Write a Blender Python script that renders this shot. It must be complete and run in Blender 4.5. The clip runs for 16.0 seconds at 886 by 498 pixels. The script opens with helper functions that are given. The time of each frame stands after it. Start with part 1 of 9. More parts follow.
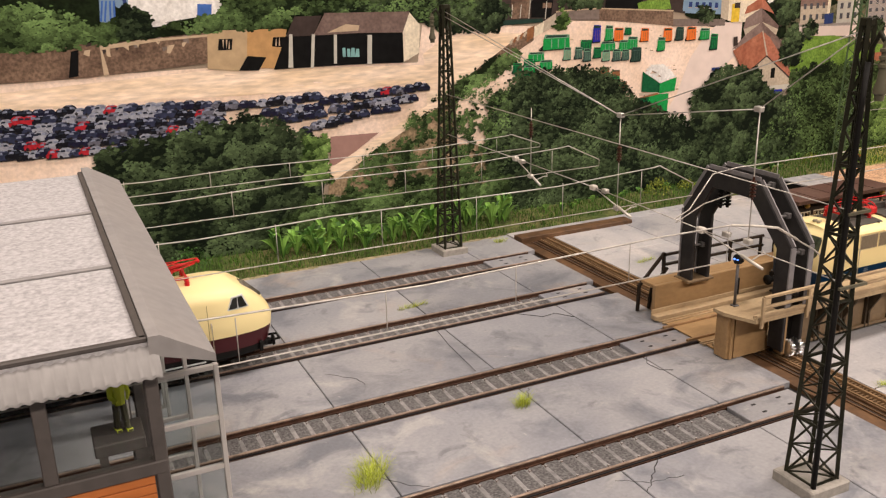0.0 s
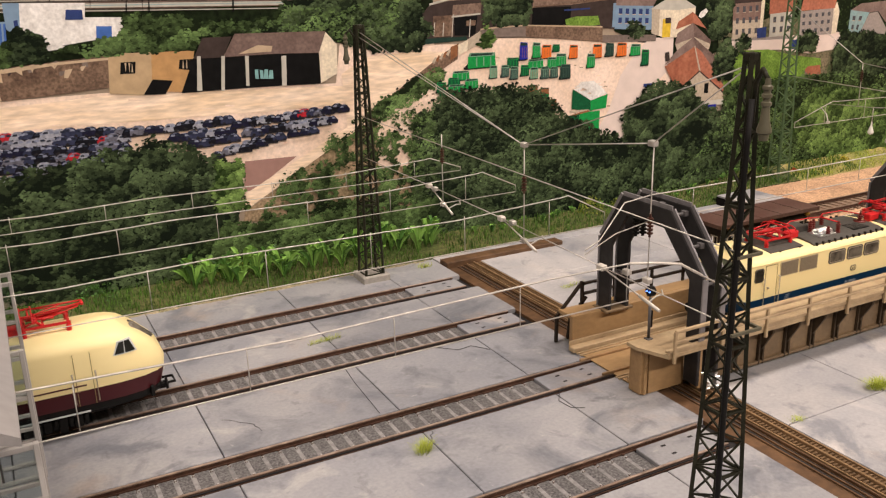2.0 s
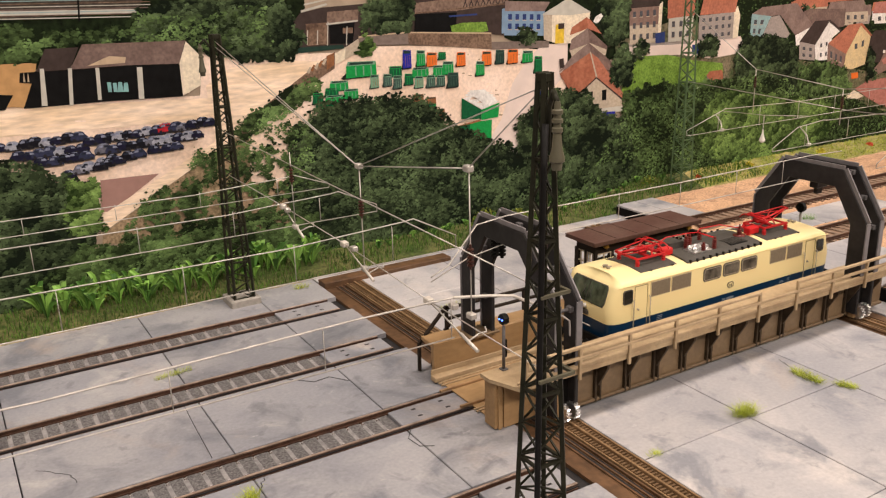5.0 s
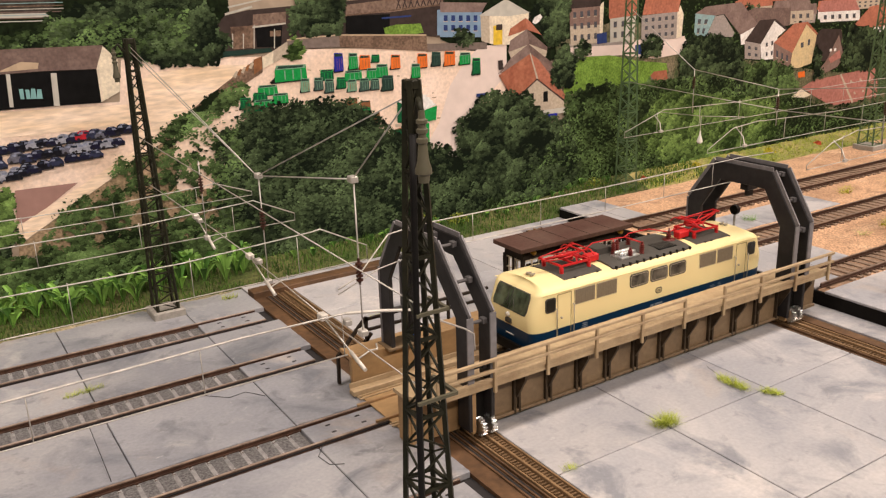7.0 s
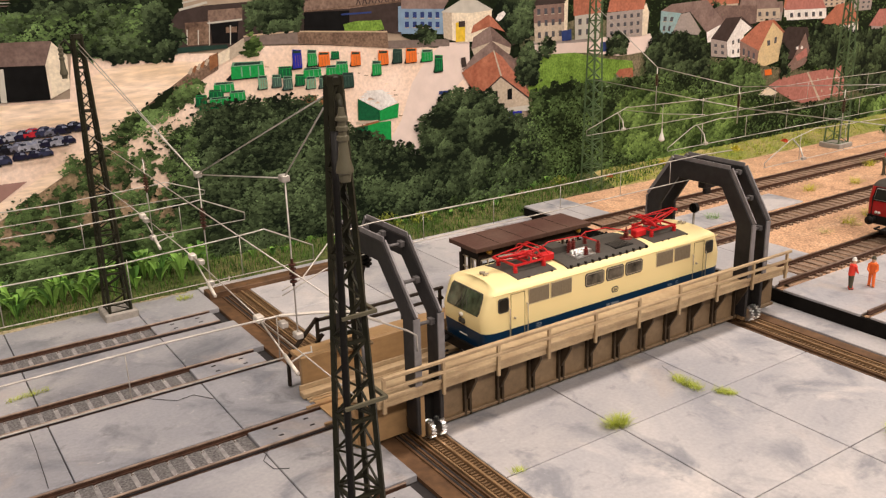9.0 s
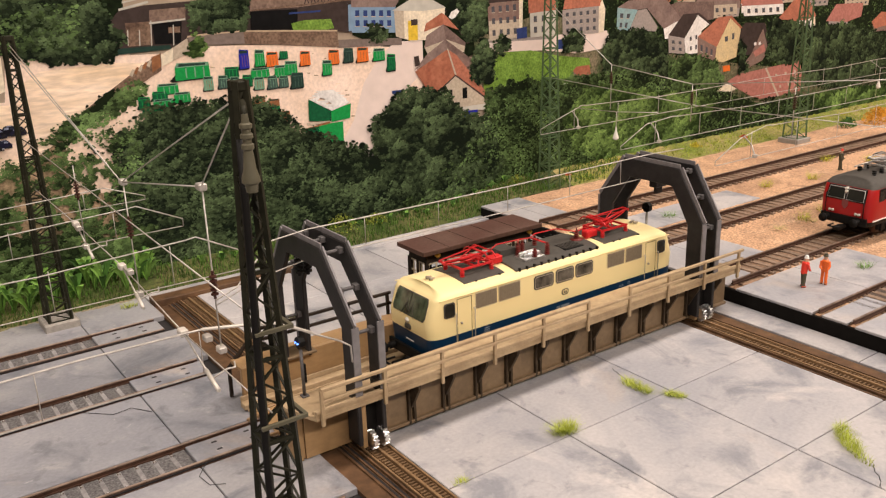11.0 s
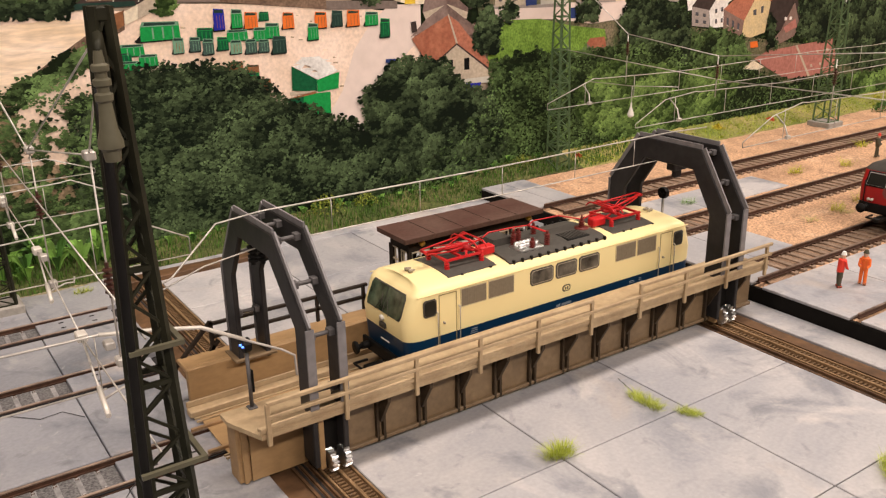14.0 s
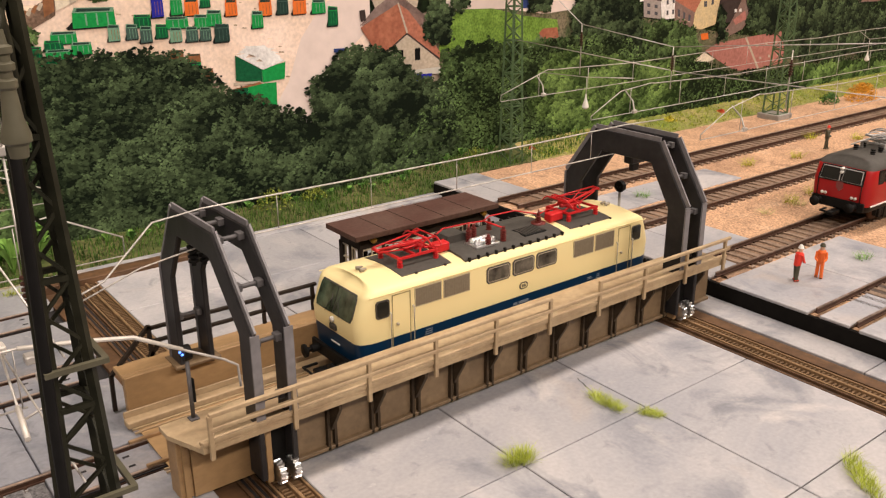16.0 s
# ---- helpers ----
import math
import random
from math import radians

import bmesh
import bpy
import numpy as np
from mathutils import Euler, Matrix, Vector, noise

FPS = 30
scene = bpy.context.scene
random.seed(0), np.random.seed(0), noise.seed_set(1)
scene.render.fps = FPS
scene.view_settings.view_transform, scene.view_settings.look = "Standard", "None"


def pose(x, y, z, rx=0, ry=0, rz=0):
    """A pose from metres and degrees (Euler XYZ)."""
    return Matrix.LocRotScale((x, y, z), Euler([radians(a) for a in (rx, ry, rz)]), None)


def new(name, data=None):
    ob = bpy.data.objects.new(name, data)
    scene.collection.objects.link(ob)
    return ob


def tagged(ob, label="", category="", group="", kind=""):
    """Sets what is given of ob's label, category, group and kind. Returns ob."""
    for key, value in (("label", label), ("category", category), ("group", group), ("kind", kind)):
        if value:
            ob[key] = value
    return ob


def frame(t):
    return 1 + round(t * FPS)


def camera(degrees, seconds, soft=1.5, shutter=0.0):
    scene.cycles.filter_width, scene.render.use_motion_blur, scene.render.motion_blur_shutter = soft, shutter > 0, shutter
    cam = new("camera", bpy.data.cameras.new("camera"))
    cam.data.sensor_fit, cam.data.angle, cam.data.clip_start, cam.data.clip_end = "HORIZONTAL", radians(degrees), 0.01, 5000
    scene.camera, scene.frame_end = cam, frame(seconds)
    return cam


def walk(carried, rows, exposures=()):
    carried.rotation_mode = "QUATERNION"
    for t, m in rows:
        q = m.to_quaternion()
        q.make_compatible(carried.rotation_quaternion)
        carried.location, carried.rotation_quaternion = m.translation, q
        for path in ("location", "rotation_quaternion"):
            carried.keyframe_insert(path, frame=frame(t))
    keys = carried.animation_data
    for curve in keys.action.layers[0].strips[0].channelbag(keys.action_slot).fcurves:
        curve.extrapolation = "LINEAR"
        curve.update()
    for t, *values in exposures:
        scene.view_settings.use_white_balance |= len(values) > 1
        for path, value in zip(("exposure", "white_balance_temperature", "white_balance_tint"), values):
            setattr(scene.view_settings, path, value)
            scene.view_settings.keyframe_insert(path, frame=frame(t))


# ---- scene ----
cam = camera(54.24, 16.0, soft=1.25)
MM = 0.001
# seconds, eye in millimetres, yaw, pitch, roll
PATH = [
    (0, -403.86, -286.03, 175.33, -25.780, -18.075, 1.242),
    (0.5, -396.31, -282.97, 178.56, -26.286, -17.974, 1.373),
    (1, -386.85, -280.44, 180.49, -26.932, -17.830, 1.350),
    (1.5, -376.07, -280.31, 183.12, -27.620, -17.789, 1.482),
    (2, -368.06, -280.86, 182.06, -27.977, -17.818, 1.405),
    (2.5, -363.10, -280.04, 180.55, -28.347, -17.951, 1.279),
    (3, -356.39, -278.94, 180.35, -28.743, -17.977, 1.215),
    (3.5, -345.99, -278.46, 181.95, -29.415, -18.053, 1.328),
    (4, -333.68, -279.14, 183.45, -30.018, -18.015, 1.414),
    (6.5, -289.33, -281.78, 183.24, -32.308, -17.813, 1.640),
    (7, -283.00, -283.98, 183.14, -32.718, -17.907, 1.739),
    (7.5, -275.30, -286.17, 182.92, -33.077, -17.969, 1.732),
    (8, -272.31, -286.65, 182.04, -33.394, -17.977, 1.604),
    (10.5, -258.25, -286.83, 181.54, -35.063, -18.273, 1.716),
    (11, -252.28, -286.67, 181.60, -35.766, -18.321, 1.751),
    (11.5, -245.39, -287.13, 181.14, -36.619, -18.473, 1.696),
    (12, -243.67, -285.76, 179.79, -37.071, -18.571, 1.572),
    (12.5, -237.37, -281.46, 178.00, -37.082, -18.660, 1.357),
    (13, -221.90, -270.76, 175.79, -36.225, -18.849, 1.212),
    (13.5, -209.41, -262.58, 168.56, -34.606, -19.093, 1.018),
    (14, -212.21, -252.45, 167.01, -34.430, -19.517, 0.928),
    (14.5, -212.65, -246.90, 162.27, -36.172, -19.690, 0.701),
    (15, -213.42, -245.91, 159.65, -37.494, -19.862, 0.360),
    (15.5, -209.51, -243.74, 160.20, -37.764, -19.976, 0.209),
    (16, -204.94, -240.15, 164.01, -37.682, -20.055, 0.250),
]
walk(cam, [(t, pose(x * MM, y * MM, z * MM, 90 + pitch, roll, yaw)) for t, x, y, z, yaw, pitch, roll in PATH], exposures=((0, 0.0), (16, 0.0)))

# ---- light: an exhibition hall with fluorescent strips overhead ----
world = bpy.data.worlds.new("hall_air")
scene.world = world
world.use_nodes = True
world.node_tree.nodes["Background"].inputs[0].default_value = (1.0, 0.9, 0.8, 1)
world.node_tree.nodes["Background"].inputs[1].default_value = 0.015


def strip_light(name, x, y, z, sx, sy, watts, col):
    lamp = bpy.data.lights.new(name, "AREA")
    lamp.shape, lamp.size, lamp.size_y, lamp.energy, lamp.color = "RECTANGLE", sx, sy, watts, col
    ob = new(name, lamp)
    ob.matrix_world = pose(x, y, z)
    return ob


WARM = (1.0, 0.85, 0.75)
for lx in (-0.9, 0.5, 1.9):
    strip_light("strip_light", lx, -0.12, 1.5, 0.9, 0.2, 17.5, WARM)
    strip_light("strip_light", lx, -1.9, 1.7, 0.9, 0.2, 40.0, WARM)


# ---- helpers ----


def thing(name, base, label, category, group="", kind=""):
    ob = new(name)
    ob.empty_display_size = 0.005
    ob.location = [v * MM for v in base]
    ob["base"] = base
    return tagged(ob, label, category, group, kind)


def base_of(ob):
    b = [0.0, 0.0, 0.0]
    while ob is not None:
        if "base" in ob:
            for i in range(3):
                b[i] += ob["base"][i]
        ob = ob.parent
    return b


def mesh_of(name, bm, material, smooth=False):
    me = bpy.data.meshes.new(name)
    bm.to_mesh(me)
    bm.free()
    for m in (material if isinstance(material, (list, tuple)) else [material]):
        me.materials.append(m)
    if smooth:
        me.polygons.foreach_set("use_smooth", [True] * len(me.polygons))
        me.set_sharp_from_angle(angle=radians(40))
    return me


def part(name, bm, material, parent=None, label="", smooth=False, kind=""):
    """Links a bmesh in world millimetres as one mesh under its thing."""
    b = base_of(parent)
    bmesh.ops.translate(bm, verts=bm.verts, vec=(-b[0], -b[1], -b[2]))
    bmesh.ops.scale(bm, verts=bm.verts, vec=(MM, MM, MM))
    ob = new(name, mesh_of(name, bm, material, smooth))
    if parent is not None:
        ob.parent = parent
    return tagged(ob, label, "", "", kind)


def solo(name, bm, material, base, label, category, group="", kind="", smooth=False):
    """A thing of a single mesh."""
    bmesh.ops.translate(bm, verts=bm.verts, vec=(-base[0], -base[1], -base[2]))
    bmesh.ops.scale(bm, verts=bm.verts, vec=(MM, MM, MM))
    ob = new(name, mesh_of(name, bm, material, smooth))
    ob.location = [v * MM for v in base]
    ob["base"] = base
    return tagged(ob, label, category, group, kind)


def piece(name, me, parent, at, rz=0.0, sc=(1, 1, 1)):
    """One of many alike parts on shared mesh data."""
    ob = new(name, me)
    ob.parent = parent
    b = base_of(parent)
    ob.location = [(at[i] - b[i]) * MM for i in range(3)]
    ob.rotation_euler = (0, 0, rz)
    ob.scale = sc
    return ob


def box(bm, x0, y0, z0, x1, y1, z1, bev=0.0, mi=0):
    vs = [bm.verts.new((x, y, z)) for x in (x0, x1) for y in (y0, y1) for z in (z0, z1)]
    fs = [bm.faces.new([vs[i] for i in q]) for q in ((0, 1, 3, 2), (4, 6, 7, 5), (0, 4, 5, 1), (2, 3, 7, 6), (0, 2, 6, 4), (1, 5, 7, 3))]
    for fc in fs:
        fc.material_index = mi
    if bev:
        es = list({e for fc in fs for e in fc.edges})
        bmesh.ops.bevel(bm, geom=es, offset=bev, segments=1, affect="EDGES")
    return bm


def prism(bm, prof, axis, a, b, mi=0):
    """Extrudes a closed profile along an axis. prof holds the two other coordinates, in x, y, z order."""
    def at(p, d):
        if axis == "x":
            return (d, p[0], p[1])
        if axis == "y":
            return (p[0], d, p[1])
        return (p[0], p[1], d)
    va = [bm.verts.new(at(p, a)) for p in prof]
    vb = [bm.verts.new(at(p, b)) for p in prof]
    n = len(prof)
    fs = [bm.faces.new(va), bm.faces.new(vb[::-1])]
    for i in range(n):
        fs.append(bm.faces.new((va[i], vb[i], vb[(i + 1) % n], va[(i + 1) % n])))
    bmesh.ops.recalc_face_normals(bm, faces=fs)
    for fc in fs:
        fc.material_index = mi
    return bm


def rod(bm, p, q, r, seg=6, r2=None, mi=0):
    """A round bar from p to q."""
    p, q = Vector(p), Vector(q)
    d = q - p
    if d.length < 1e-6:
        return bm
    m = d.to_track_quat("Z", "Y").to_matrix()
    r2 = r if r2 is None else r2
    ra, rb = [], []
    for i in range(seg):
        a = 2 * math.pi * i / seg
        o = Vector((math.cos(a), math.sin(a), 0))
        ra.append(bm.verts.new(p + m @ (o * r)))
        rb.append(bm.verts.new(q + m @ (o * r2)))
    fs = [bm.faces.new(ra[::-1]), bm.faces.new(rb)]
    for i in range(seg):
        fs.append(bm.faces.new((ra[i], ra[(i + 1) % seg], rb[(i + 1) % seg], rb[i])))
    for fc in fs:
        fc.material_index = mi
        fc.smooth = True
    return bm


def wire(bm, pts, r, seg=5):
    """One bent round wire through the points."""
    pts = [Vector(p) for p in pts]
    rings = []
    for i, p in enumerate(pts):
        d = (pts[min(i + 1, len(pts) - 1)] - pts[max(i - 1, 0)])
        if d.length < 1e-6:
            continue
        m = d.to_track_quat("Z", "Y").to_matrix()
        rings.append([bm.verts.new(p + m @ Vector((math.cos(6.2832 * k / seg) * r, math.sin(6.2832 * k / seg) * r, 0))) for k in range(seg)])
    for a, b in zip(rings[:-1], rings[1:]):
        for k in range(seg):
            fc = bm.faces.new((a[k], a[(k + 1) % seg], b[(k + 1) % seg], b[k]))
            fc.smooth = True
    bm.faces.new(rings[0][::-1])
    bm.faces.new(rings[-1])
    return bm


def bar(bm, p, q, w, h):
    """A square bar from p to q."""
    p, q = Vector(p), Vector(q)
    m = (q - p).to_track_quat("Z", "Y").to_matrix()
    ra = [bm.verts.new(p + m @ Vector((sx * w / 2, sy * h / 2, 0))) for sx, sy in ((-1, -1), (1, -1), (1, 1), (-1, 1))]
    rb = [bm.verts.new(q + m @ Vector((sx * w / 2, sy * h / 2, 0))) for sx, sy in ((-1, -1), (1, -1), (1, 1), (-1, 1))]
    bm.faces.new(ra[::-1])
    bm.faces.new(rb)
    for i in range(4):
        bm.faces.new((ra[i], ra[(i + 1) % 4], rb[(i + 1) % 4], rb[i]))
    return bm


NB = bmesh.new


def lathe(bm, x, y, prof, seg=10):
    """A turned part about an upright axis; prof holds heights and radii from one end to the other."""
    rings = [[bm.verts.new((x + r * math.cos(k * 2 * math.pi / seg), y + r * math.sin(k * 2 * math.pi / seg), z)) for k in range(seg)] for z, r in prof]
    for ra, rb in zip(rings[:-1], rings[1:]):
        for k in range(seg):
            bm.faces.new((ra[k], ra[(k + 1) % seg], rb[(k + 1) % seg], rb[k]))
    bm.faces.new(rings[0])
    bm.faces.new(rings[-1])
    bmesh.ops.recalc_face_normals(bm, faces=bm.faces)
    return bm


def ribbed(z0, n, pitch, r_in, r_out):
    """Heights and radii of a ribbed insulator."""
    out = [(z0 - 1.0, r_in)]
    for k in range(n):
        z = z0 + k * pitch
        out += [(z, r_in), (z + pitch * 0.15, r_out), (z + pitch * 0.55, r_out), (z + pitch * 0.7, r_in)]
    return out + [(z0 + n * pitch + 1.0, r_in)]


# ---- materials ----


def mat(name, col, rough=0.6, metal=0.0, grain=0.0, var=0.12, stain=0.0, stain_col=None, stain_amt=0.0, bump=0.0, island=0.0, objrand=0.0, spec=0.35, stretch=(1, 1, 1), blots=()):
    """Colour with grain and stains at two scales, given in millimetres."""
    m = bpy.data.materials.new(name)
    m.use_nodes = True
    nt = m.node_tree
    bs = nt.nodes["Principled BSDF"]
    bs.inputs["Roughness"].default_value = rough
    bs.inputs["Metallic"].default_value = metal
    bs.inputs["Specular IOR Level"].default_value = spec
    rgb = nt.nodes.new("ShaderNodeRGB")
    rgb.outputs[0].default_value = (*col, 1)
    out = rgb.outputs[0]
    tc = nt.nodes.new("ShaderNodeNewGeometry")
    pos = tc.outputs["Position"]
    if stretch != (1, 1, 1):
        vm = nt.nodes.new("ShaderNodeVectorMath")
        vm.operation = "MULTIPLY"
        vm.inputs[1].default_value = stretch
        nt.links.new(pos, vm.inputs[0])
        pos = vm.outputs[0]

    def noise_tex(size, detail=4.0):
        n = nt.nodes.new("ShaderNodeTexNoise")
        n.inputs["Scale"].default_value = 1000.0 / size
        n.inputs["Detail"].default_value = detail
        nt.links.new(pos, n.inputs["Vector"])
        return n.outputs["Fac"]

    def scale_value(fac, lo, hi):
        mr = nt.nodes.new("ShaderNodeMapRange")
        mr.inputs["From Min"].default_value, mr.inputs["From Max"].default_value = 0.3, 0.7
        mr.inputs["To Min"].default_value, mr.inputs["To Max"].default_value = lo, hi
        nt.links.new(fac, mr.inputs["Value"])
        return mr.outputs[0]

    def times(colour, val):
        hs = nt.nodes.new("ShaderNodeHueSaturation")
        nt.links.new(colour, hs.inputs["Color"])
        nt.links.new(val, hs.inputs["Value"])
        return hs.outputs[0]

    if stain and stain_col is not None:
        mx = nt.nodes.new("ShaderNodeMix")
        mx.data_type = "RGBA"
        nt.links.new(scale_value(noise_tex(stain, 6.0), 0.0, stain_amt), mx.inputs[0])
        nt.links.new(out, mx.inputs[6])
        mx.inputs[7].default_value = (*stain_col, 1)
        out = mx.outputs[2]
    for size, colour, lo, hi, amt in blots:
        n = nt.nodes.new("ShaderNodeTexNoise")
        n.inputs["Scale"].default_value = 1000.0 / size
        n.inputs["Detail"].default_value = 7.0
        n.inputs["Roughness"].default_value = 0.62
        n.inputs["Distortion"].default_value = 0.6
        nt.links.new(pos, n.inputs["Vector"])
        mr = nt.nodes.new("ShaderNodeMapRange")
        mr.inputs["From Min"].default_value, mr.inputs["From Max"].default_value = lo, hi
        mr.inputs["To Min"].default_value, mr.inputs["To Max"].default_value = 0.0, amt
        nt.links.new(n.outputs["Fac"], mr.inputs["Value"])
        mx = nt.nodes.new("ShaderNodeMix")
        mx.data_type = "RGBA"
        nt.links.new(mr.outputs[0], mx.inputs[0])
        nt.links.new(out, mx.inputs[6])
        mx.inputs[7].default_value = (*colour, 1)
        out = mx.outputs[2]
    if grain:
        g = noise_tex(grain)
        out = times(out, scale_value(g, 1 - var, 1 + var))
        if bump:
            bp = nt.nodes.new("ShaderNodeBump")
            bp.inputs["Strength"].default_value = bump
            bp.inputs["Distance"].default_value = grain * 0.0003
            nt.links.new(g, bp.inputs["Height"])
            nt.links.new(bp.outputs[0], bs.inputs["Normal"])
    if island:
        mr = nt.nodes.new("ShaderNodeMapRange")
        mr.inputs["To Min"].default_value, mr.inputs["To Max"].default_value = 1 - island, 1 + island
        nt.links.new(tc.outputs["Random Per Island"], mr.inputs["Value"])
        out = times(out, mr.outputs[0])
    if objrand:
        oi = nt.nodes.new("ShaderNodeObjectInfo")
        mr = nt.nodes.new("ShaderNodeMapRange")
        mr.inputs["To Min"].default_value, mr.inputs["To Max"].default_value = 1 - objrand, 1 + objrand
        nt.links.new(oi.outputs["Random"], mr.inputs["Value"])
        out = times(out, mr.outputs[0])
    nt.links.new(out, bs.inputs["Base Color"])
    return m


M_CONC = mat("concrete", (0.425, 0.41, 0.41), 0.45, grain=1.6, var=0.07, bump=0.08, objrand=0.09, blots=(
    (95, (0.28, 0.285, 0.31), 0.42, 0.6, 0.8), (34, (0.18, 0.19, 0.215), 0.51, 0.65, 0.8), (40, (0.56, 0.52, 0.49), 0.56, 0.7, 0.75), (13, (0.17, 0.175, 0.19), 0.6, 0.72, 0.65), (60, (0.45, 0.38, 0.32), 0.58, 0.72, 0.6), (5, (0.6, 0.58, 0.56), 0.66, 0.74, 0.5)))
# western slabs: stains of wear, and weaker light put into the base colour
M_CONC_W = mat("dimmed_worn_concrete", (0.305, 0.303, 0.315), 0.4, grain=1.6, var=0.08, bump=0.1, objrand=0.12, blots=(
    (95, (0.22, 0.225, 0.25), 0.42, 0.6, 0.85), (34, (0.14, 0.148, 0.17), 0.5, 0.64, 0.85), (30, (0.43, 0.415, 0.4), 0.58, 0.72, 0.7), (13, (0.13, 0.135, 0.15), 0.58, 0.7, 0.7), (60, (0.36, 0.3, 0.26), 0.58, 0.72, 0.6), (6, (0.52, 0.5, 0.48), 0.66, 0.74, 0.5)))
M_JOINT = mat("joint", (0.02, 0.018, 0.018), 0.9, grain=3)
M_BALLGREY = mat("grey_ballast", (0.115, 0.11, 0.11), 0.9, grain=0.9, var=0.6, bump=0.6)
M_RUSTBED = mat("rust_bed", (0.07, 0.037, 0.018), 0.6, grain=4, var=0.3, stain=22, stain_col=(0.14, 0.075, 0.035), stain_amt=0.8, bump=0.1)
M_RAIL = mat("rail_side", (0.075, 0.038, 0.024), 0.6, 0.3, grain=3, var=0.3)
M_RAILTOP = mat("rail_head", (0.2, 0.135, 0.1), 0.35, 0.6, grain=5, var=0.4, stain=30, stain_col=(0.42, 0.34, 0.28), stain_amt=0.7)
M_RAILTOP_W = mat("bright_rail_head", (0.4, 0.31, 0.25), 0.38, 0.35, grain=5, var=0.4, stain=40, stain_col=(0.16, 0.1, 0.07), stain_amt=0.8)
M_SILVER_GREY = mat("grey_stud", (0.42, 0.41, 0.4), 0.4, 0.4)
M_SLEEPER = mat("sleeper", (0.27, 0.26, 0.255), 0.7, grain=2, var=0.25, stain=12, stain_col=(0.11, 0.11, 0.115), stain_amt=0.6, objrand=0.15, bump=0.2)
M_SLEEPER_BR = mat("sleeper_brown", (0.215, 0.15, 0.105), 0.85, grain=2, var=0.25, objrand=0.15, bump=0.2)
M_BALLAST = mat("tan_ballast", (0.5, 0.31, 0.185), 0.95, grain=1.3, var=0.5, bump=0.5, blots=((48, (0.33, 0.2, 0.12), 0.45, 0.62, 0.8), (17, (0.25, 0.15, 0.095), 0.56, 0.68, 0.7), (26, (0.6, 0.42, 0.28), 0.58, 0.7, 0.6), (4.5, (0.2, 0.12, 0.08), 0.6, 0.7, 0.6)))
M_GRASS_SOIL = mat("grass_soil", (0.035, 0.06, 0.01), 0.95, grain=2, var=0.5, stain=30, stain_col=(0.2, 0.16, 0.07), stain_amt=0.5, bump=0.5)
M_BRIDGE = mat("bridge_tan", (0.375, 0.24, 0.115), 0.5, grain=2, var=0.1, stain=25, stain_col=(0.23, 0.14, 0.065), stain_amt=0.7, bump=0.05, stretch=(0.5, 1, 1))
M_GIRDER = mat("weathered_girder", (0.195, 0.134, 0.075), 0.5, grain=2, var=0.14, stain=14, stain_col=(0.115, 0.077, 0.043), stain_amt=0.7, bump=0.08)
# dark stiffener paint, deepened with the shade below the walkway
M_STIFF = mat("shaded_stiffener", (0.035, 0.025, 0.016), 0.6, grain=2, var=0.2, stain=9, stain_col=(0.09, 0.062, 0.037), stain_amt=0.6, spec=0.14)
M_BRIDGE_LT = mat("walkway_tan", (0.45, 0.34, 0.205), 0.55, grain=2, var=0.1, stain=14, stain_col=(0.25, 0.165, 0.09), stain_amt=0.65, bump=0.05)
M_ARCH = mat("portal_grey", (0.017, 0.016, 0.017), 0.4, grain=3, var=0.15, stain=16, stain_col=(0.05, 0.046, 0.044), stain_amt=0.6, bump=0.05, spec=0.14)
# paler than the ribs: light caught by the edges is put into the colour
M_ARCH_LIT = mat("portal_lit_edge", (0.19, 0.18, 0.185), 0.45, grain=3, var=0.15)
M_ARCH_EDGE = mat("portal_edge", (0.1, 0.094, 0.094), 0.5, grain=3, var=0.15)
M_MAST = mat("mast_green", (0.014, 0.015, 0.009), 0.5, grain=3, var=0.25, stain=15, stain_col=(0.04, 0.036, 0.022), stain_amt=0.5, spec=0.14)
M_MAST_LT = mat("mast_light_green", (0.07, 0.12, 0.05), 0.55, grain=3, var=0.2)
M_WIRE = mat("catenary_wire", (0.5, 0.47, 0.43), 0.45, 0.5, grain=4, var=0.2)
M_INSUL = mat("insulator", (0.05, 0.018, 0.012), 0.3)
M_STONE = mat("plinth_stone", (0.3, 0.28, 0.25), 0.8, grain=2, var=0.15, bump=0.2)
M_CREAM = mat("cream_paint", (0.83, 0.70, 0.36), 0.38, grain=30, var=0.02)
M_BLUE = mat("ocean_blue_paint", (0.004, 0.03, 0.075), 0.32, grain=20, var=0.05)
M_ROOF = mat("roof_grey", (0.06, 0.055, 0.047), 0.65, grain=2, var=0.12)
M_OXRED = mat("insulator_oxide_red", (0.13, 0.02, 0.016), 0.4, grain=8, var=0.15)
M_MESH = mat("grille_mesh", (0.2, 0.165, 0.115), 0.6, grain=1.2, var=0.09)
M_RED = mat("pantograph_red", (0.52, 0.016, 0.018), 0.4, grain=8, var=0.08)
M_BLACK = mat("black_frame", (0.008, 0.0075, 0.007), 0.55, grain=4, var=0.2, spec=0.14)
M_SILVER = mat("silver", (0.9, 0.9, 0.9), 0.3, 1.0)
M_GRILLE = mat("grille_grey", (0.33, 0.29, 0.22), 0.6, grain=2, var=0.1)
M_GLASS = mat("dark_glazing", (0.015, 0.016, 0.014), 0.12, grain=20, var=0.2)
M_WINFRAME = mat("window_rubber", (0.06, 0.055, 0.045), 0.6)
M_WHITE = mat("white_lettering", (0.75, 0.74, 0.7), 0.5)
M_DKRED = mat("dark_red_paint", (0.05, 0.005, 0.008), 0.35, grain=20, var=0.06)
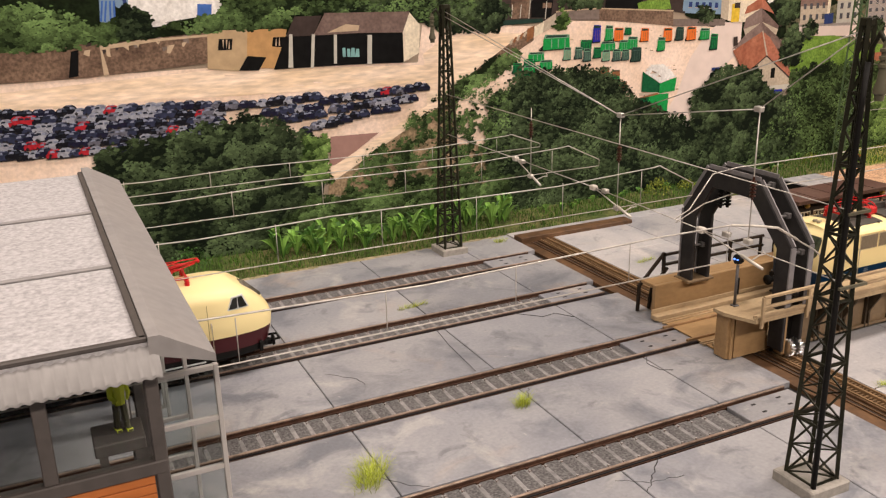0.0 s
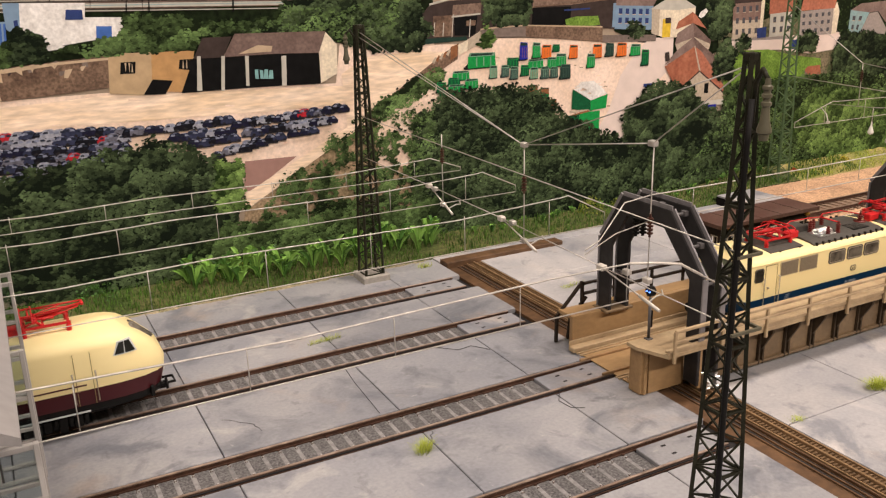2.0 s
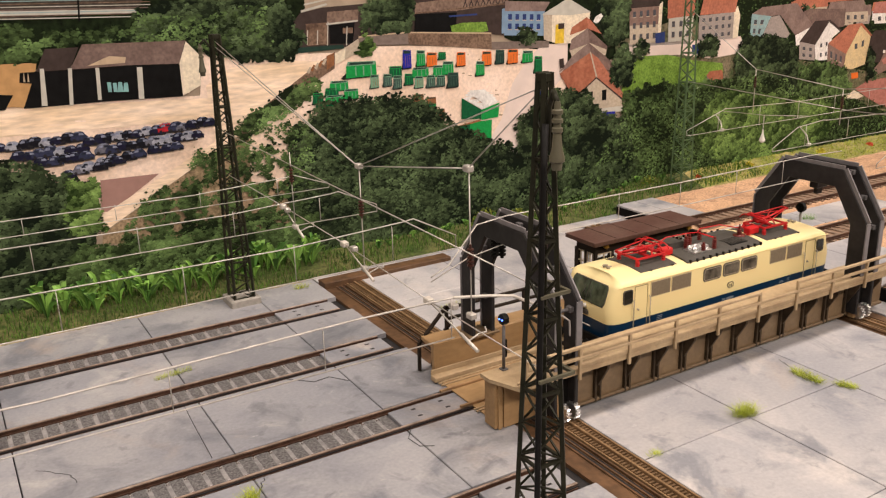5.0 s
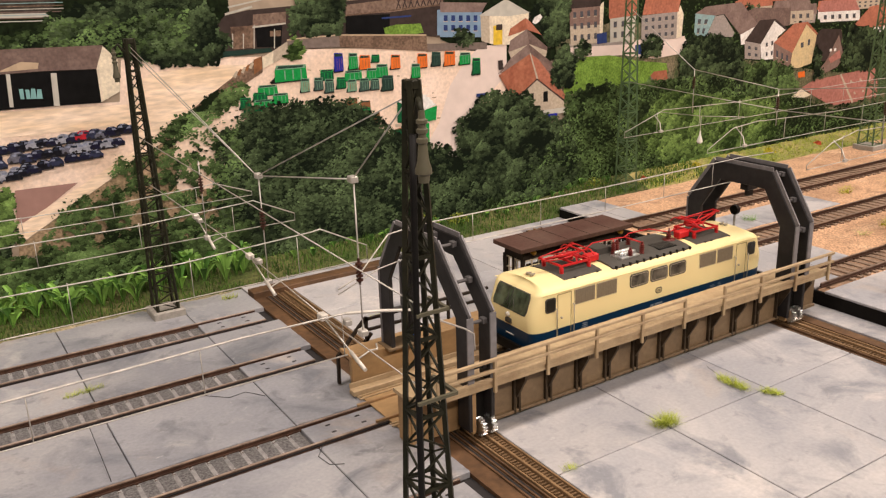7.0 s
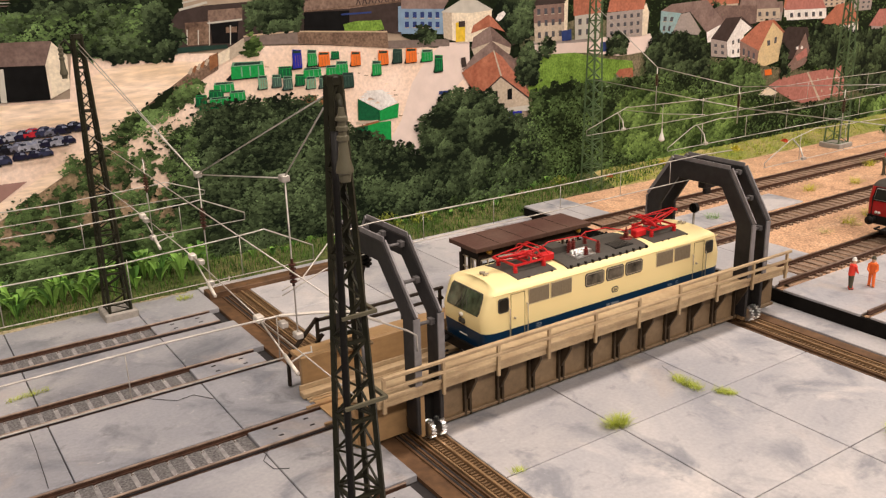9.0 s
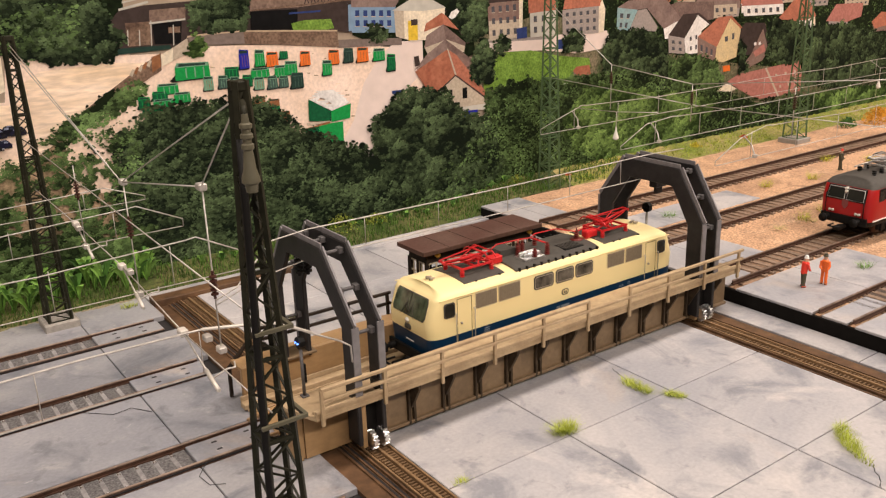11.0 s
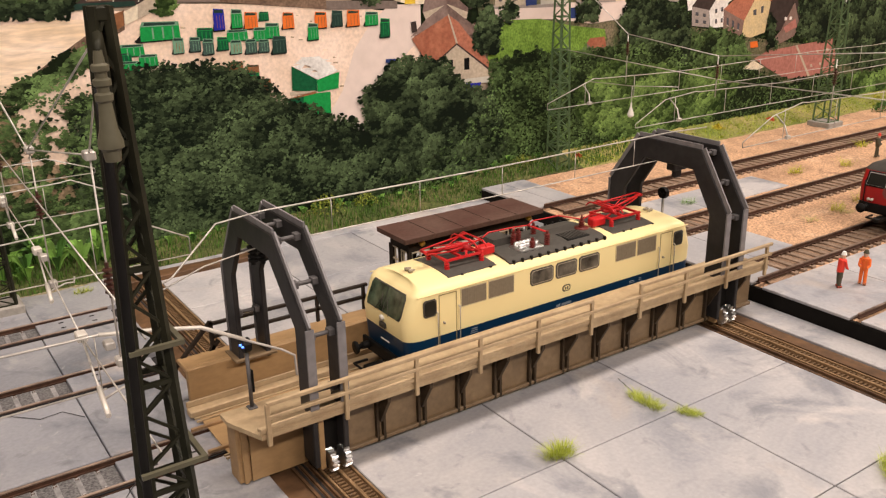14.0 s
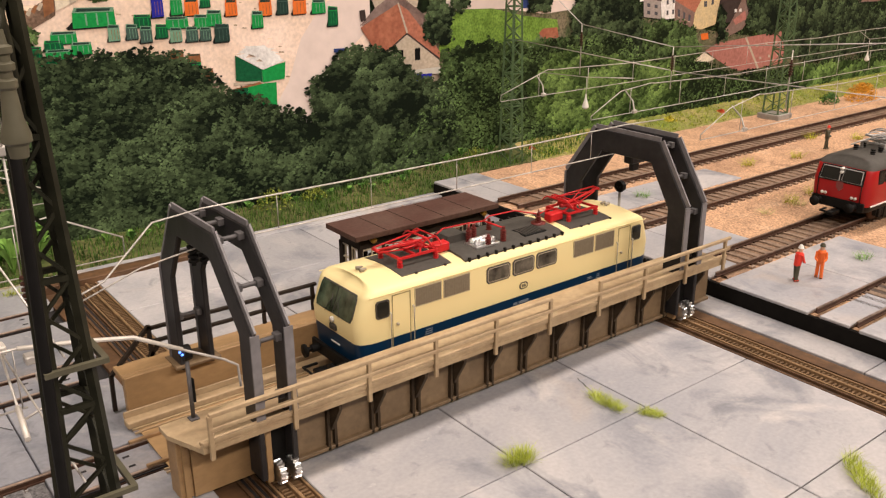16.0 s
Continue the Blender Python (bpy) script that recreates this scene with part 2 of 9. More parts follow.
M_LOCORED = mat("bright_red_paint", (0.36, 0.012, 0.012), 0.35, grain=20, var=0.05)
M_BROWNROOF = mat("brown_felt_roof", (0.075, 0.036, 0.028), 0.6, grain=1.5, var=0.15, stain=18, stain_col=(0.13, 0.085, 0.065), stain_amt=0.6, bump=0.1, spec=0.14)
M_BROWNWALL = mat("brown_wall", (0.026, 0.019, 0.014), 0.7, grain=2, var=0.15, spec=0.14)
M_SHEDROOF = mat("shed_felt", (0.4, 0.39, 0.4), 0.8, grain=1.4, var=0.25, bump=0.4)
M_SHEDTRIM = mat("shed_trim", (0.25, 0.24, 0.238), 0.6, grain=4, var=0.08, stain=25, stain_col=(0.3, 0.28, 0.27), stain_amt=0.5)
M_CORR = mat("corrugated", (0.27, 0.26, 0.255), 0.5, grain=4, var=0.08)
M_ORANGE = mat("orange_wood", (0.42, 0.13, 0.03), 0.6, grain=4, var=0.2, stretch=(0.2, 1, 1))
M_SHEDFRAME = mat("shed_frame", (0.075, 0.065, 0.06), 0.6, grain=4, var=0.12)
M_LADDER = mat("grey_ladder", (0.42, 0.4, 0.38), 0.6)

# ---- room that closes the place ----
M_HALL = mat("hall_wall", (0.1, 0.088, 0.076), 0.9, grain=200, var=0.05)
bm = NB()
box(bm, -2000, -3050, -1000, 2900, -3000, 2100)
solo("wall_south", bm, M_HALL, (450, -3025, -1000), "plain beige exhibition hall wall behind the viewer", "wall", kind="structure")
bm = NB()
box(bm, -2000, 800, -1000, 2900, 850, 2100)
solo("wall_north", bm, M_HALL, (450, 825, -1000), "plain beige exhibition hall wall behind the backdrop", "wall", kind="structure")
bm = NB()
box(bm, -2050, -3050, -1000, -2000, 850, 2100)
solo("wall_west", bm, M_HALL, (-2025, -1000, -1000), "plain beige exhibition hall wall at one end", "wall", kind="structure")
bm = NB()
box(bm, 2900, -3050, -1000, 2950, 850, 2100)
solo("wall_east", bm, M_HALL, (2925, -1000, -1000), "plain beige exhibition hall wall at other end", "wall", kind="structure")
bm = NB()
box(bm, -2050, -3050, -1050, 2950, 850, -1000)
solo("floor", bm, M_HALL, (600, -1000, -1000), "dull beige exhibition hall floor below the layout", "floor", kind="structure")
bm = NB()
box(bm, -2050, -3050, 2100, 2950, 850, 2150)
solo("ceiling", bm, M_HALL, (450, -1000, 2100), "pale exhibition hall ceiling above the layout", "ceiling", kind="structure")

# ---- ground ----
bm = NB()
box(bm, -760, -420, -1000, 1300, 250, -3.2)
solo("ground", bm, M_JOINT, (0, 0, -1000), "dark baseboard under the model railway layout", "baseboard", kind="structure")

TRACK_L = {"near": -54.7, "loco": 17.9, "mid": 92.3, "far": 157.3}
SEAM = -163.0
EDGE_L = -122.2
left = thing("pavement_west", (-400, 0, -3), "grey weathered concrete slab yard with recessed tracks", "concrete yard", kind="structure")


def slab_panel(parent, x0, x1, y0, y1, z1, z0=-3.0):
    bm = NB()
    box(bm, x0 + 0.25, y0 + 0.25, z0, x1 - 0.25, y1 - 0.25, z1, 0.25)
    return part("slab", bm, M_CONC_W if x1 < -90 else M_CONC, parent)


TY = sorted(TRACK_L.values())
bands = []
lo = -400.0
for ty in TY:
    bands.append((lo, ty - 11.2))
    lo = ty + 11.2
bands.append((lo, 206.0))
XS = [-760, -610, -460, -382, -307, -230, SEAM, EDGE_L]
for (y0, y1) in bands:
    for x0, x1 in zip(XS[:-1], XS[1:]):
        if y1 - y0 > 150:
            for a, b in ((-400, -260), (-260, -128), (-128, y1)):
                slab_panel(left, x0, x1, a, b, 0.0)
        else:
            slab_panel(left, x0, x1, y0, y1, 0.0)
for ty in TY:
    bm = NB()
    box(bm, -760, ty - 11.2, -3.0, SEAM, ty + 11.2, -1.6)
    part("ballast_bed", bm, M_BALLGREY, left, "grey fine gravel between the rails")
    slab_panel(left, SEAM, EDGE_L - 6, ty - 7.2, ty + 7.2, 0.0)
    bm = NB()
    for hx in (-152, -138):
        for hy in (-3.2, 3.2):
            box(bm, hx - 1.1, ty + hy - 0.5, 0.0, hx + 1.1, ty + hy + 0.5, 0.12)
    part("plate_slot", bm, M_JOINT, left, "small dark slots in the plate between the rails")

# sleepers and fixings shared by all tracks
bm = NB()
box(bm, -1.0, -7.4, -0.8, 1.0, 7.4, 0.95, 0.2)
bmesh.ops.scale(bm, verts=bm.verts, vec=(MM, MM, MM))
ME_SLEEPER = mesh_of("sleeper", bm, M_SLEEPER)
bm = NB()
box(bm, -1.7, -12.2, -0.8, 1.7, 12.2, 0.8, 0.25)
bmesh.ops.scale(bm, verts=bm.verts, vec=(MM, MM, MM))
ME_SLEEPER_BR = mesh_of("sleeper_brown", bm, M_SLEEPER_BR)


def track(name, x0, x1, y, z, gauge, label, me, pitch, sx0, sx1, head, groove):
    th = thing(name, ((x0 + x1) / 2, y, z), label, "railway track", "tracks of the yard")
    for s in (-1, 1):
        bm = NB()
        yy = y + s * gauge / 2
        box(bm, x0, yy - 0.9, z - 2.3, x1, yy + 0.9, z - 1.7)
        box(bm, x0, yy - 0.3, z - 1.7, x1, yy + 0.3, z - 0.3)
        r = part("rail", bm, M_RAIL, th)
        bm = NB()
        box(bm, x0, yy - 0.5, z - 0.35, x1, yy + 0.5, z + 0.25, 0.12)
        part("rail_head", bm, head, r, "worn shiny rail head")
        if groove:
            bm = NB()
            box(bm, x0, yy + s * 1.0 - 0.22, -0.4, x1, yy + s * 1.0 + 0.22, 0.12)
            part("groove", bm, M_JOINT, th, "dark gap beside the rail")
    x = sx0
    while x < sx1:
        piece("sleeper", me, th, (x + random.uniform(-0.2, 0.2), y, z - 2.3 - 0.7))
        x += pitch
    bm = NB()
    x = sx0
    while x < sx1:
        for s in (-1, 1):
            for o in (-1.5, 1.5):
                box(bm, x - 0.5, y + s * gauge / 2 + o - 0.35, z - 2.3, x + 0.5, y + s * gauge / 2 + o + 0.35, z - 1.3)
            if groove:
                box(bm, x - 0.55, y + s * gauge * 0.3 - 0.45, z - 2.3, x + 0.55, y + s * gauge * 0.3 + 0.45, z - 1.35, 0.15, 1)
        x += pitch
    part("fixing", bm, [M_RAIL, M_SILVER_GREY], th, "small rusty rail clips and grey studs", kind="stuff")
    return th


for nm, ty in TRACK_L.items():
    track("railway_track", -700, EDGE_L - (7 if nm != "loco" else 0), ty, 0.6, 17.4, "rusty two-rail track sunk in grey concrete slabs", ME_SLEEPER, 6.9, -500, SEAM - 2, M_RAILTOP_W, True)

# pit floor with its rails
pit = thing("pit_floor", (0, 0, -3), "pale grey concrete floor of the transfer table pit", "concrete floor", kind="structure")
PXS = [-96.8, -36.5, 24.0, 87.0]
PYS = [-400, -260, -190, -126.6, -64.7, 0, 70, 140, 206]
for x0, x1 in zip(PXS[:-1], PXS[1:]):
    for y0, y1 in zip(PYS[:-1], PYS[1:]):
        slab_panel(pit, x0, x1, y0, y1, 0.0)
for y0, y1 in ((-400, -100), (-100, 206)):
    slab_panel(pit, 113.5, 131, y0, y1, -0.5)


def pit_rail(x0, x1, rack, label):
    th = thing("pit_rail", ((x0 + x1) / 2, -80, -3), label, "pit rail", "rails of the transfer table pit")
    bm = NB()
    box(bm, x0 + 0.2, -400, -3.1, x1 - 0.2, 196, -1.4)
    part("trough", bm, M_RUSTBED, th, "rust-brown painted trough")
    for dx in (-4.7, 4.7, -6.6, 6.6, -9.2, -12.0):
        bm = NB()
        box(bm, rack + dx - 0.4, -400, -1.4, rack + dx + 0.4, 196, -0.2 if abs(dx) < 8 else -0.7, 0.1)
        part("guide", bm, M_RAIL_WORN if abs(dx) in (4.7,) else M_RUSTBED, th)
    for dx in (-5.7, 5.7, -7.9, -10.4):
        bm = NB()
        box(bm, rack + dx - 0.45, -400, -1.5, rack + dx + 0.45, 196, -1.32)
        part("groove", bm, M_JOINT, th, "dark narrow groove")
    bm = NB()
    box(bm, rack - 0.6, -400, -1.4, rack + 0.6, 196, 0.3, 0.15)
    part("running_rail", bm, M_RAIL_WORN, th, "worn tan running rail")
    for s in (-1, 1):
        bm = NB()
        y = -330.0
        while y < 196:
            box(bm, rack + s * 2.4 - 1.3, y, -1.4, rack + s * 2.4 + 1.3, y + 0.9, -0.5)
            y += 1.9
        part("rack_teeth", bm, M_RUSTBED2, th, "fine tan rack teeth", kind="stuff")
    return th


M_RAIL_WORN = mat("worn_tan_rail", (0.35, 0.225, 0.12), 0.35, 0.5, grain=6, var=0.25)
M_RUSTBED2 = mat("rack_tan", (0.12, 0.072, 0.036), 0.5, grain=2, var=0.3)
pit_rail(EDGE_L, -96.8, -102.0, "rust-brown rack rail channel of the transfer table")
pit_rail(87.0, 113.5, 98.0, "rust-brown rack rail channel beside raised concrete edge")

# raised ground east of the pit
east = thing("pavement_east", (400, 0, -3), "raised grey concrete slab edge with dark side wall", "concrete yard", kind="structure")
RZ = 8.2
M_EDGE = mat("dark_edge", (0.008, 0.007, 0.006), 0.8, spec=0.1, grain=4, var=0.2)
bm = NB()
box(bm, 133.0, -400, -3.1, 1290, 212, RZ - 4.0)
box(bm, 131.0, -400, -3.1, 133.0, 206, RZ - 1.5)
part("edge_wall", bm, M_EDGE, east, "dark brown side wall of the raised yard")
TRACK_R = {"men": -76.0, "a": -6.0, "b": 65.0, "c": 134.0}
for (y0, y1, x1) in ((-400, -87, 260), (-64.5, -19, 238), (6.5, 53, 196), (84, 115, 300), (146, 206, 168)):
    for xa, xb in ((130.5, (130.5 + x1) / 2), ((130.5 + x1) / 2, x1)):
        slab_panel(east, xa, xb, y0, y1, RZ, RZ - 1.4)
slab_panel(east, 131.5, 172, -83, -69, RZ, RZ - 1.4)
M_DARKBED = mat("dark_gravel", (0.07, 0.05, 0.04), 0.9, grain=1.2, var=0.5, bump=0.5)
bm = NB()
box(bm, 172, -86.8, RZ - 2.0, 262, -64.6, RZ - 0.35)
part("ballast_bed", bm, M_DARKBED, east, "dark oily gravel between the rails")
slab_panel(east, 131.5, 158, -13, 1, RZ, RZ - 1.4)


def heightfield(name, x0, x1, y0, y1, step, z, rough, material, label, category, kind="structure"):
    bm = NB()
    nx, ny = max(2, int((x1 - x0) / step)), max(2, int((y1 - y0) / step))
    rows = []
    for i in range(nx + 1):
        row = []
        for j in range(ny + 1):
            px, py = x0 + (x1 - x0) * i / nx, y0 + (y1 - y0) * j / ny
            row.append(bm.verts.new((px, py, z(px, py) + rough * (noise.noise((px * 0.13, py * 0.13, 0.3)) + 0.7 * noise.noise((px * 0.5, py * 0.5, 2.1))))))
        rows.append(row)
    for i in range(nx):
        for j in range(ny):
            bm.faces.new((rows[i][j], rows[i + 1][j], rows[i + 1][j + 1], rows[i][j + 1]))
    return solo(name, bm, material, ((x0 + x1) / 2, (y0 + y1) / 2, 0), label, category, kind=kind, smooth=True)


def ballast_z(px, py):
    edge = min(1.0, max(0.0, (px - 136) / 30.0))
    return RZ - 0.7 - 1.2 * (1 - edge)


heightfield("ballast", 132, 1290, -400, 205, 5.0, ballast_z, 0.5, M_BALLAST, "sandy tan ballast round the eastern tracks", "ballast")
M_TRACKBED = mat("brown_trackbed", (0.15, 0.095, 0.062), 0.95, grain=1.2, var=0.5, stain=22, stain_col=(0.3, 0.19, 0.12), stain_amt=0.7, bump=0.5)
for nm, ty in TRACK_R.items():
    if nm != "men":
        heightfield("trackbed", 140, 1250, ty - 12.5, ty + 12.5, 2.5, lambda px, py: RZ - 0.15 - 1.2 * (abs(py - ty) / 12.5) ** 4, 0.35, M_TRACKBED, "dark brown ballast between the sleepers", "ballast")
    track("railway_track", 133, 1250, ty, RZ + 2.8 if nm != "men" else RZ + 2.2, 18.2, "rusty brown track on tan ballast", ME_SLEEPER_BR, 7.4, 160, 760, M_RAILTOP, False)


def grass_z(px, py):
    u = max(0.0, (py - 205) / 30.0)
    base = 0.2 if px < 120 else 0.2 + min(1.0, (px - 120) / 60.0) * RZ
    return base - 1.2 + u * 9.0


heightfield("grass_verge", -700, 225, 206, 240, 4.0, grass_z, 1.0, M_GRASS_SOIL, "green grass verge along the backdrop", "grass verge")
M_GRASS_EAST = mat("sunny_grass", (0.13, 0.17, 0.028), 0.95, grain=2, var=0.4, stain=22, stain_col=(0.42, 0.3, 0.14), stain_amt=0.6, bump=0.5)
heightfield("grass_verge", 225, 1290, 204.5, 240, 4.0, grass_z, 1.0, M_GRASS_EAST, "sunny yellow-green grass verge beside the ballast", "grass verge")
M_SANDEDGE = mat("pale_sand_edge", (0.4, 0.32, 0.22), 0.95, grain=1.2, var=0.5, stain=12, stain_col=(0.12, 0.13, 0.04), stain_amt=0.8, bump=0.5)
heightfield("sand_strip", -480, -124, 203, 208.5, 1.5, lambda px, py: 0.45 - 0.9 * abs(py - 205.5) / 3, 0.6, M_SANDEDGE, "sandy edge between the slabs and grass verge", "sand strip")
bm = NB()
box(bm, -122, 196.5, -3, 131, 206.5, 0.6, 0.2)
solo("kerb", bm, M_CONC, (0, 200, -3), "narrow pale concrete kerb at the pit end", "kerb", kind="structure")
bm = NB()
box(bm, -121.8, 186.5, -3, -31, 196.4, 2.6, 0.3)
solo("buffer_beam", bm, M_RUSTBED, (-70, 193, -3), "rust-brown beam closing the pit end", "beam", kind="structure")


# ---- transfer table bridge ----
BX0, BX1 = -133.0, 121.0
bridge = thing("transfer_table", (0, 10, 0), "tan painted transfer table bridge with two dark portals", "transfer table")
YN, YF = -19.0, 40.0      # outer face of the near girder, inner face of the far one
ZW = 22.0                 # underside of the near walkway
bm = NB()
box(bm, -95.6, YN, 2.2, BX1, YN + 2.0, ZW)
box(bm, -95.6, YN - 1.6, 2.2, BX1, YN + 2.0, 3.6, 0.2)
box(bm, -95.6, YN - 1.2, ZW - 2.0, BX1, YN + 2.0, ZW - 0.2, 0.2)
part("near_girder", bm, M_GIRDER, bridge, "tan plate girder facing the open yard")
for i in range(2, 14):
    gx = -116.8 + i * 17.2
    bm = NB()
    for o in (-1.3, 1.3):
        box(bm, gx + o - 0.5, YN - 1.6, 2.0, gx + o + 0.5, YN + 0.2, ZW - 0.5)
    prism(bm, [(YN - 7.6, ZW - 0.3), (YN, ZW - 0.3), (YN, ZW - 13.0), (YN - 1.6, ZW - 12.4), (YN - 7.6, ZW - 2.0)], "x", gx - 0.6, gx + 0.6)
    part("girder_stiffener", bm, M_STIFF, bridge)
# black strip, set back, standing for the shadow gap below the girder
bm = NB()
box(bm, -95.6, YN + 3.4, -0.4, BX1, YN + 4.4, 2.6)
part("girder_foot", bm, M_BLACK, bridge, "black recessed strip painting in the shade under the girder")
bm = NB()
box(bm, BX0 + 4, YN + 5, 0.4, BX1, YF, 0.9)
part("deck", bm, M_BRIDGE, bridge, "tan ribbed bridge deck between the girders")
for y in (2.0, 4.0, 31.5, 34.0):
    bm = NB()
    box(bm, BX0 + 2, y, 0.8, BX1, y + 0.7, 1.5)
    part("deck_rib", bm, M_BRIDGE_LT, bridge)
bm = NB()
box(bm, -95.6, YN + 4.5, 0.9, BX1 - 1, 0.0, 2.6, 0.3)
box(bm, BX0 + 5, -13.4, 0.9, -95.7, 0.0, 2.6, 0.3)
box(bm, BX0 + 1, 35.5, 0.9, BX1 - 1, YF, 3.4, 0.3)
box(bm, BX0 + 1, 39.5, 3.4, BX1 - 1, YF, 6.0, 0.3)
part("deck_ledge", bm, M_BRIDGE_LT, bridge)
for s in (-1, 1):
    bm = NB()
    box(bm, BX0 - 2, 17.9 + s * 8.7 - 0.6, 0.9, BX1 + 2, 17.9 + s * 8.7 + 0.6, 2.2, 0.2)
    part("rail", bm, M_RAIL_WORN, bridge, "bright tan bridge rail")
bm = NB()
box(bm, BX0 + 3, YF, 0.5, 121, YF + 2.5, 18.5, 0.3)
box(bm, BX0 + 3, YF + 2.5, 16.5, 121, YF + 12, 18.5, 0.3)
part("far_girder", bm, M_BRIDGE, bridge, "tall tan side wall of the bridge")
bm = NB()
prism(bm, [(-134.2, -12.6), (-128.6, YN - 8.0), (BX1 + 1, YN - 8.0), (BX1 + 1, -6.0), (-134.2, -6.0)], "z", ZW, ZW + 1.6)
part("walkway", bm, M_BRIDGE_LT, bridge, "pale tan walkway plate along the girder")
bm = NB()
box(bm, -132.6, -14.2, 0.5, -128.4, -6.5, ZW, 0.3)
box(bm, -131.2, -15.2, 0.6, -129.6, -14.2, ZW)
box(bm, -128.4, -14.8, 0.5, -108.2, -13.6, ZW - 0.4)
box(bm, -128.4, -15.8, ZW - 2.2, -108.2, -13.6, ZW - 0.4, 0.2)
part("end_plate", bm, M_BRIDGE, bridge, "tan end plate of the girder box")
for k, (yy, zz) in enumerate(((-27.2, ZW + 3.6), (-26.4, ZW + 2.2), (-25.2, ZW + 3.0))):
    bm = NB()
    box(bm, BX0 + 4, yy - 0.5, zz - 0.7, BX1 + 0.6, yy + 0.5, zz + 0.7, 0.2)
    part("toe_board", bm, M_BRIDGE_LT, bridge)
posts = [-126.4 + 27.2 * i for i in range(10)]
for px in posts:
    bm = NB()
    box(bm, px - 0.7, -28.6, ZW - 2.0, px + 0.7, -27.3, ZW + 12.5, 0.15)
    part("railing_post", bm, M_BRIDGE_LT, bridge)
for (xa, xb, zz) in ((-126.6, 10, ZW + 12.6), (36, BX1 + 0.8, ZW + 12.6), (-126.6, BX1 + 0.8, ZW + 7.9)):
    bm = NB()
    box(bm, xa, -28.7, zz - 0.7, xb, -27.3, zz + 0.7, 0.2)
    part("handrail", bm, M_BRIDGE_LT, bridge)


def far_rail():
    for px in (-95, -70, -48, 40, 64, 88, 112):
        bm = NB()
        box(bm, px - 0.7, YF + 11, 8, px + 0.7, YF + 12.4, 30, 0.15)
        part("railing_post", bm, M_BROWNWALL, bridge)
    for zz in (24.0, 29.4):
        for xa, xb in ((-115.6, -46), (38, 121)):
            bm = NB()
            box(bm, xa, YF + 11, zz - 0.7, xb, YF + 12.4, zz + 0.7, 0.2)
            part("handrail", bm, M_BROWNWALL, bridge)
    bm = NB()
    for p, q in (((-115.6, 30.4), (-131, 15)), ((-131, 15.6), (-131.3, 1.0)), ((-113, 22), (-122.5, 12)), ((-122.5, 12.4), (-124, 1.0)), ((-115.6, 30.6), (-115.6, 8))):
        bar(bm, (p[0], YF + 11.7, p[1]), (q[0], YF + 11.7, q[1]), 1.4, 1.4)
    part("stair_rail", bm, M_BROWNWALL, bridge, "sloping dark stair rail")


far_rail()


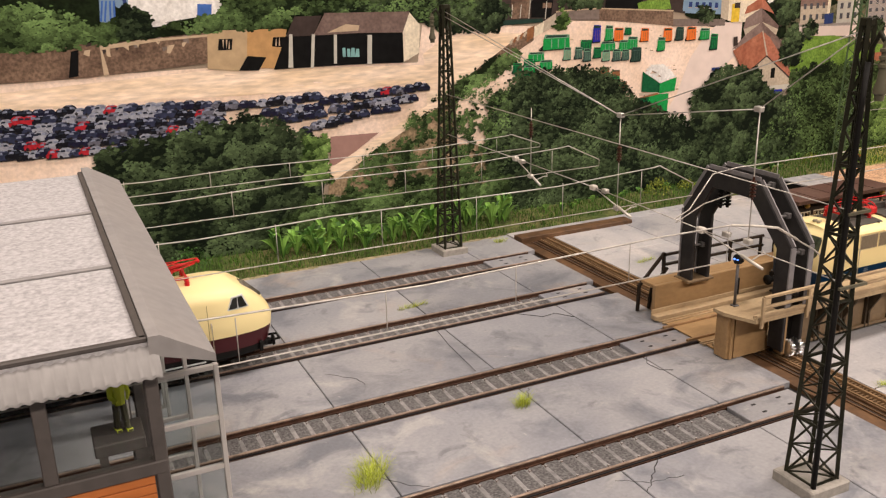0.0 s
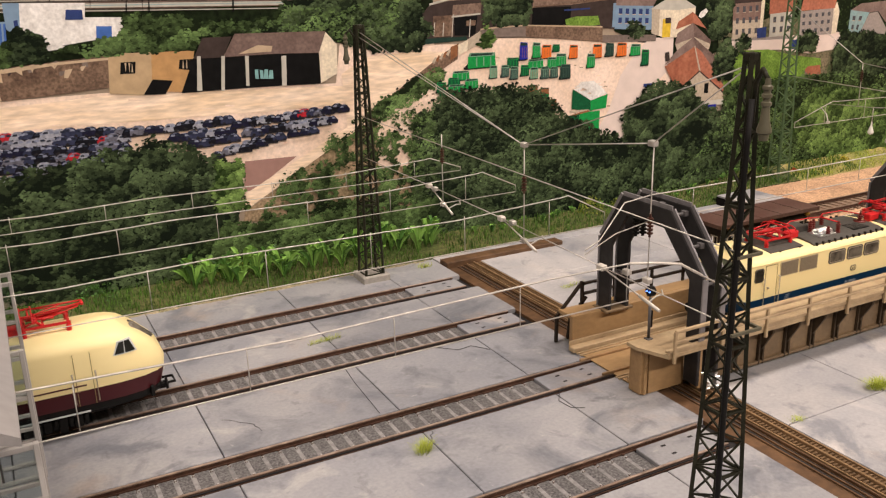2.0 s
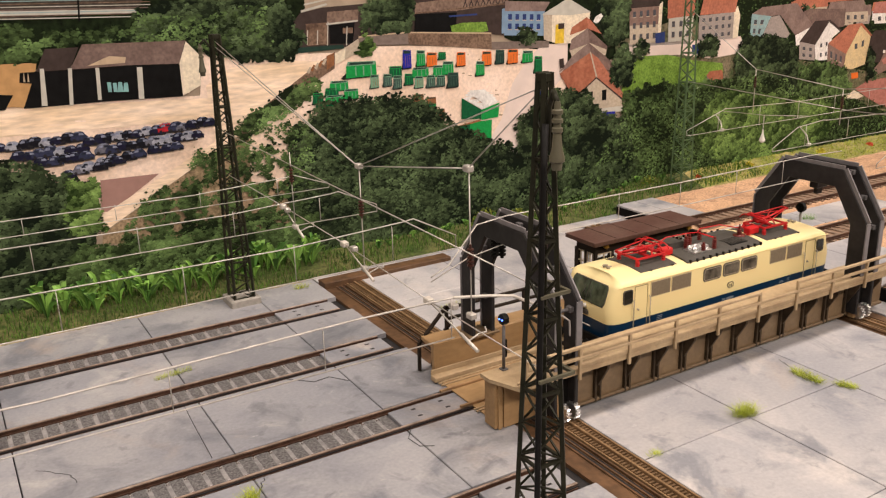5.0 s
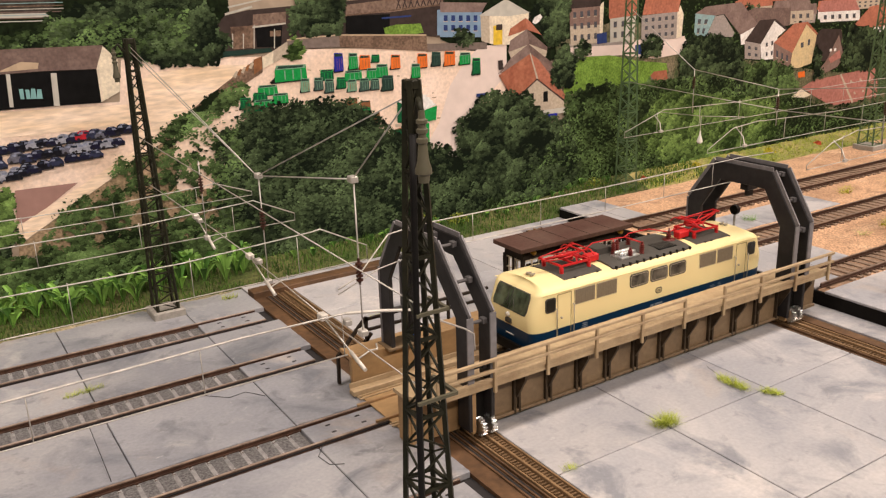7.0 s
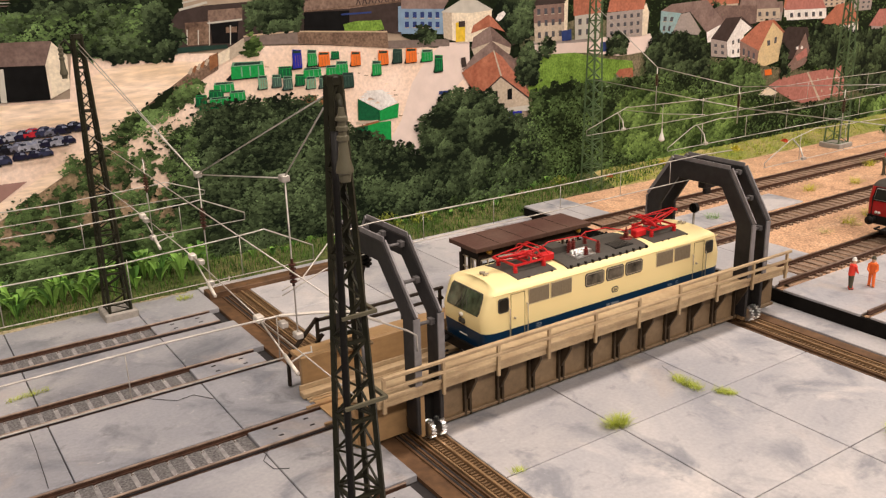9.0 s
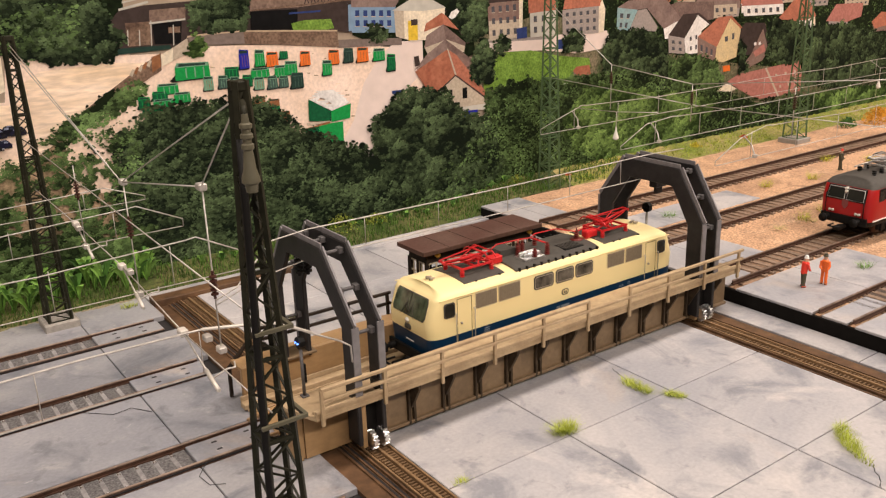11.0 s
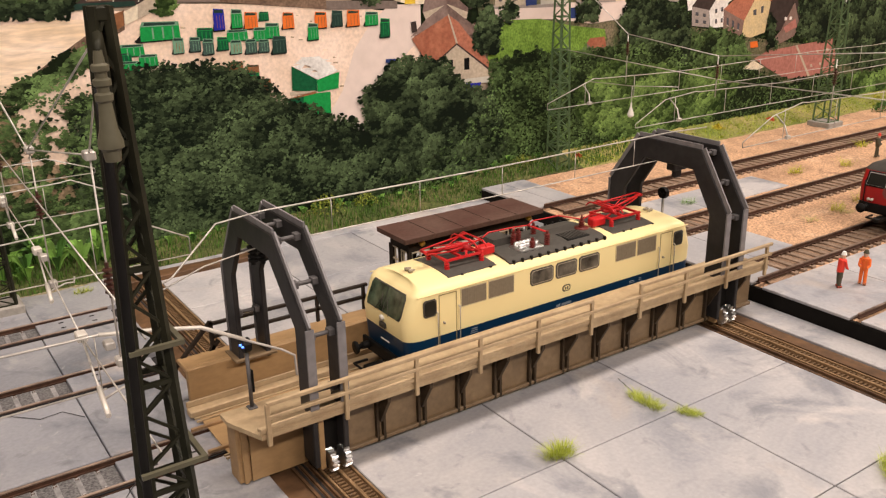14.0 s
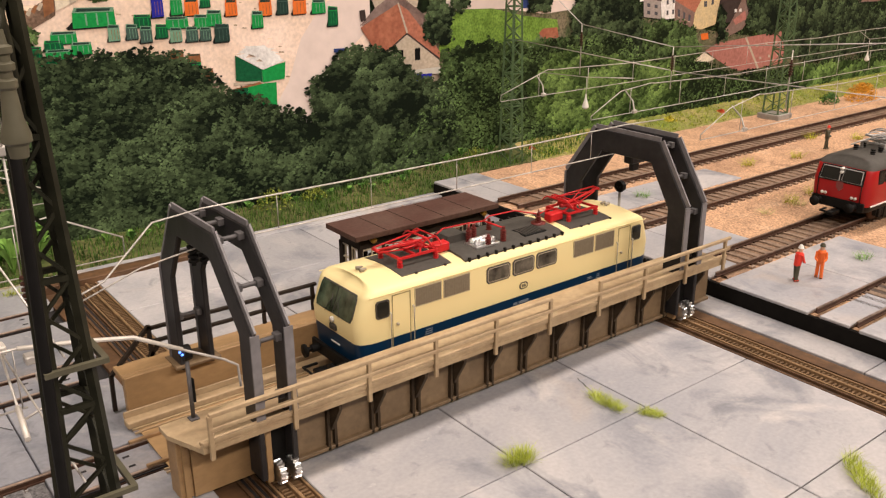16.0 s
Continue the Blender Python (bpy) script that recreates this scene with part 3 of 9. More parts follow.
def portal(xa, xb, near_foot, top_a, top_b, deep, label):
    """A six-sided portal of two plate ribs with cross bars."""
    th = thing("catenary_portal", ((xa + xb) / 2, 10, near_foot), label, "portal frame", "portals of the transfer table")
    outer = [(-25.5, near_foot), (-25.5, 54), (top_a, 79.6), (top_b, 79.6), (45.0, 56), (45.0, 17)]
    inner = [(45.0 - deep, 17), (45.0 - deep, 52.6), (top_b - 4.0, 79.2 - deep), (top_a + 4.0, 79.2 - deep), (-25.5 + deep, 51.6), (-25.5 + deep, near_foot)]
    for x in (xa, xb):
        bm = NB()
        prism(bm, outer + inner, "x", x - 1.0, x + 1.0)
        es = [e for e in bm.edges if abs(e.verts[0].co.x - e.verts[1].co.x) < 0.01]
        bmesh.ops.bevel(bm, geom=es, offset=0.35, segments=1, affect="EDGES")
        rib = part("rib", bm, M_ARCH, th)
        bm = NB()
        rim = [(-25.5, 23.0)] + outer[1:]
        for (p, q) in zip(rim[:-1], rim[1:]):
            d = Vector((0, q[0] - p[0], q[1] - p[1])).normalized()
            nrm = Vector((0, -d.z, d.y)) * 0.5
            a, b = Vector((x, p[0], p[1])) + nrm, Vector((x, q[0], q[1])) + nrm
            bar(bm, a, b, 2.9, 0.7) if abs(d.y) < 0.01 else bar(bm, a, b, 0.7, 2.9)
        part("flange", bm, M_ARCH_LIT, rib, "grey edge flange painted lighter as if lit")
    mid_y = (top_a - 21.5) / 2
    for (y, z) in ((-22.2, 50.0), (mid_y, 64.5), (top_a + 2.0, 76.6), ((top_a + top_b) / 2, 77.4), (top_b - 2.0, 76.6), (41.0, 60.0), (41.0, 36.0), (-21.4, 30.0)):
        bm = NB()
        rod(bm, (xa + 0.9, y, z), (xb - 0.9, y, z), 0.75, 6)
        part("cross_bar", bm, M_ARCH_EDGE, th)
        for x in (xa + 2.0, xb - 2.0):
            bm = NB()
            box(bm, x - 1.1, y - 1.5, z - 1.2, x + 1.1, y + 1.5, z + 1.2, 0.2)
            part("clamp_block", bm, M_ARCH_EDGE, th)
    bm = NB()
    box(bm, xa - 3, 35.5, 17.8, xb + 3, 47.0, 19.0, 0.2)
    part("foot_plate", bm, M_GIRDER, th, "tan foot plate on the girder")
    if xa < 0:
        for x, y in ((xa + 3.0, top_b - 6.0), (xa + 6.4, top_b - 7.0)):
            bm = NB()
            lathe(bm, x, y, ribbed(61.5, 7, 1.7, 0.8, 1.8))
            part("insulator", bm, M_BLACK, th, "black ribbed insulator between the ribs")
    else:
        bm = NB()
        box(bm, xa + 1.2, (top_a + top_b) / 2 - 2.6, 66.0, xb - 1.2, (top_a + top_b) / 2 + 2.6, 77.0, 0.5)
        box(bm, xa + 3.4, (top_a + top_b) / 2 - 1.2, 62.4, xb - 3.4, (top_a + top_b) / 2 + 1.2, 66.0, 0.4)
        part("wire_bracket", bm, M_ARCH, th, "dark wire bracket under the portal top")
    return th


portal(-109.6, -98.6, 4.0, -3.6, 29.5, 8.4, "dark grey six-sided catenary portal on western bridge end")
portal(91.2, 102.6, 4.0, -9.0, 28.0, 9.4, "dark grey six-sided catenary portal on eastern bridge end")


def bogie(x, label):
    th = thing("bogie", (x, -22, 0), label, "wheel bogie", "bogies of the transfer table")
    bm = NB()
    box(bm, x - 6.6, -24.0, 1.5, x - 4.4, -19.2, 21, 0.3)
    part("side_frame", bm, M_BRIDGE, th)
    # flat black plate giving the shade of a slot behind the wheels
    bm = NB()
    box(bm, x - 4.4, -20.6, 2.0, x + 6.0, -19.2, 21, 0.2)
    part("wheel_recess", bm, M_BLACK, th, "black plate with a recess's shade painted in behind the wheels")
    for dx in (-2.6, 2.4):
        bm = NB()
        teeth = []
        for i in range(28):
            a = i / 28 * 2 * math.pi
            r = 4.0 if i % 2 else 3.0
            teeth += [(-24 + r * math.cos(a - 0.07), 4.4 + r * math.sin(a - 0.07)), (-24 + r * math.cos(a + 0.07), 4.4 + r * math.sin(a + 0.07))]
        prism(bm, teeth, "x", x + dx - 1.0, x + dx + 1.0)
        part("wheel", bm, M_SILVER, th, "shiny silver toothed wheel")
    return th


bogie(-101.5, "shiny toothed drive wheels under western bridge end")
bogie(97.5, "shiny toothed drive wheels under eastern bridge end")


def bridge_signal(x, y, z0, z1, face, pole, size, label):
    th = thing("bridge_signal", (x, y, z0), label, "signal", "signals on the bridge")
    bm = NB()
    rod(bm, (x, y, z0), (x, y, z1 - 3), 0.7, 8)
    box(bm, x - 1.5, y - 1.5, z0, x + 1.5, y + 1.5, z0 + 0.6, 0.15)
    part("post", bm, pole, th)
    bm = NB()
    box(bm, x + 0.5, y - 0.8, z0 + (z1 - z0) * 0.25, x + 1.3, y + 0.8, z0 + (z1 - z0) * 0.6, 0.15)
    part("cable_duct", bm, M_BLACK, th)
    bm = NB()
    prism(bm, [(y + size * math.cos(k * math.pi / 4 + 0.39), z1 + size * math.sin(k * math.pi / 4 + 0.39)) for k in range(8)], "x", x - 1.2, x + 1.2)
    part("signal_disc", bm, M_BLACK, th, "black octagonal signal head")
    bm = NB()
    for dy in (-1.6, 1.6):
        rod(bm, (x - 1.2, y + dy * 0.6, z1), (x - 1.8, y + dy * 0.6, z1), 0.35, 8)
    part("lens", bm, face, th, "small signal lamp lens")
    return th


M_BLUELAMP = mat("blue_lamp", (0.1, 0.2, 0.9), 0.2)
M_BLUELAMP.node_tree.nodes["Principled BSDF"].inputs["Emission Color"].default_value = (0.1, 0.25, 1.0, 1)
M_BLUELAMP.node_tree.nodes["Principled BSDF"].inputs["Emission Strength"].default_value = 3.0
bridge_signal(-124.0, -8.5, ZW + 1.6, 46.4, M_BLUELAMP, M_ARCH_EDGE, 2.4, "slim signal post with lit blue lamp on bridge")
bridge_signal(113.8, 31.0, 2.0, 47.0, M_BLACK, M_STONE, 2.9, "slim signal post with black disc on bridge")

# bridge overhead wire
bm = NB()
wire(bm, [(-150, 5, 66), (-140, 8, 68), (-122, 14, 81), (-105, 16, 81.8), (0, 17, 81.0), (98, 17, 81.8), (125, 17, 81)], 0.32)
part("contact_wire", bm, M_WIRE, bridge, "thin silver wire between the portals")
bm = NB()
wire(bm, [(-150, 5, 64), (-128, 12, 68), (-105, 16, 69.5), (0, 17, 69.0), (98, 17, 69.5), (122, 17, 70)], 0.28)
part("contact_wire", bm, M_WIRE, bridge)
for dx in (-78, -40, 0, 40, 76):
    bm = NB()
    wire(bm, [(dx, 17, 69.0), (dx, 17, 81.2)], 0.17)
    part("dropper", bm, M_WIRE, bridge)

# ---- control cabin on the bridge ----
cabin = thing("control_cabin", (10, 62, 0), "dark brown bridge control cabin with flat roof", "cabin")
CX0, CX1, CY0, CY1, CZ0, CZ1 = -27.0, 41.0, 47.5, 63.0, 17.0, 46.5
bm = NB()
box(bm, CX0, CY0, CZ0 - 8, CX1, CY1, 28, 0.3)
part("wall_base", bm, M_BROWNWALL, cabin)
bm = NB()
box(bm, CX0, CY0, 40.5, CX1, CY1, CZ1, 0.2)
part("wall_head", bm, M_BROWNWALL, cabin)
for cx in [CX0 + 0.8 + i * (CX1 - CX0 - 1.6) / 6 for i in range(7)]:
    for cy in (CY0 + 0.8, CY1 - 0.8):
        bm = NB()
        box(bm, cx - 0.8, cy - 0.8, 27.5, cx + 0.8, cy + 0.8, 41)
        part("mullion", bm, M_BROWNWALL, cabin)
for cy in (CY0 + 8, CY0 + 16):
    for cx in (CX0 + 0.8, CX1 - 0.8):
        bm = NB()
        box(bm, cx - 0.8, cy - 0.8, 27.5, cx + 0.8, cy + 0.8, 41)
        part("mullion", bm, M_BROWNWALL, cabin)
M_PALEFRAME = mat("pale_window_bars", (0.5, 0.42, 0.3), 0.6)
for i in range(6):
    xa = CX0 + 1.6 + i * (CX1 - CX0 - 1.6) / 6
    xb = xa + (CX1 - CX0 - 1.6) / 6 - 1.6
    for zz in (28.2, 34.4, 40.0):
        bm = NB()
        box(bm, xa, CY0 + 0.3, zz - 0.3, xb, CY0 + 0.9, zz + 0.3)
        part("glazing_bar", bm, M_PALEFRAME, cabin)
    for xx in (xa, (xa + xb) / 2, xb):
        bm = NB()
        box(bm, xx - 0.3, CY0 + 0.25, 28, xx + 0.3, CY0 + 0.95, 40.2)
        part("glazing_bar", bm, M_PALEFRAME, cabin)
for xe in (CX0 + 0.3, CX1 - 0.9):
    for yy in (CY0 + 2.2, CY0 + 5.0, CY0 + 7.2, CY0 + 9.4, CY0 + 12.2):
        bm = NB()
        box(bm, xe, yy - 0.25, 28, xe + 0.6, yy + 0.25, 40.4)
        part("glazing_bar", bm, M_PALEFRAME, cabin)
    for zz in (28.2, 34.4, 40.0):
        bm = NB()
        box(bm, xe - 0.05, CY0 + 1.6, zz - 0.3, xe + 0.65, CY1 - 1.6, zz + 0.3)
        part("glazing_bar", bm, M_PALEFRAME, cabin)
bm = NB()
box(bm, CX0 + 12, CY0 + 6, 17, CX0 + 24, CY1 - 2.5, 33, 0.3)
part("control_desk", bm, M_BROWNWALL, cabin, "dark desk inside the cabin")
M_PANE = bpy.data.materials.new("pane_glass")
M_PANE.use_nodes = True
pb = M_PANE.node_tree.nodes["Principled BSDF"]
pb.inputs["Base Color"].default_value = (0.8, 0.85, 0.85, 1)
pb.inputs["Roughness"].default_value = 0.05
pb.inputs["Transmission Weight"].default_value = 1.0
pb.inputs["IOR"].default_value = 1.1
bm = NB()
box(bm, CX0 + 1, CY0 + 0.5, 28, CX1 - 1, CY0 + 0.6, 40.5)
ob = part("pane", bm, M_PANE, cabin, "clear cabin window glass")
ob.visible_shadow = False
bm = NB()
prism(bm, [(CX0 - 4, CY0 - 4), (CX1 + 4, CY0 - 4), (CX1 + 4, CY1 + 4), (CX0 - 4, CY1 + 4)], "z", CZ1, CZ1 + 1.8)
roof = part("roof", bm, M_BROWNROOF, cabin, "dark red-brown felt roof")
for i in range(1, 5):
    xx = CX0 - 4 + i * (CX1 - CX0 + 8) / 5
    bm = NB()
    box(bm, xx - 0.14, CY0 - 4, CZ1 + 1.75, xx + 0.14, CY1 + 4, CZ1 + 1.92)
    part("roof_seam", bm, M_BROWNWALL, roof, "thin dark seam between roof sheets")
bm = NB()
box(bm, CX0 - 4.3, CY0 - 4.4, CZ1 - 0.3, CX1 + 4.3, CY0 - 4.0, CZ1 + 1.9, 0.1)
box(bm, CX0 - 4.4, CY0 - 4.0, CZ1 - 0.3, CX0 - 4.0, CY1 + 4, CZ1 + 1.9, 0.1)
part("roof_edge", bm, M_BROWNROOF, roof, "red-brown roof edge board")
M_AMBER = mat("amber_lamp", (0.45, 0.25, 0.04), 0.3)
for lx in (CX0 + 6, CX1 - 2):
    bm = NB()
    rod(bm, (lx, CY0 - 0.2, CZ1 - 2), (lx, CY0 - 2.2, CZ1 - 2.4), 1.3, 10)
    part("lamp", bm, M_AMBER, cabin, "small round amber warning lamp")
bm = NB()
box(bm, CX0 - 6, YF + 12, 6.0, CX1 + 10, 66, 9.0, 0.3)
part("platform", bm, M_BROWNWALL, cabin, "dark platform under the cabin")

# ---- printed photo backdrop: flat printed shapes on a panel ----
BY = 235.0


def ink(name, col, grain=5.0, var=0.1, stain=0, stain_col=None, stretch=(1, 1, 1)):
    return mat("print_" + name, col, 0.75, grain=grain, var=var, stain=stain, stain_col=stain_col, stain_amt=0.8 if stain_col != STAINGREY else 0.35, spec=0.08, stretch=stretch)


STAINGREY = (0.3, 0.26, 0.22)
P_SAND = ink("sand", (0.91, 0.73, 0.61), 2.0, 0.12, 22, (0.72, 0.54, 0.4))
P_PALESAND = ink("pale_sand", (0.94, 0.76, 0.6), 3, 0.2, 11, (0.7, 0.52, 0.33), (0.3, 1, 1.6))
P_DIRT = ink("dirt", (0.44, 0.31, 0.2), 1.5, 0.4, 7, (0.06, 0.07, 0.025))
P_PINK = ink("pink_paving", (0.34, 0.2, 0.17), 6, 0.08)
P_DKGREEN = ink("dark_green", (0.008, 0.014, 0.005), 3, 0.6)
P_SHADOW = ink("shadow", (0.012, 0.012, 0.01), 3, 0.3)
P_GREYBROWN = ink("grey_brown", (0.06, 0.05, 0.04), 3, 0.4)
P_PALEGREY = ink("pale_grey", (0.5, 0.48, 0.42), 5, 0.1)
P_WHITE = ink("white", (0.85, 0.83, 0.8), 2, 0.16, 7, STAINGREY)
P_BLUE = ink("blue", (0.06, 0.14, 0.42), 5, 0.15)
P_NAVY = ink("navy", (0.03, 0.05, 0.16), 5, 0.15)
P_WALLBROWN = ink("wall_brown", (0.11, 0.07, 0.05), 1.6, 0.4, 12, (0.24, 0.16, 0.11))
P_WALLGREY = ink("wall_grey", (0.19, 0.15, 0.13), 3, 0.18)
P_TANSTRIP = ink("tan", (0.5, 0.38, 0.26), 4, 0.12)
P_TAN = ink("tan_wall", (0.47, 0.34, 0.2), 4, 0.1)
P_ORANGETAN = ink("orange_tan", (0.48, 0.28, 0.12), 4, 0.12)
P_BLACK = ink("black", (0.006, 0.006, 0.006), 5, 0.3)
P_ROOFDARK = ink("roof_dark", (0.05, 0.036, 0.032), 4, 0.2)
P_ROOFGREY = ink("roof_grey", (0.2, 0.14, 0.12), 2, 0.25, 8, (0.12, 0.08, 0.07))
P_ROOFGREY2 = ink("roof_slate", (0.26, 0.19, 0.165), 2, 0.22, 8, (0.16, 0.11, 0.1))
P_CREAM = ink("cream", (0.82, 0.72, 0.55), 2, 0.16, 7, STAINGREY)
P_CREAMDULL = ink("dull_cream", (0.5, 0.42, 0.32), 2, 0.16, 7, STAINGREY)
P_AQUA = ink("aqua", (0.22, 0.42, 0.42), 4, 0.15)
P_MEADOW = ink("meadow", (0.2, 0.34, 0.06), 1.5, 0.4, 8, (0.08, 0.15, 0.02))
P_ROAD = ink("road", (0.74, 0.62, 0.56), 8, 0.06)
P_CGREEN = ink("container_green", (0.012, 0.27, 0.06), 2, 0.2)
P_CDKGREEN = ink("container_dark_green", (0.008, 0.09, 0.035), 2, 0.25)
P_CBLUE = ink("container_blue", (0.02, 0.025, 0.3), 3, 0.15)
P_CORANGE = ink("container_orange", (0.7, 0.16, 0.03), 4, 0.12)
P_CDARK = ink("container_dark", (0.02, 0.045, 0.035), 4, 0.15)
P_RUST = ink("rust", (0.25, 0.11, 0.05), 3, 0.3)
P_PALEBLUE = ink("pale_blue", (0.2, 0.3, 0.42), 5, 0.1)
P_YELLOW = ink("yellow", (0.7, 0.48, 0.05), 3, 0.2)
P_REDROOF = ink("red_roof", (0.32, 0.11, 0.065), 2.5, 0.2, 8, (0.42, 0.17, 0.1))
P_REDROOF2 = ink("orange_roof", (0.46, 0.17, 0.105), 2, 0.22, 7, (0.33, 0.13, 0.085))
P_PINKROOF = ink("pink_roof", (0.4, 0.17, 0.14), 2.5, 0.2)
P_GREYWALL = ink("grey_wall", (0.33, 0.29, 0.27), 2, 0.16, 7, STAINGREY)
P_TEAL = ink("teal_wall", (0.24, 0.4, 0.42), 2, 0.16, 7, STAINGREY)
P_YELLOWWALL = ink("yellow_wall", (0.66, 0.52, 0.28), 2, 0.16, 7, STAINGREY)
P_BROWNHOUSE = ink("brown_house", (0.2, 0.12, 0.1), 2, 0.16, 7, STAINGREY)
P_WINDOW = ink("window", (0.08, 0.08, 0.09), 3, 0.2)
M_PAPER = ink("paper", (0.4, 0.32, 0.24), 6, 0.1)
bm = NB()
box(bm, -720, BY, -5, 1290, BY + 4, 215)
backdrop = solo("backdrop", bm, M_PAPER, (280, BY, 0), "printed photo backdrop of an industrial town with trees", "backdrop", kind="structure")


PATCHES = [0]


def flat(name, material, layer, pts):
    """One printed patch, a hair in front of the panel."""
    bm = NB()
    PATCHES[0] += 1
    y = BY - 0.2 - 0.12 * layer - 0.00004 * PATCHES[0]
    vs = [bm.verts.new((x, y, z)) for x, z in pts]
    fc = bm.faces.new(vs)
    fc.normal_update()
    if fc.normal.y > 0:
        fc.normal_flip()
    bmesh.ops.triangulate(bm, faces=[fc])
    return part(name, bm, material, backdrop)


def inside(px, pz, poly):
    c = False
    j = len(poly) - 1
    for i in range(len(poly)):
        xi, zi = poly[i]
        xj, zj = poly[j]
        if (zi > pz) != (zj > pz) and px < (xj - xi) * (pz - zi) / (zj - zi) + xi:
            c = not c
        j = i
    return c


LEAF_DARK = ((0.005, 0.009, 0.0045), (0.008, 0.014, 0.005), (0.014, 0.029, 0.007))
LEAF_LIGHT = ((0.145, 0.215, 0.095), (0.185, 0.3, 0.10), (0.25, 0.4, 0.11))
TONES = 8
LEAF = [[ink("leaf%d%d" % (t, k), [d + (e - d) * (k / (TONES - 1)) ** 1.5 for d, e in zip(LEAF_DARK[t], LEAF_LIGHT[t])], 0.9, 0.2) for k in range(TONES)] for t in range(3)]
leaf_rng = random.Random(11)


def foliage(dens, tone, layer, pts):
    """A printed crown: small leaf shapes in clumps, lit above and dark below, over the outline given, with a ragged edge."""
    xs, zs = [p[0] for p in pts], [p[1] for p in pts]
    x0, x1, z0, z1 = min(xs) - 3, max(xs) + 3, max(-4.0, min(zs)), max(zs) + 3
    y = BY - 0.2 - 0.12 * layer
    verts, faces, mats = [], [], []
    area = (x1 - x0) * (z1 - z0)
    # clumps on a jittered grid
    cell = 8.0 if area > 1500 else 5.0
    clumps = {}
    for gi in range(int((x1 - x0) / cell) + 3):
        for gj in range(int((z1 - z0) / cell) + 3):
            clumps[gi, gj] = (x0 + (gi - 1 + leaf_rng.uniform(0.1, 0.9)) * cell, z0 + (gj - 1 + leaf_rng.uniform(0.1, 0.9)) * cell, cell * leaf_rng.choice((0.45, 0.7, 0.9, 1.3, 1.6)), leaf_rng.uniform(-0.4, 0.35), leaf_rng.uniform(0, 1.6))
    sparse = dens < 0.7
    far = x0 > 380
    n = int(min(24000, area * (1.0 if far else 2.3) * (1.3 if sparse else dens)))
    for k in range(n):
        px, pz = leaf_rng.uniform(x0, x1), leaf_rng.uniform(z0, z1)
        jx = 4.2 * noise.noise((px * 0.11, pz * 0.11, 3.0)) + 2.2 * noise.noise((px * 0.45, pz * 0.45, 5.0)) + leaf_rng.gauss(0, 0.9)
        jz = 4.2 * noise.noise((px * 0.11, pz * 0.11, 9.0)) + 2.2 * noise.noise((px * 0.45, pz * 0.45, 2.0)) + leaf_rng.gauss(0, 0.9)
        if not inside(px + jx, pz + jz, pts):
            continue
        if sparse and noise.noise((px * 0.09, pz * 0.12, 4.0)) + 0.8 * noise.noise((px * 0.28, pz * 0.34, 8.0)) + leaf_rng.gauss(0, 0.12) < 0.36 - dens:
            continue
        gi, gj = int((px - x0) / cell) + 1, int((pz - z0) / cell) + 1
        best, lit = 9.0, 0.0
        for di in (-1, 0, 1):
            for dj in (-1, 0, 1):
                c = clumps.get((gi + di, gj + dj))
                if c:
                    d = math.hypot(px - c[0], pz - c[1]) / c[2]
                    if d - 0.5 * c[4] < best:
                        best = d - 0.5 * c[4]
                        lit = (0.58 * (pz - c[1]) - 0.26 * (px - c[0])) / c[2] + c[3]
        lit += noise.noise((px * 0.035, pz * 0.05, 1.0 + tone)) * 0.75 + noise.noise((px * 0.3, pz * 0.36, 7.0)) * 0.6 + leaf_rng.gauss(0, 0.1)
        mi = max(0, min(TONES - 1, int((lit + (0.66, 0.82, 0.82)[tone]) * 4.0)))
        s = leaf_rng.uniform(0.5, 1.4) * (1.6 - 0.1 * mi) * (0.7 if sparse else 1.5 if far else 1.0)
        a = leaf_rng.uniform(0, 6.28)
        yy = y - leaf_rng.uniform(0.0, 0.09) - mi * 0.004
        b = len(verts)
        for i in range(5):
            r = s * leaf_rng.uniform(0.4, 1.15)
            t = a - i * 2 * math.pi / 5
            verts.append(((px + r * math.cos(t)) * MM, yy * MM, max(-4.0, pz + 0.7 * r * math.sin(t)) * MM))
        faces.append(tuple(range(b, b + 5)))
        mats.append(mi)
    me = bpy.data.meshes.new("printed_foliage")
    bb = base_of(backdrop)
    verts = [(vx - bb[0] * MM, vy - bb[1] * MM, vz - bb[2] * MM) for vx, vy, vz in verts]
    me.from_pydata(verts, [], faces)
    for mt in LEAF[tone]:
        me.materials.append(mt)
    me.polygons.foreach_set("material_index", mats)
    ob = new("printed_foliage", me)
    ob.parent = backdrop
    tagged(ob, "printed leafy green tree crowns", kind="stuff")
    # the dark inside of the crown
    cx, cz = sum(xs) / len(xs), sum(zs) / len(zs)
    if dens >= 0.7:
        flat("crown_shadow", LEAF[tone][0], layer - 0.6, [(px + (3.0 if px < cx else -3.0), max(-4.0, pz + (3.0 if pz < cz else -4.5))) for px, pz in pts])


P_GARDEN = ink("gardens", (0.06, 0.085, 0.035), 1.5, 0.5, 9, (0.26, 0.2, 0.14))
P_SHEDROOF = ink("shed_roof_brown", (0.26, 0.18, 0.14), 2, 0.3, 9, (0.12, 0.08, 0.06))
P_CPALE = ink("container_pale_green", (0.16, 0.3, 0.2), 2, 0.2)
P_CGREY = ink("container_grey_green", (0.05, 0.09, 0.075), 2, 0.25)
PALER = {P_CGREEN: P_CPALE, P_CDKGREEN: P_CGREEN, P_CDARK: P_CGREY, P_CGREY: P_CPALE}


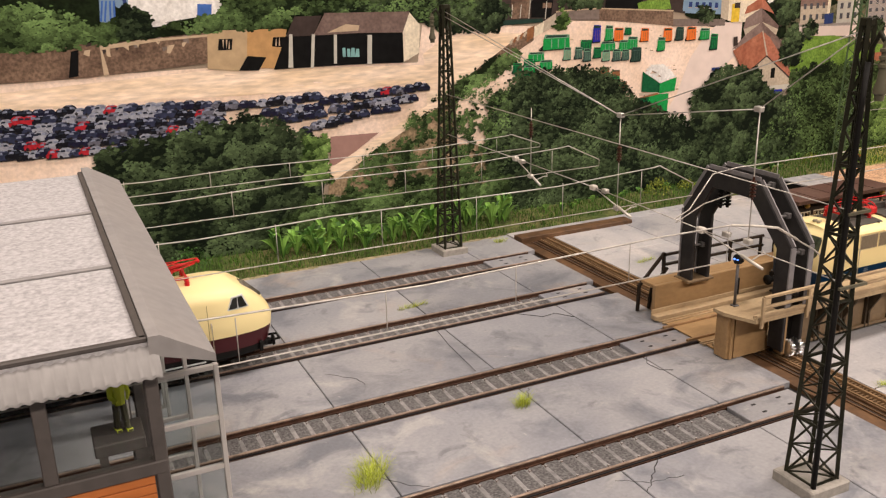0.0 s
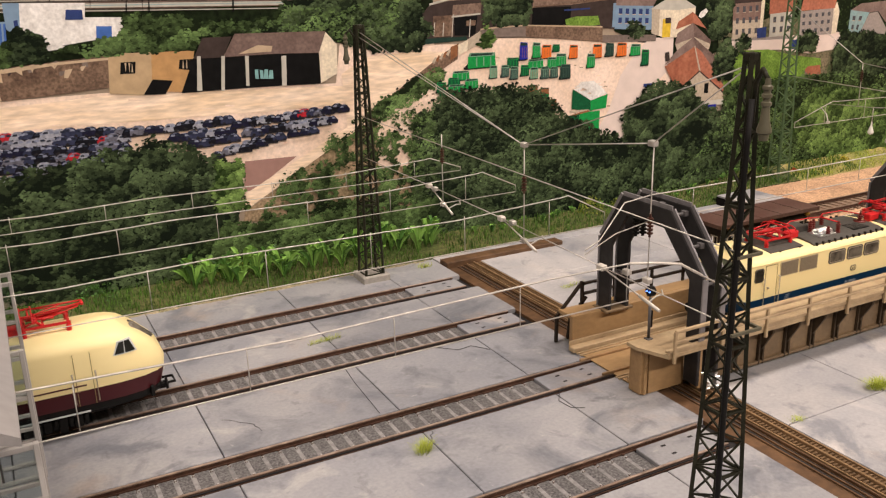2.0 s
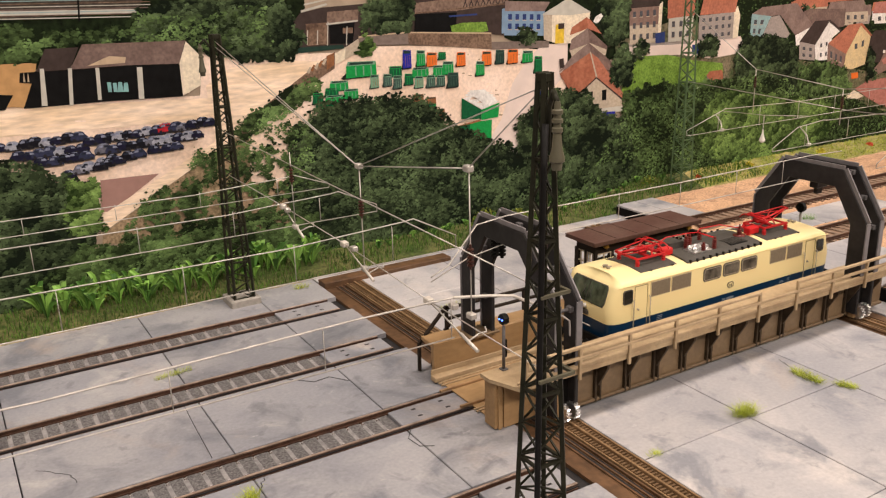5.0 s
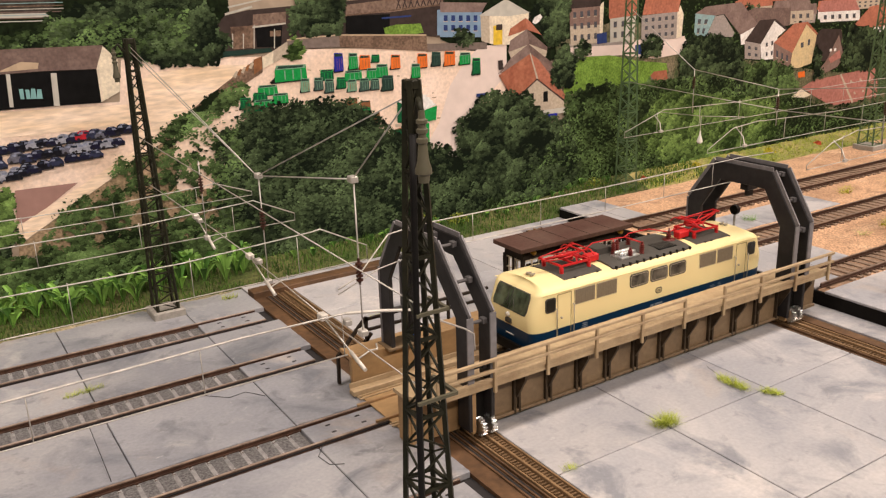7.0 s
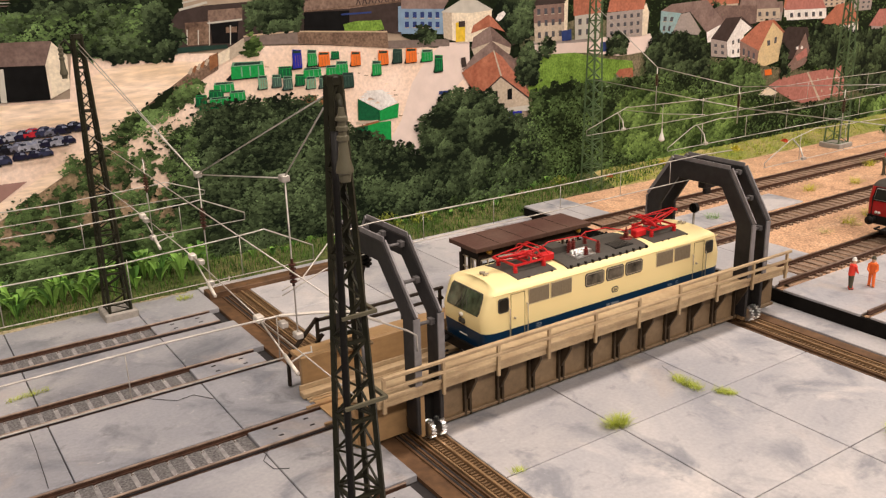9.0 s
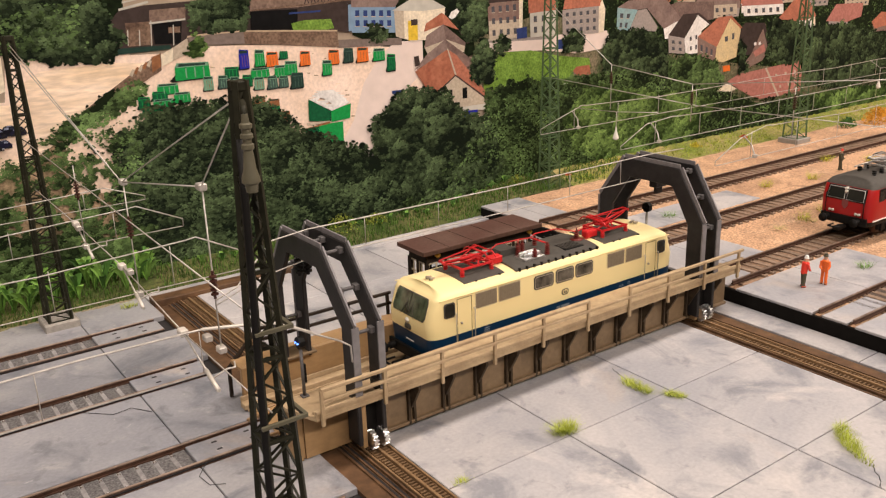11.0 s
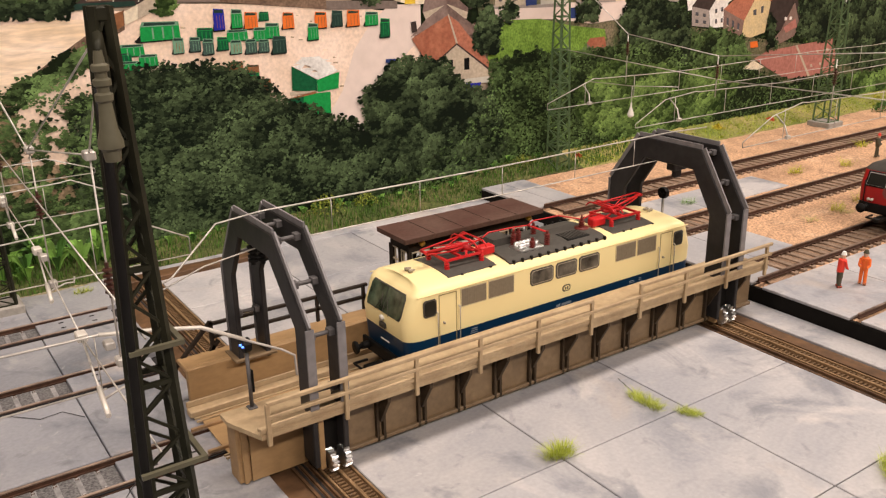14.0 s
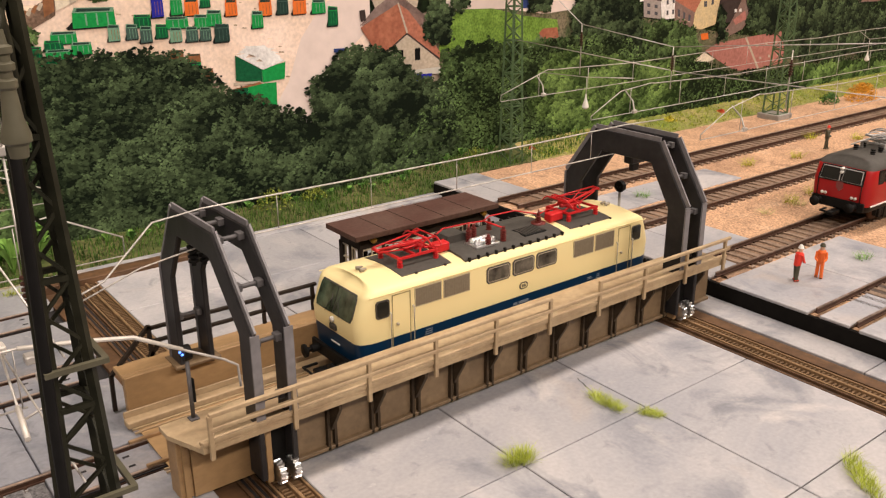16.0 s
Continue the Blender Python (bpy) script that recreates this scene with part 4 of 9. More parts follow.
def container(material, layer, xa, za, xb, zb):
    """A printed container: front with ribs, an open top and the shade beside it."""
    w, h = xb - xa, zb - za
    d = h * 0.26
    flat("container_shadow", P_SHADOW, layer - 0.1, [(xa - 0.16 * w, za + 0.02 * h), (xa + 0.1 * w, za + 0.5 * h), (xb, za + 0.1 * h), (xb - 0.06 * w, za - 0.05 * h), (xa - 0.1 * w, za - 0.06 * h)])
    flat("container", material, layer, [(xa, za), (xb, za + 0.03 * h), (xb - 0.02 * w, zb - 0.06 * h), (xa + 0.08 * w, zb), (xa + 0.02 * w, zb - d)])
    flat("container_rim", PALER.get(material, material), layer + 0.03, [(xa + 0.02 * w, zb - d), (xa + 0.08 * w, zb), (xb - 0.02 * w, zb - 0.06 * h), (xb - 0.04 * w, zb - d - 0.02 * h)])
    flat("container_inside", P_CDARK, layer + 0.05, [(xa + 0.1 * w, zb - d * 0.8), (xa + 0.14 * w, zb - 0.05 * h), (xb - 0.1 * w, zb - 0.1 * h), (xb - 0.12 * w, zb - d * 0.85)])
    for k in (0.3, 0.55, 0.8):
        flat("container_rib", PALER.get(material, P_RUST), layer + 0.06, [(xa + k * w, zb - d - 0.06 * h), (xa + (k + 0.04) * w, zb - d - 0.06 * h), (xa + (k + 0.04) * w, za + 0.1 * h), (xa + k * w, za + 0.1 * h)])


def windows(material, layer, quad, cols, rows, fx, fz):
    """Printed windows with pale sills, spread over a wall of four corners from its upper left."""
    (ax, az), (bx, bz), (cx, cz), (dx, dz) = quad

    def at(u, v):
        return (ax * (1 - u) * (1 - v) + bx * u * (1 - v) + cx * u * v + dx * (1 - u) * v, az * (1 - u) * (1 - v) + bz * u * (1 - v) + cz * u * v + dz * (1 - u) * v)
    for i in range(cols):
        for j in range(rows):
            u, v, du, dv = (i + 0.5) / cols, (j + 0.5) / rows, 0.5 * fx / cols, 0.5 * fz / rows
            flat("house_window", material, layer, [at(u - du, v - dv), at(u + du, v - dv), at(u + du, v + dv), at(u - du, v + dv)])
            flat("window_sill", P_CREAMDULL, layer + 0.02, [at(u - du * 1.2, v + dv), at(u + du * 1.2, v + dv), at(u + du * 1.2, v + dv * 1.25), at(u - du * 1.2, v + dv * 1.25)])


flat("distant_trees", P_DKGREEN, 1, [(-406, 183.6), (-102, 176.6), (-102, 135.5), (-171, 141.6), (-258, 138.6), (-306, 141.4), (-388, 136.5), (-414, 135.5)])
flat("rail_bank", P_GREYBROWN, 2, [(-406, 183.6), (-194, 178.7), (-202, 165.7), (-292, 165.1), (-408, 169.1)])
flat("pipe_line", P_PALEGREY, 3, [(-382, 171.9), (-202, 167.5), (-202, 165.3), (-382, 169.6)])
flat("factory_wall", P_WHITE, 4, [(-344, 171.6), (-312, 170.5), (-313, 163.1), (-294, 162.3), (-295, 149.2), (-335, 146.6), (-347, 155.9)])
flat("factory_side", P_PALEBLUE, 4, [(-360, 162.4), (-352, 162.6), (-353, 149.2), (-361, 150.7)])
flat("tank", P_BLUE, 5, [(-359, 161.8), (-358, 161.9), (-360, 150.8), (-361, 151.0)])
flat("tank", P_BLUE, 5, [(-357, 161.7), (-356, 161.8), (-358, 150.7), (-359, 150.9)])
flat("tank", P_BLUE, 5, [(-355, 161.6), (-354, 161.7), (-355, 150.6), (-356, 150.8)])
flat("tank", P_BLUE, 5, [(-353, 161.5), (-352, 161.7), (-353, 150.4), (-354, 150.7)])
flat("factory_door", P_BLUE, 5, [(-308, 158.2), (-300, 157.8), (-301, 149.1), (-309, 149.5)])
flat("factory_window", P_NAVY, 5, [(-322, 167.4), (-314, 167.1), (-314, 161.9), (-323, 162.2)])
flat("factory_side_wall", P_PALEBLUE, 4, [(-352, 171.8), (-344, 171.6), (-346, 153.8), (-352, 158.7)])
flat("factory_opening", P_NAVY, 5, [(-348, 162.9), (-346, 163.2), (-346, 156.9), (-348, 157.7)])
flat("old_wall", P_WALLBROWN, 5, [(-414, 137.4), (-374, 139.6), (-363, 138.9), (-304, 142.4), (-305, 125.0), (-372, 121.3), (-417, 121.1)])
flat("wall_coping", P_TANSTRIP, 6, [(-363, 138.3), (-330, 140.4), (-304, 141.3), (-304, 140.0), (-330, 139.0), (-363, 135.8)])
flat("wall_gap", P_BLACK, 6, [(-378, 135.9), (-374, 136.6), (-376, 122.6), (-381, 122.0)])
flat("buttress", P_TANSTRIP, 6, [(-363, 135.8), (-362, 135.7), (-360, 122.2), (-363, 121.6)])
flat("tan_house", P_TAN, 6, [(-304, 143.4), (-280, 142.7), (-282, 128.1), (-288, 119.4), (-306, 121.7)])
flat("orange_house", P_ORANGETAN, 6, [(-281, 142.7), (-257, 142.2), (-261, 128.9), (-265, 119.1), (-283, 121.2)])
flat("house_window", P_BLACK, 7, [(-298, 138.2), (-290, 138.1), (-291, 131.8), (-299, 131.9)])
flat("house_window", P_BLACK, 7, [(-266, 137.6), (-258, 137.5), (-260, 131.4), (-267, 132.4)])
flat("lean_to", P_BLACK, 7, [(-282, 127.7), (-271, 126.2), (-276, 118.9), (-288, 119.5)])
flat("hall_opening", P_BLACK, 6, [(-258, 138.2), (-182, 137.1), (-182, 117.6), (-227, 118.6), (-267, 118.7)])
flat("hall_roof", P_ROOFDARK, 7, [(-258, 137.5), (-252, 149.0), (-235, 148.8), (-241, 137.3)])
flat("hall_roof", P_ROOFGREY, 7, [(-241, 137.3), (-233, 150.2), (-177, 148.9), (-182, 136.2), (-211, 137.4)])
flat("roof_patch", P_TANSTRIP, 8, [(-232, 138.6), (-220, 143.1), (-211, 141.9), (-212, 138.8)])
flat("hall_pillar", P_PALEGREY, 8, [(-256, 138.9), (-254, 138.8), (-255, 119.1), (-258, 119.3)])
flat("hall_pillar", P_PALEGREY, 8, [(-242, 138.1), (-240, 138.0), (-242, 118.1), (-244, 118.2)])
flat("hall_pillar", P_PALEGREY, 8, [(-228, 137.3), (-226, 137.1), (-227, 119.7), (-229, 119.9)])
flat("hall_pillar", P_PALEGREY, 8, [(-206, 135.9), (-203, 135.8), (-204, 118.0), (-207, 118.2)])
flat("hall_gable", P_CREAM, 7, [(-182, 136.2), (-177, 148.4), (-170, 140.4), (-171, 122.8), (-182, 117.8)])
flat("hall_glass", P_AQUA, 8, [(-223, 129.0), (-221, 128.9), (-221, 123.4), (-223, 123.6)])
flat("hall_glass", P_AQUA, 8, [(-220, 128.4), (-218, 128.2), (-218, 123.2), (-220, 123.4)])
flat("hall_glass", P_AQUA, 8, [(-217, 128.7), (-215, 128.5), (-215, 123.0), (-218, 123.2)])
flat("hall_glass", P_AQUA, 8, [(-214, 128.0), (-212, 127.9), (-212, 122.8), (-215, 123.0)])
flat("dirt_lot", P_SAND, 1, [(-416, 122.1), (-306, 122.3), (-172, 116.8), (-168, 140.3), (-102, 140.5), (-102, 120.6), (-127, 106.1), (-171, 82.5), (-238, 44.5), (-253, 39.2), (-427, 64.5)])
flat("pale_lot", P_PALESAND, 2, [(-418, 116.3), (-306, 120.8), (-172, 115.2), (-145, 112.4), (-172, 103.1), (-248, 104.1), (-392, 106.9), (-419, 106.5)])
flat("pink_paving", P_PINK, 3, [(-234, 74.6), (-201, 74.0), (-230, 55.8), (-236, 56.1)])
flat("kerb_wall", P_PALESAND, 4, [(-238, 43.3), (-237, 53.8), (-171, 86.2), (-127, 108.3), (-127, 103.3), (-170, 80.6)])
flat("scrub_ground", P_DIRT, 2, [(-237, 43.1), (-170, 80.6), (-127, 103.3), (-103, 79.6), (-104, 17.5), (-238, 37.1)])
flat("dirt_yard", P_PALESAND, 3, [(-168, 122.1), (-152, 131.4), (-115, 132.9), (-92, 131.1), (-132, 107.4), (-147, 99.9), (-166, 88.7)])
flat("ruin_wall", P_WALLBROWN, 5, [(-150, 94.6), (-132, 107.8), (-92, 132.2), (-84, 136.2), (-85, 125.9), (-91, 123.0), (-128, 103.5), (-148, 90.5)])
flat("yard_ground", P_SAND, 3, [(-128, 103.5), (-91, 123.0), (-67, 138.5), (-29, 136.4), (36, 131.9), (100, 124.3), (98, 3.7), (-91, 36.4), (-120, 96.7)])
flat("pipe_line", P_PALEGREY, 3.5, [(-391, 179.0), (-194, 175.9), (-194, 175.5), (-391, 178.6)])
flat("pipe_line", P_ROOFGREY, 3.5, [(-392, 177.8), (-194, 174.3), (-194, 173.9), (-392, 177.3)])
flat("pipe_line", P_TEAL, 3.5, [(-392, 176.5), (-194, 172.8), (-194, 172.4), (-392, 176.0)])
flat("pipe_line", P_WALLBROWN, 3.5, [(-392, 175.2), (-194, 171.3), (-194, 170.8), (-392, 174.7)])
flat("pipe_line", P_PALEGREY, 3.5, [(-392, 173.9), (-194, 169.7), (-194, 169.3), (-392, 173.4)])
flat("pipe_line", P_ROOFGREY, 3.5, [(-392, 172.6), (-194, 168.2), (-195, 167.7), (-392, 172.1)])
flat("pipe_line", P_TEAL, 3.5, [(-392, 171.3), (-195, 166.6), (-195, 166.2), (-393, 170.8)])
flat("pipe_line", P_WALLBROWN, 3.5, [(-393, 170.0), (-195, 165.0), (-195, 164.6), (-393, 169.5)])
flat("pipe_line", P_PALEGREY, 3.5, [(-393, 168.7), (-195, 163.5), (-195, 163.0), (-393, 168.2)])
flat("rail_post", P_BLACK, 3.8, [(-242, 175.6), (-242, 175.6), (-243, 162.8), (-243, 162.8)])
flat("rail_post", P_BLACK, 3.8, [(-225, 175.2), (-225, 175.2), (-226, 162.2), (-226, 162.2)])
flat("rail_post", P_BLACK, 3.8, [(-278, 176.6), (-278, 176.6), (-279, 164.2), (-280, 164.2)])
flat("rail_post", P_BLACK, 3.8, [(-309, 177.4), (-308, 177.4), (-310, 165.4), (-310, 165.4)])
flat("rail_post", P_BLACK, 3.8, [(-282, 176.7), (-281, 176.7), (-283, 164.3), (-283, 164.4)])
flat("rail_post", P_BLACK, 3.8, [(-232, 175.3), (-231, 175.3), (-232, 162.4), (-233, 162.4)])
flat("rail_post", P_BLACK, 3.8, [(-329, 177.9), (-328, 177.9), (-330, 166.1), (-330, 166.1)])
flat("rail_post", P_BLACK, 3.8, [(-290, 176.9), (-290, 176.9), (-291, 164.6), (-292, 164.7)])
flat("rail_post", P_BLACK, 3.8, [(-334, 178.1), (-334, 178.1), (-335, 166.3), (-336, 166.3)])
flat("rail_post", P_BLACK, 3.8, [(-247, 175.8), (-247, 175.8), (-248, 163.0), (-248, 163.0)])
flat("road", P_ROAD, 4, [(80, 130.6), (103, 129.5), (103, 108.5), (80, 89.8), (64, 75.1), (62, 50.1), (30, 62.3), (43, 79.8), (53, 104.7), (66, 120.7)])
flat("grey_yard", P_SAND, 2, [(-143, 137.8), (99, 128.8), (103, 86.5), (57, 37.2), (-146, 60.7)])
# works sheds and footbridge behind the yard wall
flat("dark_sheds", P_ROOFDARK, 4, [(-116.8, 150), (-105.2, 161), (-90.2, 163.5), (49.2, 168.6), (48.2, 138.6), (34.9, 140.3), (-31.2, 144.5), (-66.4, 143.3), (-70.6, 138.8), (-89.2, 138.1), (-116.8, 138.2)])
flat("shed_wall", P_WALLBROWN, 4.4, [(-102.5, 154.3), (-87.5, 154.4), (-88.2, 141.1), (-102.5, 141.1)])
flat("shed_roof", P_SHEDROOF, 4.6, [(-87.6, 160.7), (-65.9, 161.3), (-66.9, 154.3), (-88.7, 153.2)])
flat("shed_eave", P_PALEGREY, 4.8, [(-88.7, 153.8), (-66.9, 154.9), (-67, 153.9), (-88.8, 152.8)])
flat("shed_opening", P_BLACK, 4.6, [(-87, 152.7), (-69.3, 153.4), (-71.2, 140.5), (-87, 141.3)])
flat("sign", P_WALLBROWN, 4.8, [(-77.7, 150.5), (-70.7, 150.4), (-71, 147), (-78, 147.1)])
flat("shed_post", P_PALEGREY, 4.9, [(-87.8, 154.8), (-87.2, 154.8), (-88.7, 140.4), (-89.2, 140.5)])
flat("shed_post", P_PALEGREY, 4.9, [(-111.4, 154.2), (-110.9, 154.2), (-113, 135.9), (-113.5, 135.9)])
flat("shed_post", P_PALEGREY, 4.9, [(-75, 151.4), (-74.4, 151.3), (-75.5, 139.8), (-76.1, 139.9)])
flat("shed_post", P_PALEGREY, 4.9, [(-101.8, 150.3), (-101.2, 150.3), (-102.1, 141.7), (-102.7, 141.8)])
flat("shed_post", P_PALEGREY, 4.9, [(-95.1, 149.9), (-94.5, 149.9), (-95.4, 141.2), (-96, 141.3)])
flat("shed_post", P_PALEGREY, 4.9, [(-38.9, 162.4), (-38.3, 162.4), (-39.3, 149.9), (-39.9, 149.9)])
flat("cable_duct", P_PALEGREY, 4.5, [(-105.1, 162.3), (-87.8, 166), (-87.5, 164.7), (-104.9, 161)])
flat("cable_duct", P_PALEGREY, 4.5, [(-102.6, 166.1), (-78.7, 170.2), (-78.8, 169.2), (-102.7, 165.1)])
flat("car_train", P_CDARK, 4.7, [(-116.5, 140.4), (-78, 140.3), (-77.4, 137.9), (-115.9, 136.8)])
flat("footbridge", P_SHEDROOF, 4.5, [(-25, 163.5), (49.2, 167.9), (48.9, 160.1), (7.1, 157.3), (-25.4, 157.2)])
flat("under_bridge", P_BLACK, 4.6, [(-25.5, 156.5), (7, 156.2), (6.2, 142.8), (-26.3, 144.9)])
flat("bridge_truss", P_ROOFDARK, 4.8, [(11.4, 158.2), (12.3, 158.1), (15.7, 165.6), (14.8, 165.6)])
flat("bridge_truss", P_ROOFDARK, 4.8, [(15.3, 158.4), (16.2, 158.3), (13.5, 165.7), (12.7, 165.7)])
flat("bridge_truss", P_ROOFDARK, 4.8, [(16.2, 158.5), (17.1, 158.5), (20.5, 165.8), (19.6, 165.9)])
flat("bridge_truss", P_ROOFDARK, 4.8, [(20.1, 158.7), (21, 158.7), (18.3, 165.9), (17.4, 165.9)])
flat("bridge_truss", P_ROOFDARK, 4.8, [(21, 158.9), (21.9, 158.8), (25.3, 166), (24.4, 166.1)])
flat("bridge_truss", P_ROOFDARK, 4.8, [(25, 159.1), (25.9, 159), (23.1, 166.1), (22.3, 166.2)])
flat("bridge_truss", P_ROOFDARK, 4.8, [(25.9, 159.2), (26.8, 159.2), (30.2, 166.3), (29.3, 166.3)])
flat("bridge_truss", P_ROOFDARK, 4.8, [(29.9, 159.4), (30.8, 159.4), (28, 166.4), (27.1, 166.4)])
flat("bridge_truss", P_ROOFDARK, 4.8, [(30.8, 159.6), (31.7, 159.6), (35.1, 166.5), (34.2, 166.6)])
flat("bridge_truss", P_ROOFDARK, 4.8, [(34.8, 159.8), (35.7, 159.7), (32.9, 166.6), (32, 166.6)])
flat("bridge_truss", P_ROOFDARK, 4.8, [(35.7, 160), (36.6, 159.9), (40.1, 166.8), (39.2, 166.8)])
flat("bridge_truss", P_ROOFDARK, 4.8, [(39.8, 160.1), (40.7, 160.1), (37.8, 166.9), (36.9, 166.9)])
flat("bridge_truss", P_ROOFDARK, 4.8, [(40.7, 160.3), (41.6, 160.3), (45.1, 167), (44.2, 167)])
flat("bridge_truss", P_ROOFDARK, 4.8, [(44.8, 160.5), (45.7, 160.5), (42.8, 167.1), (41.9, 167.1)])
flat("bridge_truss", P_ROOFDARK, 4.8, [(45.7, 160.7), (46.7, 160.6), (50.1, 167.2), (49.2, 167.3)])
flat("bridge_truss", P_ROOFDARK, 4.8, [(49.9, 160.9), (50.8, 160.8), (47.8, 167.3), (46.9, 167.4)])
flat("bridge_beam", P_WALLBROWN, 4.9, [(-25.4, 157.5), (49, 160.8), (48.9, 159.7), (-25.5, 156.5)])
flat("blue_lettering", P_NAVY, 4.8, [(0.9, 154.4), (23.5, 154.7), (23.4, 153.6), (0.9, 153.3)])
flat("green_hedge", P_MEADOW, 5, [(1.8, 147.5), (10.9, 149.1), (30.7, 148.7), (32.7, 142.6), (26, 141.9), (2.8, 143.4)])
flat("aqua_wall", P_PALEBLUE, 5, [(44.2, 157), (49.7, 157.1), (49.1, 140.1), (43.6, 140.1)])
# yard wall
flat("yard_wall", P_WALLGREY, 5.2, [(-67.1, 144), (-54.9, 144.6), (-31.2, 145), (-30.9, 137.4), (-55.4, 138.4), (-64.6, 138)])
flat("yard_wall", P_WALLBROWN, 5.2, [(-31.2, 145), (34.9, 140.8), (35.4, 130), (-30.9, 137.4)])
flat("wall_coping", P_TANSTRIP, 5.3, [(-67.1, 144.7), (-54.8, 145.3), (-31.1, 145.5), (34.9, 141.4), (34.9, 140.4), (-31.2, 144.7), (-54.9, 144.3), (-67.2, 143.7)])
flat("yard_wall", P_WALLGREY, 5.1, [(34.7, 135), (85.5, 132.7), (85.4, 127.9), (34.4, 129.7)])
flat("white_wall", P_CREAMDULL, 5.4, [(-76.6, 138.5), (-67.2, 143.4), (-66.8, 135), (-77.4, 131)])
flat("white_wall", P_CREAM, 5.4, [(-84.4, 135), (-76.6, 138.5), (-77.4, 131), (-84.3, 128.2)])
flat("brick_pier", P_RUST, 5.5, [(-90, 134.1), (-84.7, 135.7), (-85.1, 128.2), (-90.5, 125.2)])
flat("rubble", P_CREAMDULL, 5.3, [(-104.2, 125.1), (-101.8, 128.3), (-100.4, 127.5), (-102.6, 123.9)])
flat("rubble", P_RUST, 5.3, [(-101.6, 126.2), (-99.1, 129.4), (-97.8, 128.6), (-100, 125)])
flat("rubble", P_CREAMDULL, 5.3, [(-99, 127.3), (-96.5, 130.5), (-95.1, 129.7), (-97.3, 126.2)])
flat("rubble", P_RUST, 5.3, [(-96.3, 128.5), (-93.8, 131.7), (-92.5, 130.9), (-94.7, 127.3)])
flat("rubble", P_CREAMDULL, 5.3, [(-93.7, 129.6), (-91.2, 132.8), (-89.8, 132), (-92, 128.5)])
# containers in the yard
for bin_ink, xa, za, xb, zb in (
        (P_CBLUE, -36, 122.1, -29.4, 134.2), (P_CGREEN, -25.5, 122.7, -18.8, 133.4), (P_CORANGE, -17.8, 121.9, -9.6, 131.3),
        (P_CDKGREEN, -8.6, 125.8, -2.5, 131), (P_CORANGE, 5.9, 120.4, 13.3, 129.9), (P_CORANGE, 26.7, 119.3, 34.9, 129.1)):
    container(bin_ink, 7, xa, za, xb, zb)
for bin_ink, xa, za, xb, zb in (
        (P_CDARK, 38.2, 119.6, 45.8, 129.3), (P_CORANGE, 48.6, 119, 57.7, 128.9), (P_CGREEN, 61.4, 118.7, 70.9, 127.2),
        (P_CDKGREEN, 72.1, 110.8, 79.4, 122.7), (P_CGREEN, 21.7, 112.7, 28.9, 122.7)):
    container(bin_ink, 7, xa, za, xb, zb)
for bin_ink, xa, za, xb, zb in (
        (P_CGREEN, -77.5, 119, -55.5, 129.3), (P_CDKGREEN, -46.4, 117.3, -36.9, 124.3), (P_CGREEN, -29.2, 115.5, -16.3, 122.1),
        (P_CGREEN, -12.9, 114.8, -4.9, 122.5), (P_CGREEN, -5.6, 115.6, 3.4, 124.5)):
    container(bin_ink, 7.1, xa, za, xb, zb)
for bin_ink, xa, za, xb, zb in (
        (P_CPALE, -60.5, 111.3, -54.2, 120.1), (P_CGREY, -51.1, 111.5, -44.6, 119.7), (P_CGREY, -43.7, 109.3, -37.1, 118.3),
        (P_CDKGREEN, -35.2, 111, -28.3, 118.6), (P_CPALE, -27.5, 108.4, -20.6, 116.5), (P_CGREY, -18.4, 107.9, -11.3, 116.4),
        (P_CGREY, -10.4, 107.9, -3.6, 115.7), (P_CDARK, -1.8, 106.5, 7.3, 116.8)):
    container(bin_ink, 7.3, xa, za, xb, zb)
for bin_ink, xa, za, xb, zb in (
        (P_CGREEN, -89.4, 111.7, -76.2, 118.2), (P_CDKGREEN, -92.8, 108.6, -83.3, 114.1), (P_CGREEN, -79.9, 105.7, -69.5, 112.4),
        (P_CDKGREEN, -101.4, 104.8, -94.1, 111.8), (P_CGREEN, -92.9, 103.6, -80, 109.5), (P_CDKGREEN, -99.8, 101, -85.5, 106.1)):
    container(bin_ink, 7.2, xa, za, xb, zb)
for bin_ink, xa, za, xb, zb in (
        (P_RUST, -28.8, 97.6, -20.9, 104.4), (P_RUST, -19, 95.8, -11.2, 101.5), (P_RUST, -11.9, 85.1, -4.5, 92.9)):
    container(bin_ink, 7.2, xa, za, xb, zb)
for bin_ink, xa, za, xb, zb in (
        (P_CDKGREEN, -31, 91, -22.2, 97.2), (P_CDKGREEN, -18.8, 90.1, -11.2, 97)):
    container(bin_ink, 7.3, xa, za, xb, zb)
flat("container_side", P_CDKGREEN, 8, [(9.4, 98.3), (25.6, 88.8), (25.4, 81.7), (8.8, 83.8)])
flat("container", P_CGREEN, 8.1, [(25.6, 88.8), (41.4, 92.2), (40.2, 82.2), (25.7, 81.3)])
flat("white_sheet", P_WHITE, 8.6, [(10.2, 99.3), (21, 101.8), (35.8, 100.3), (22.3, 98.8)])
flat("white_sheet", P_WHITE, 8.7, [(12, 100.6), (23.5, 102.1), (37.2, 97.9), (24.6, 96.3)])
flat("white_sheet", P_WHITE, 8.8, [(13.7, 101.8), (25.9, 102.4), (38.7, 95.5), (26.8, 93.9)])
flat("white_sheet", P_WHITE, 8.9, [(15.4, 103.1), (28.5, 102.7), (40.2, 93.1), (29.1, 91.4)])
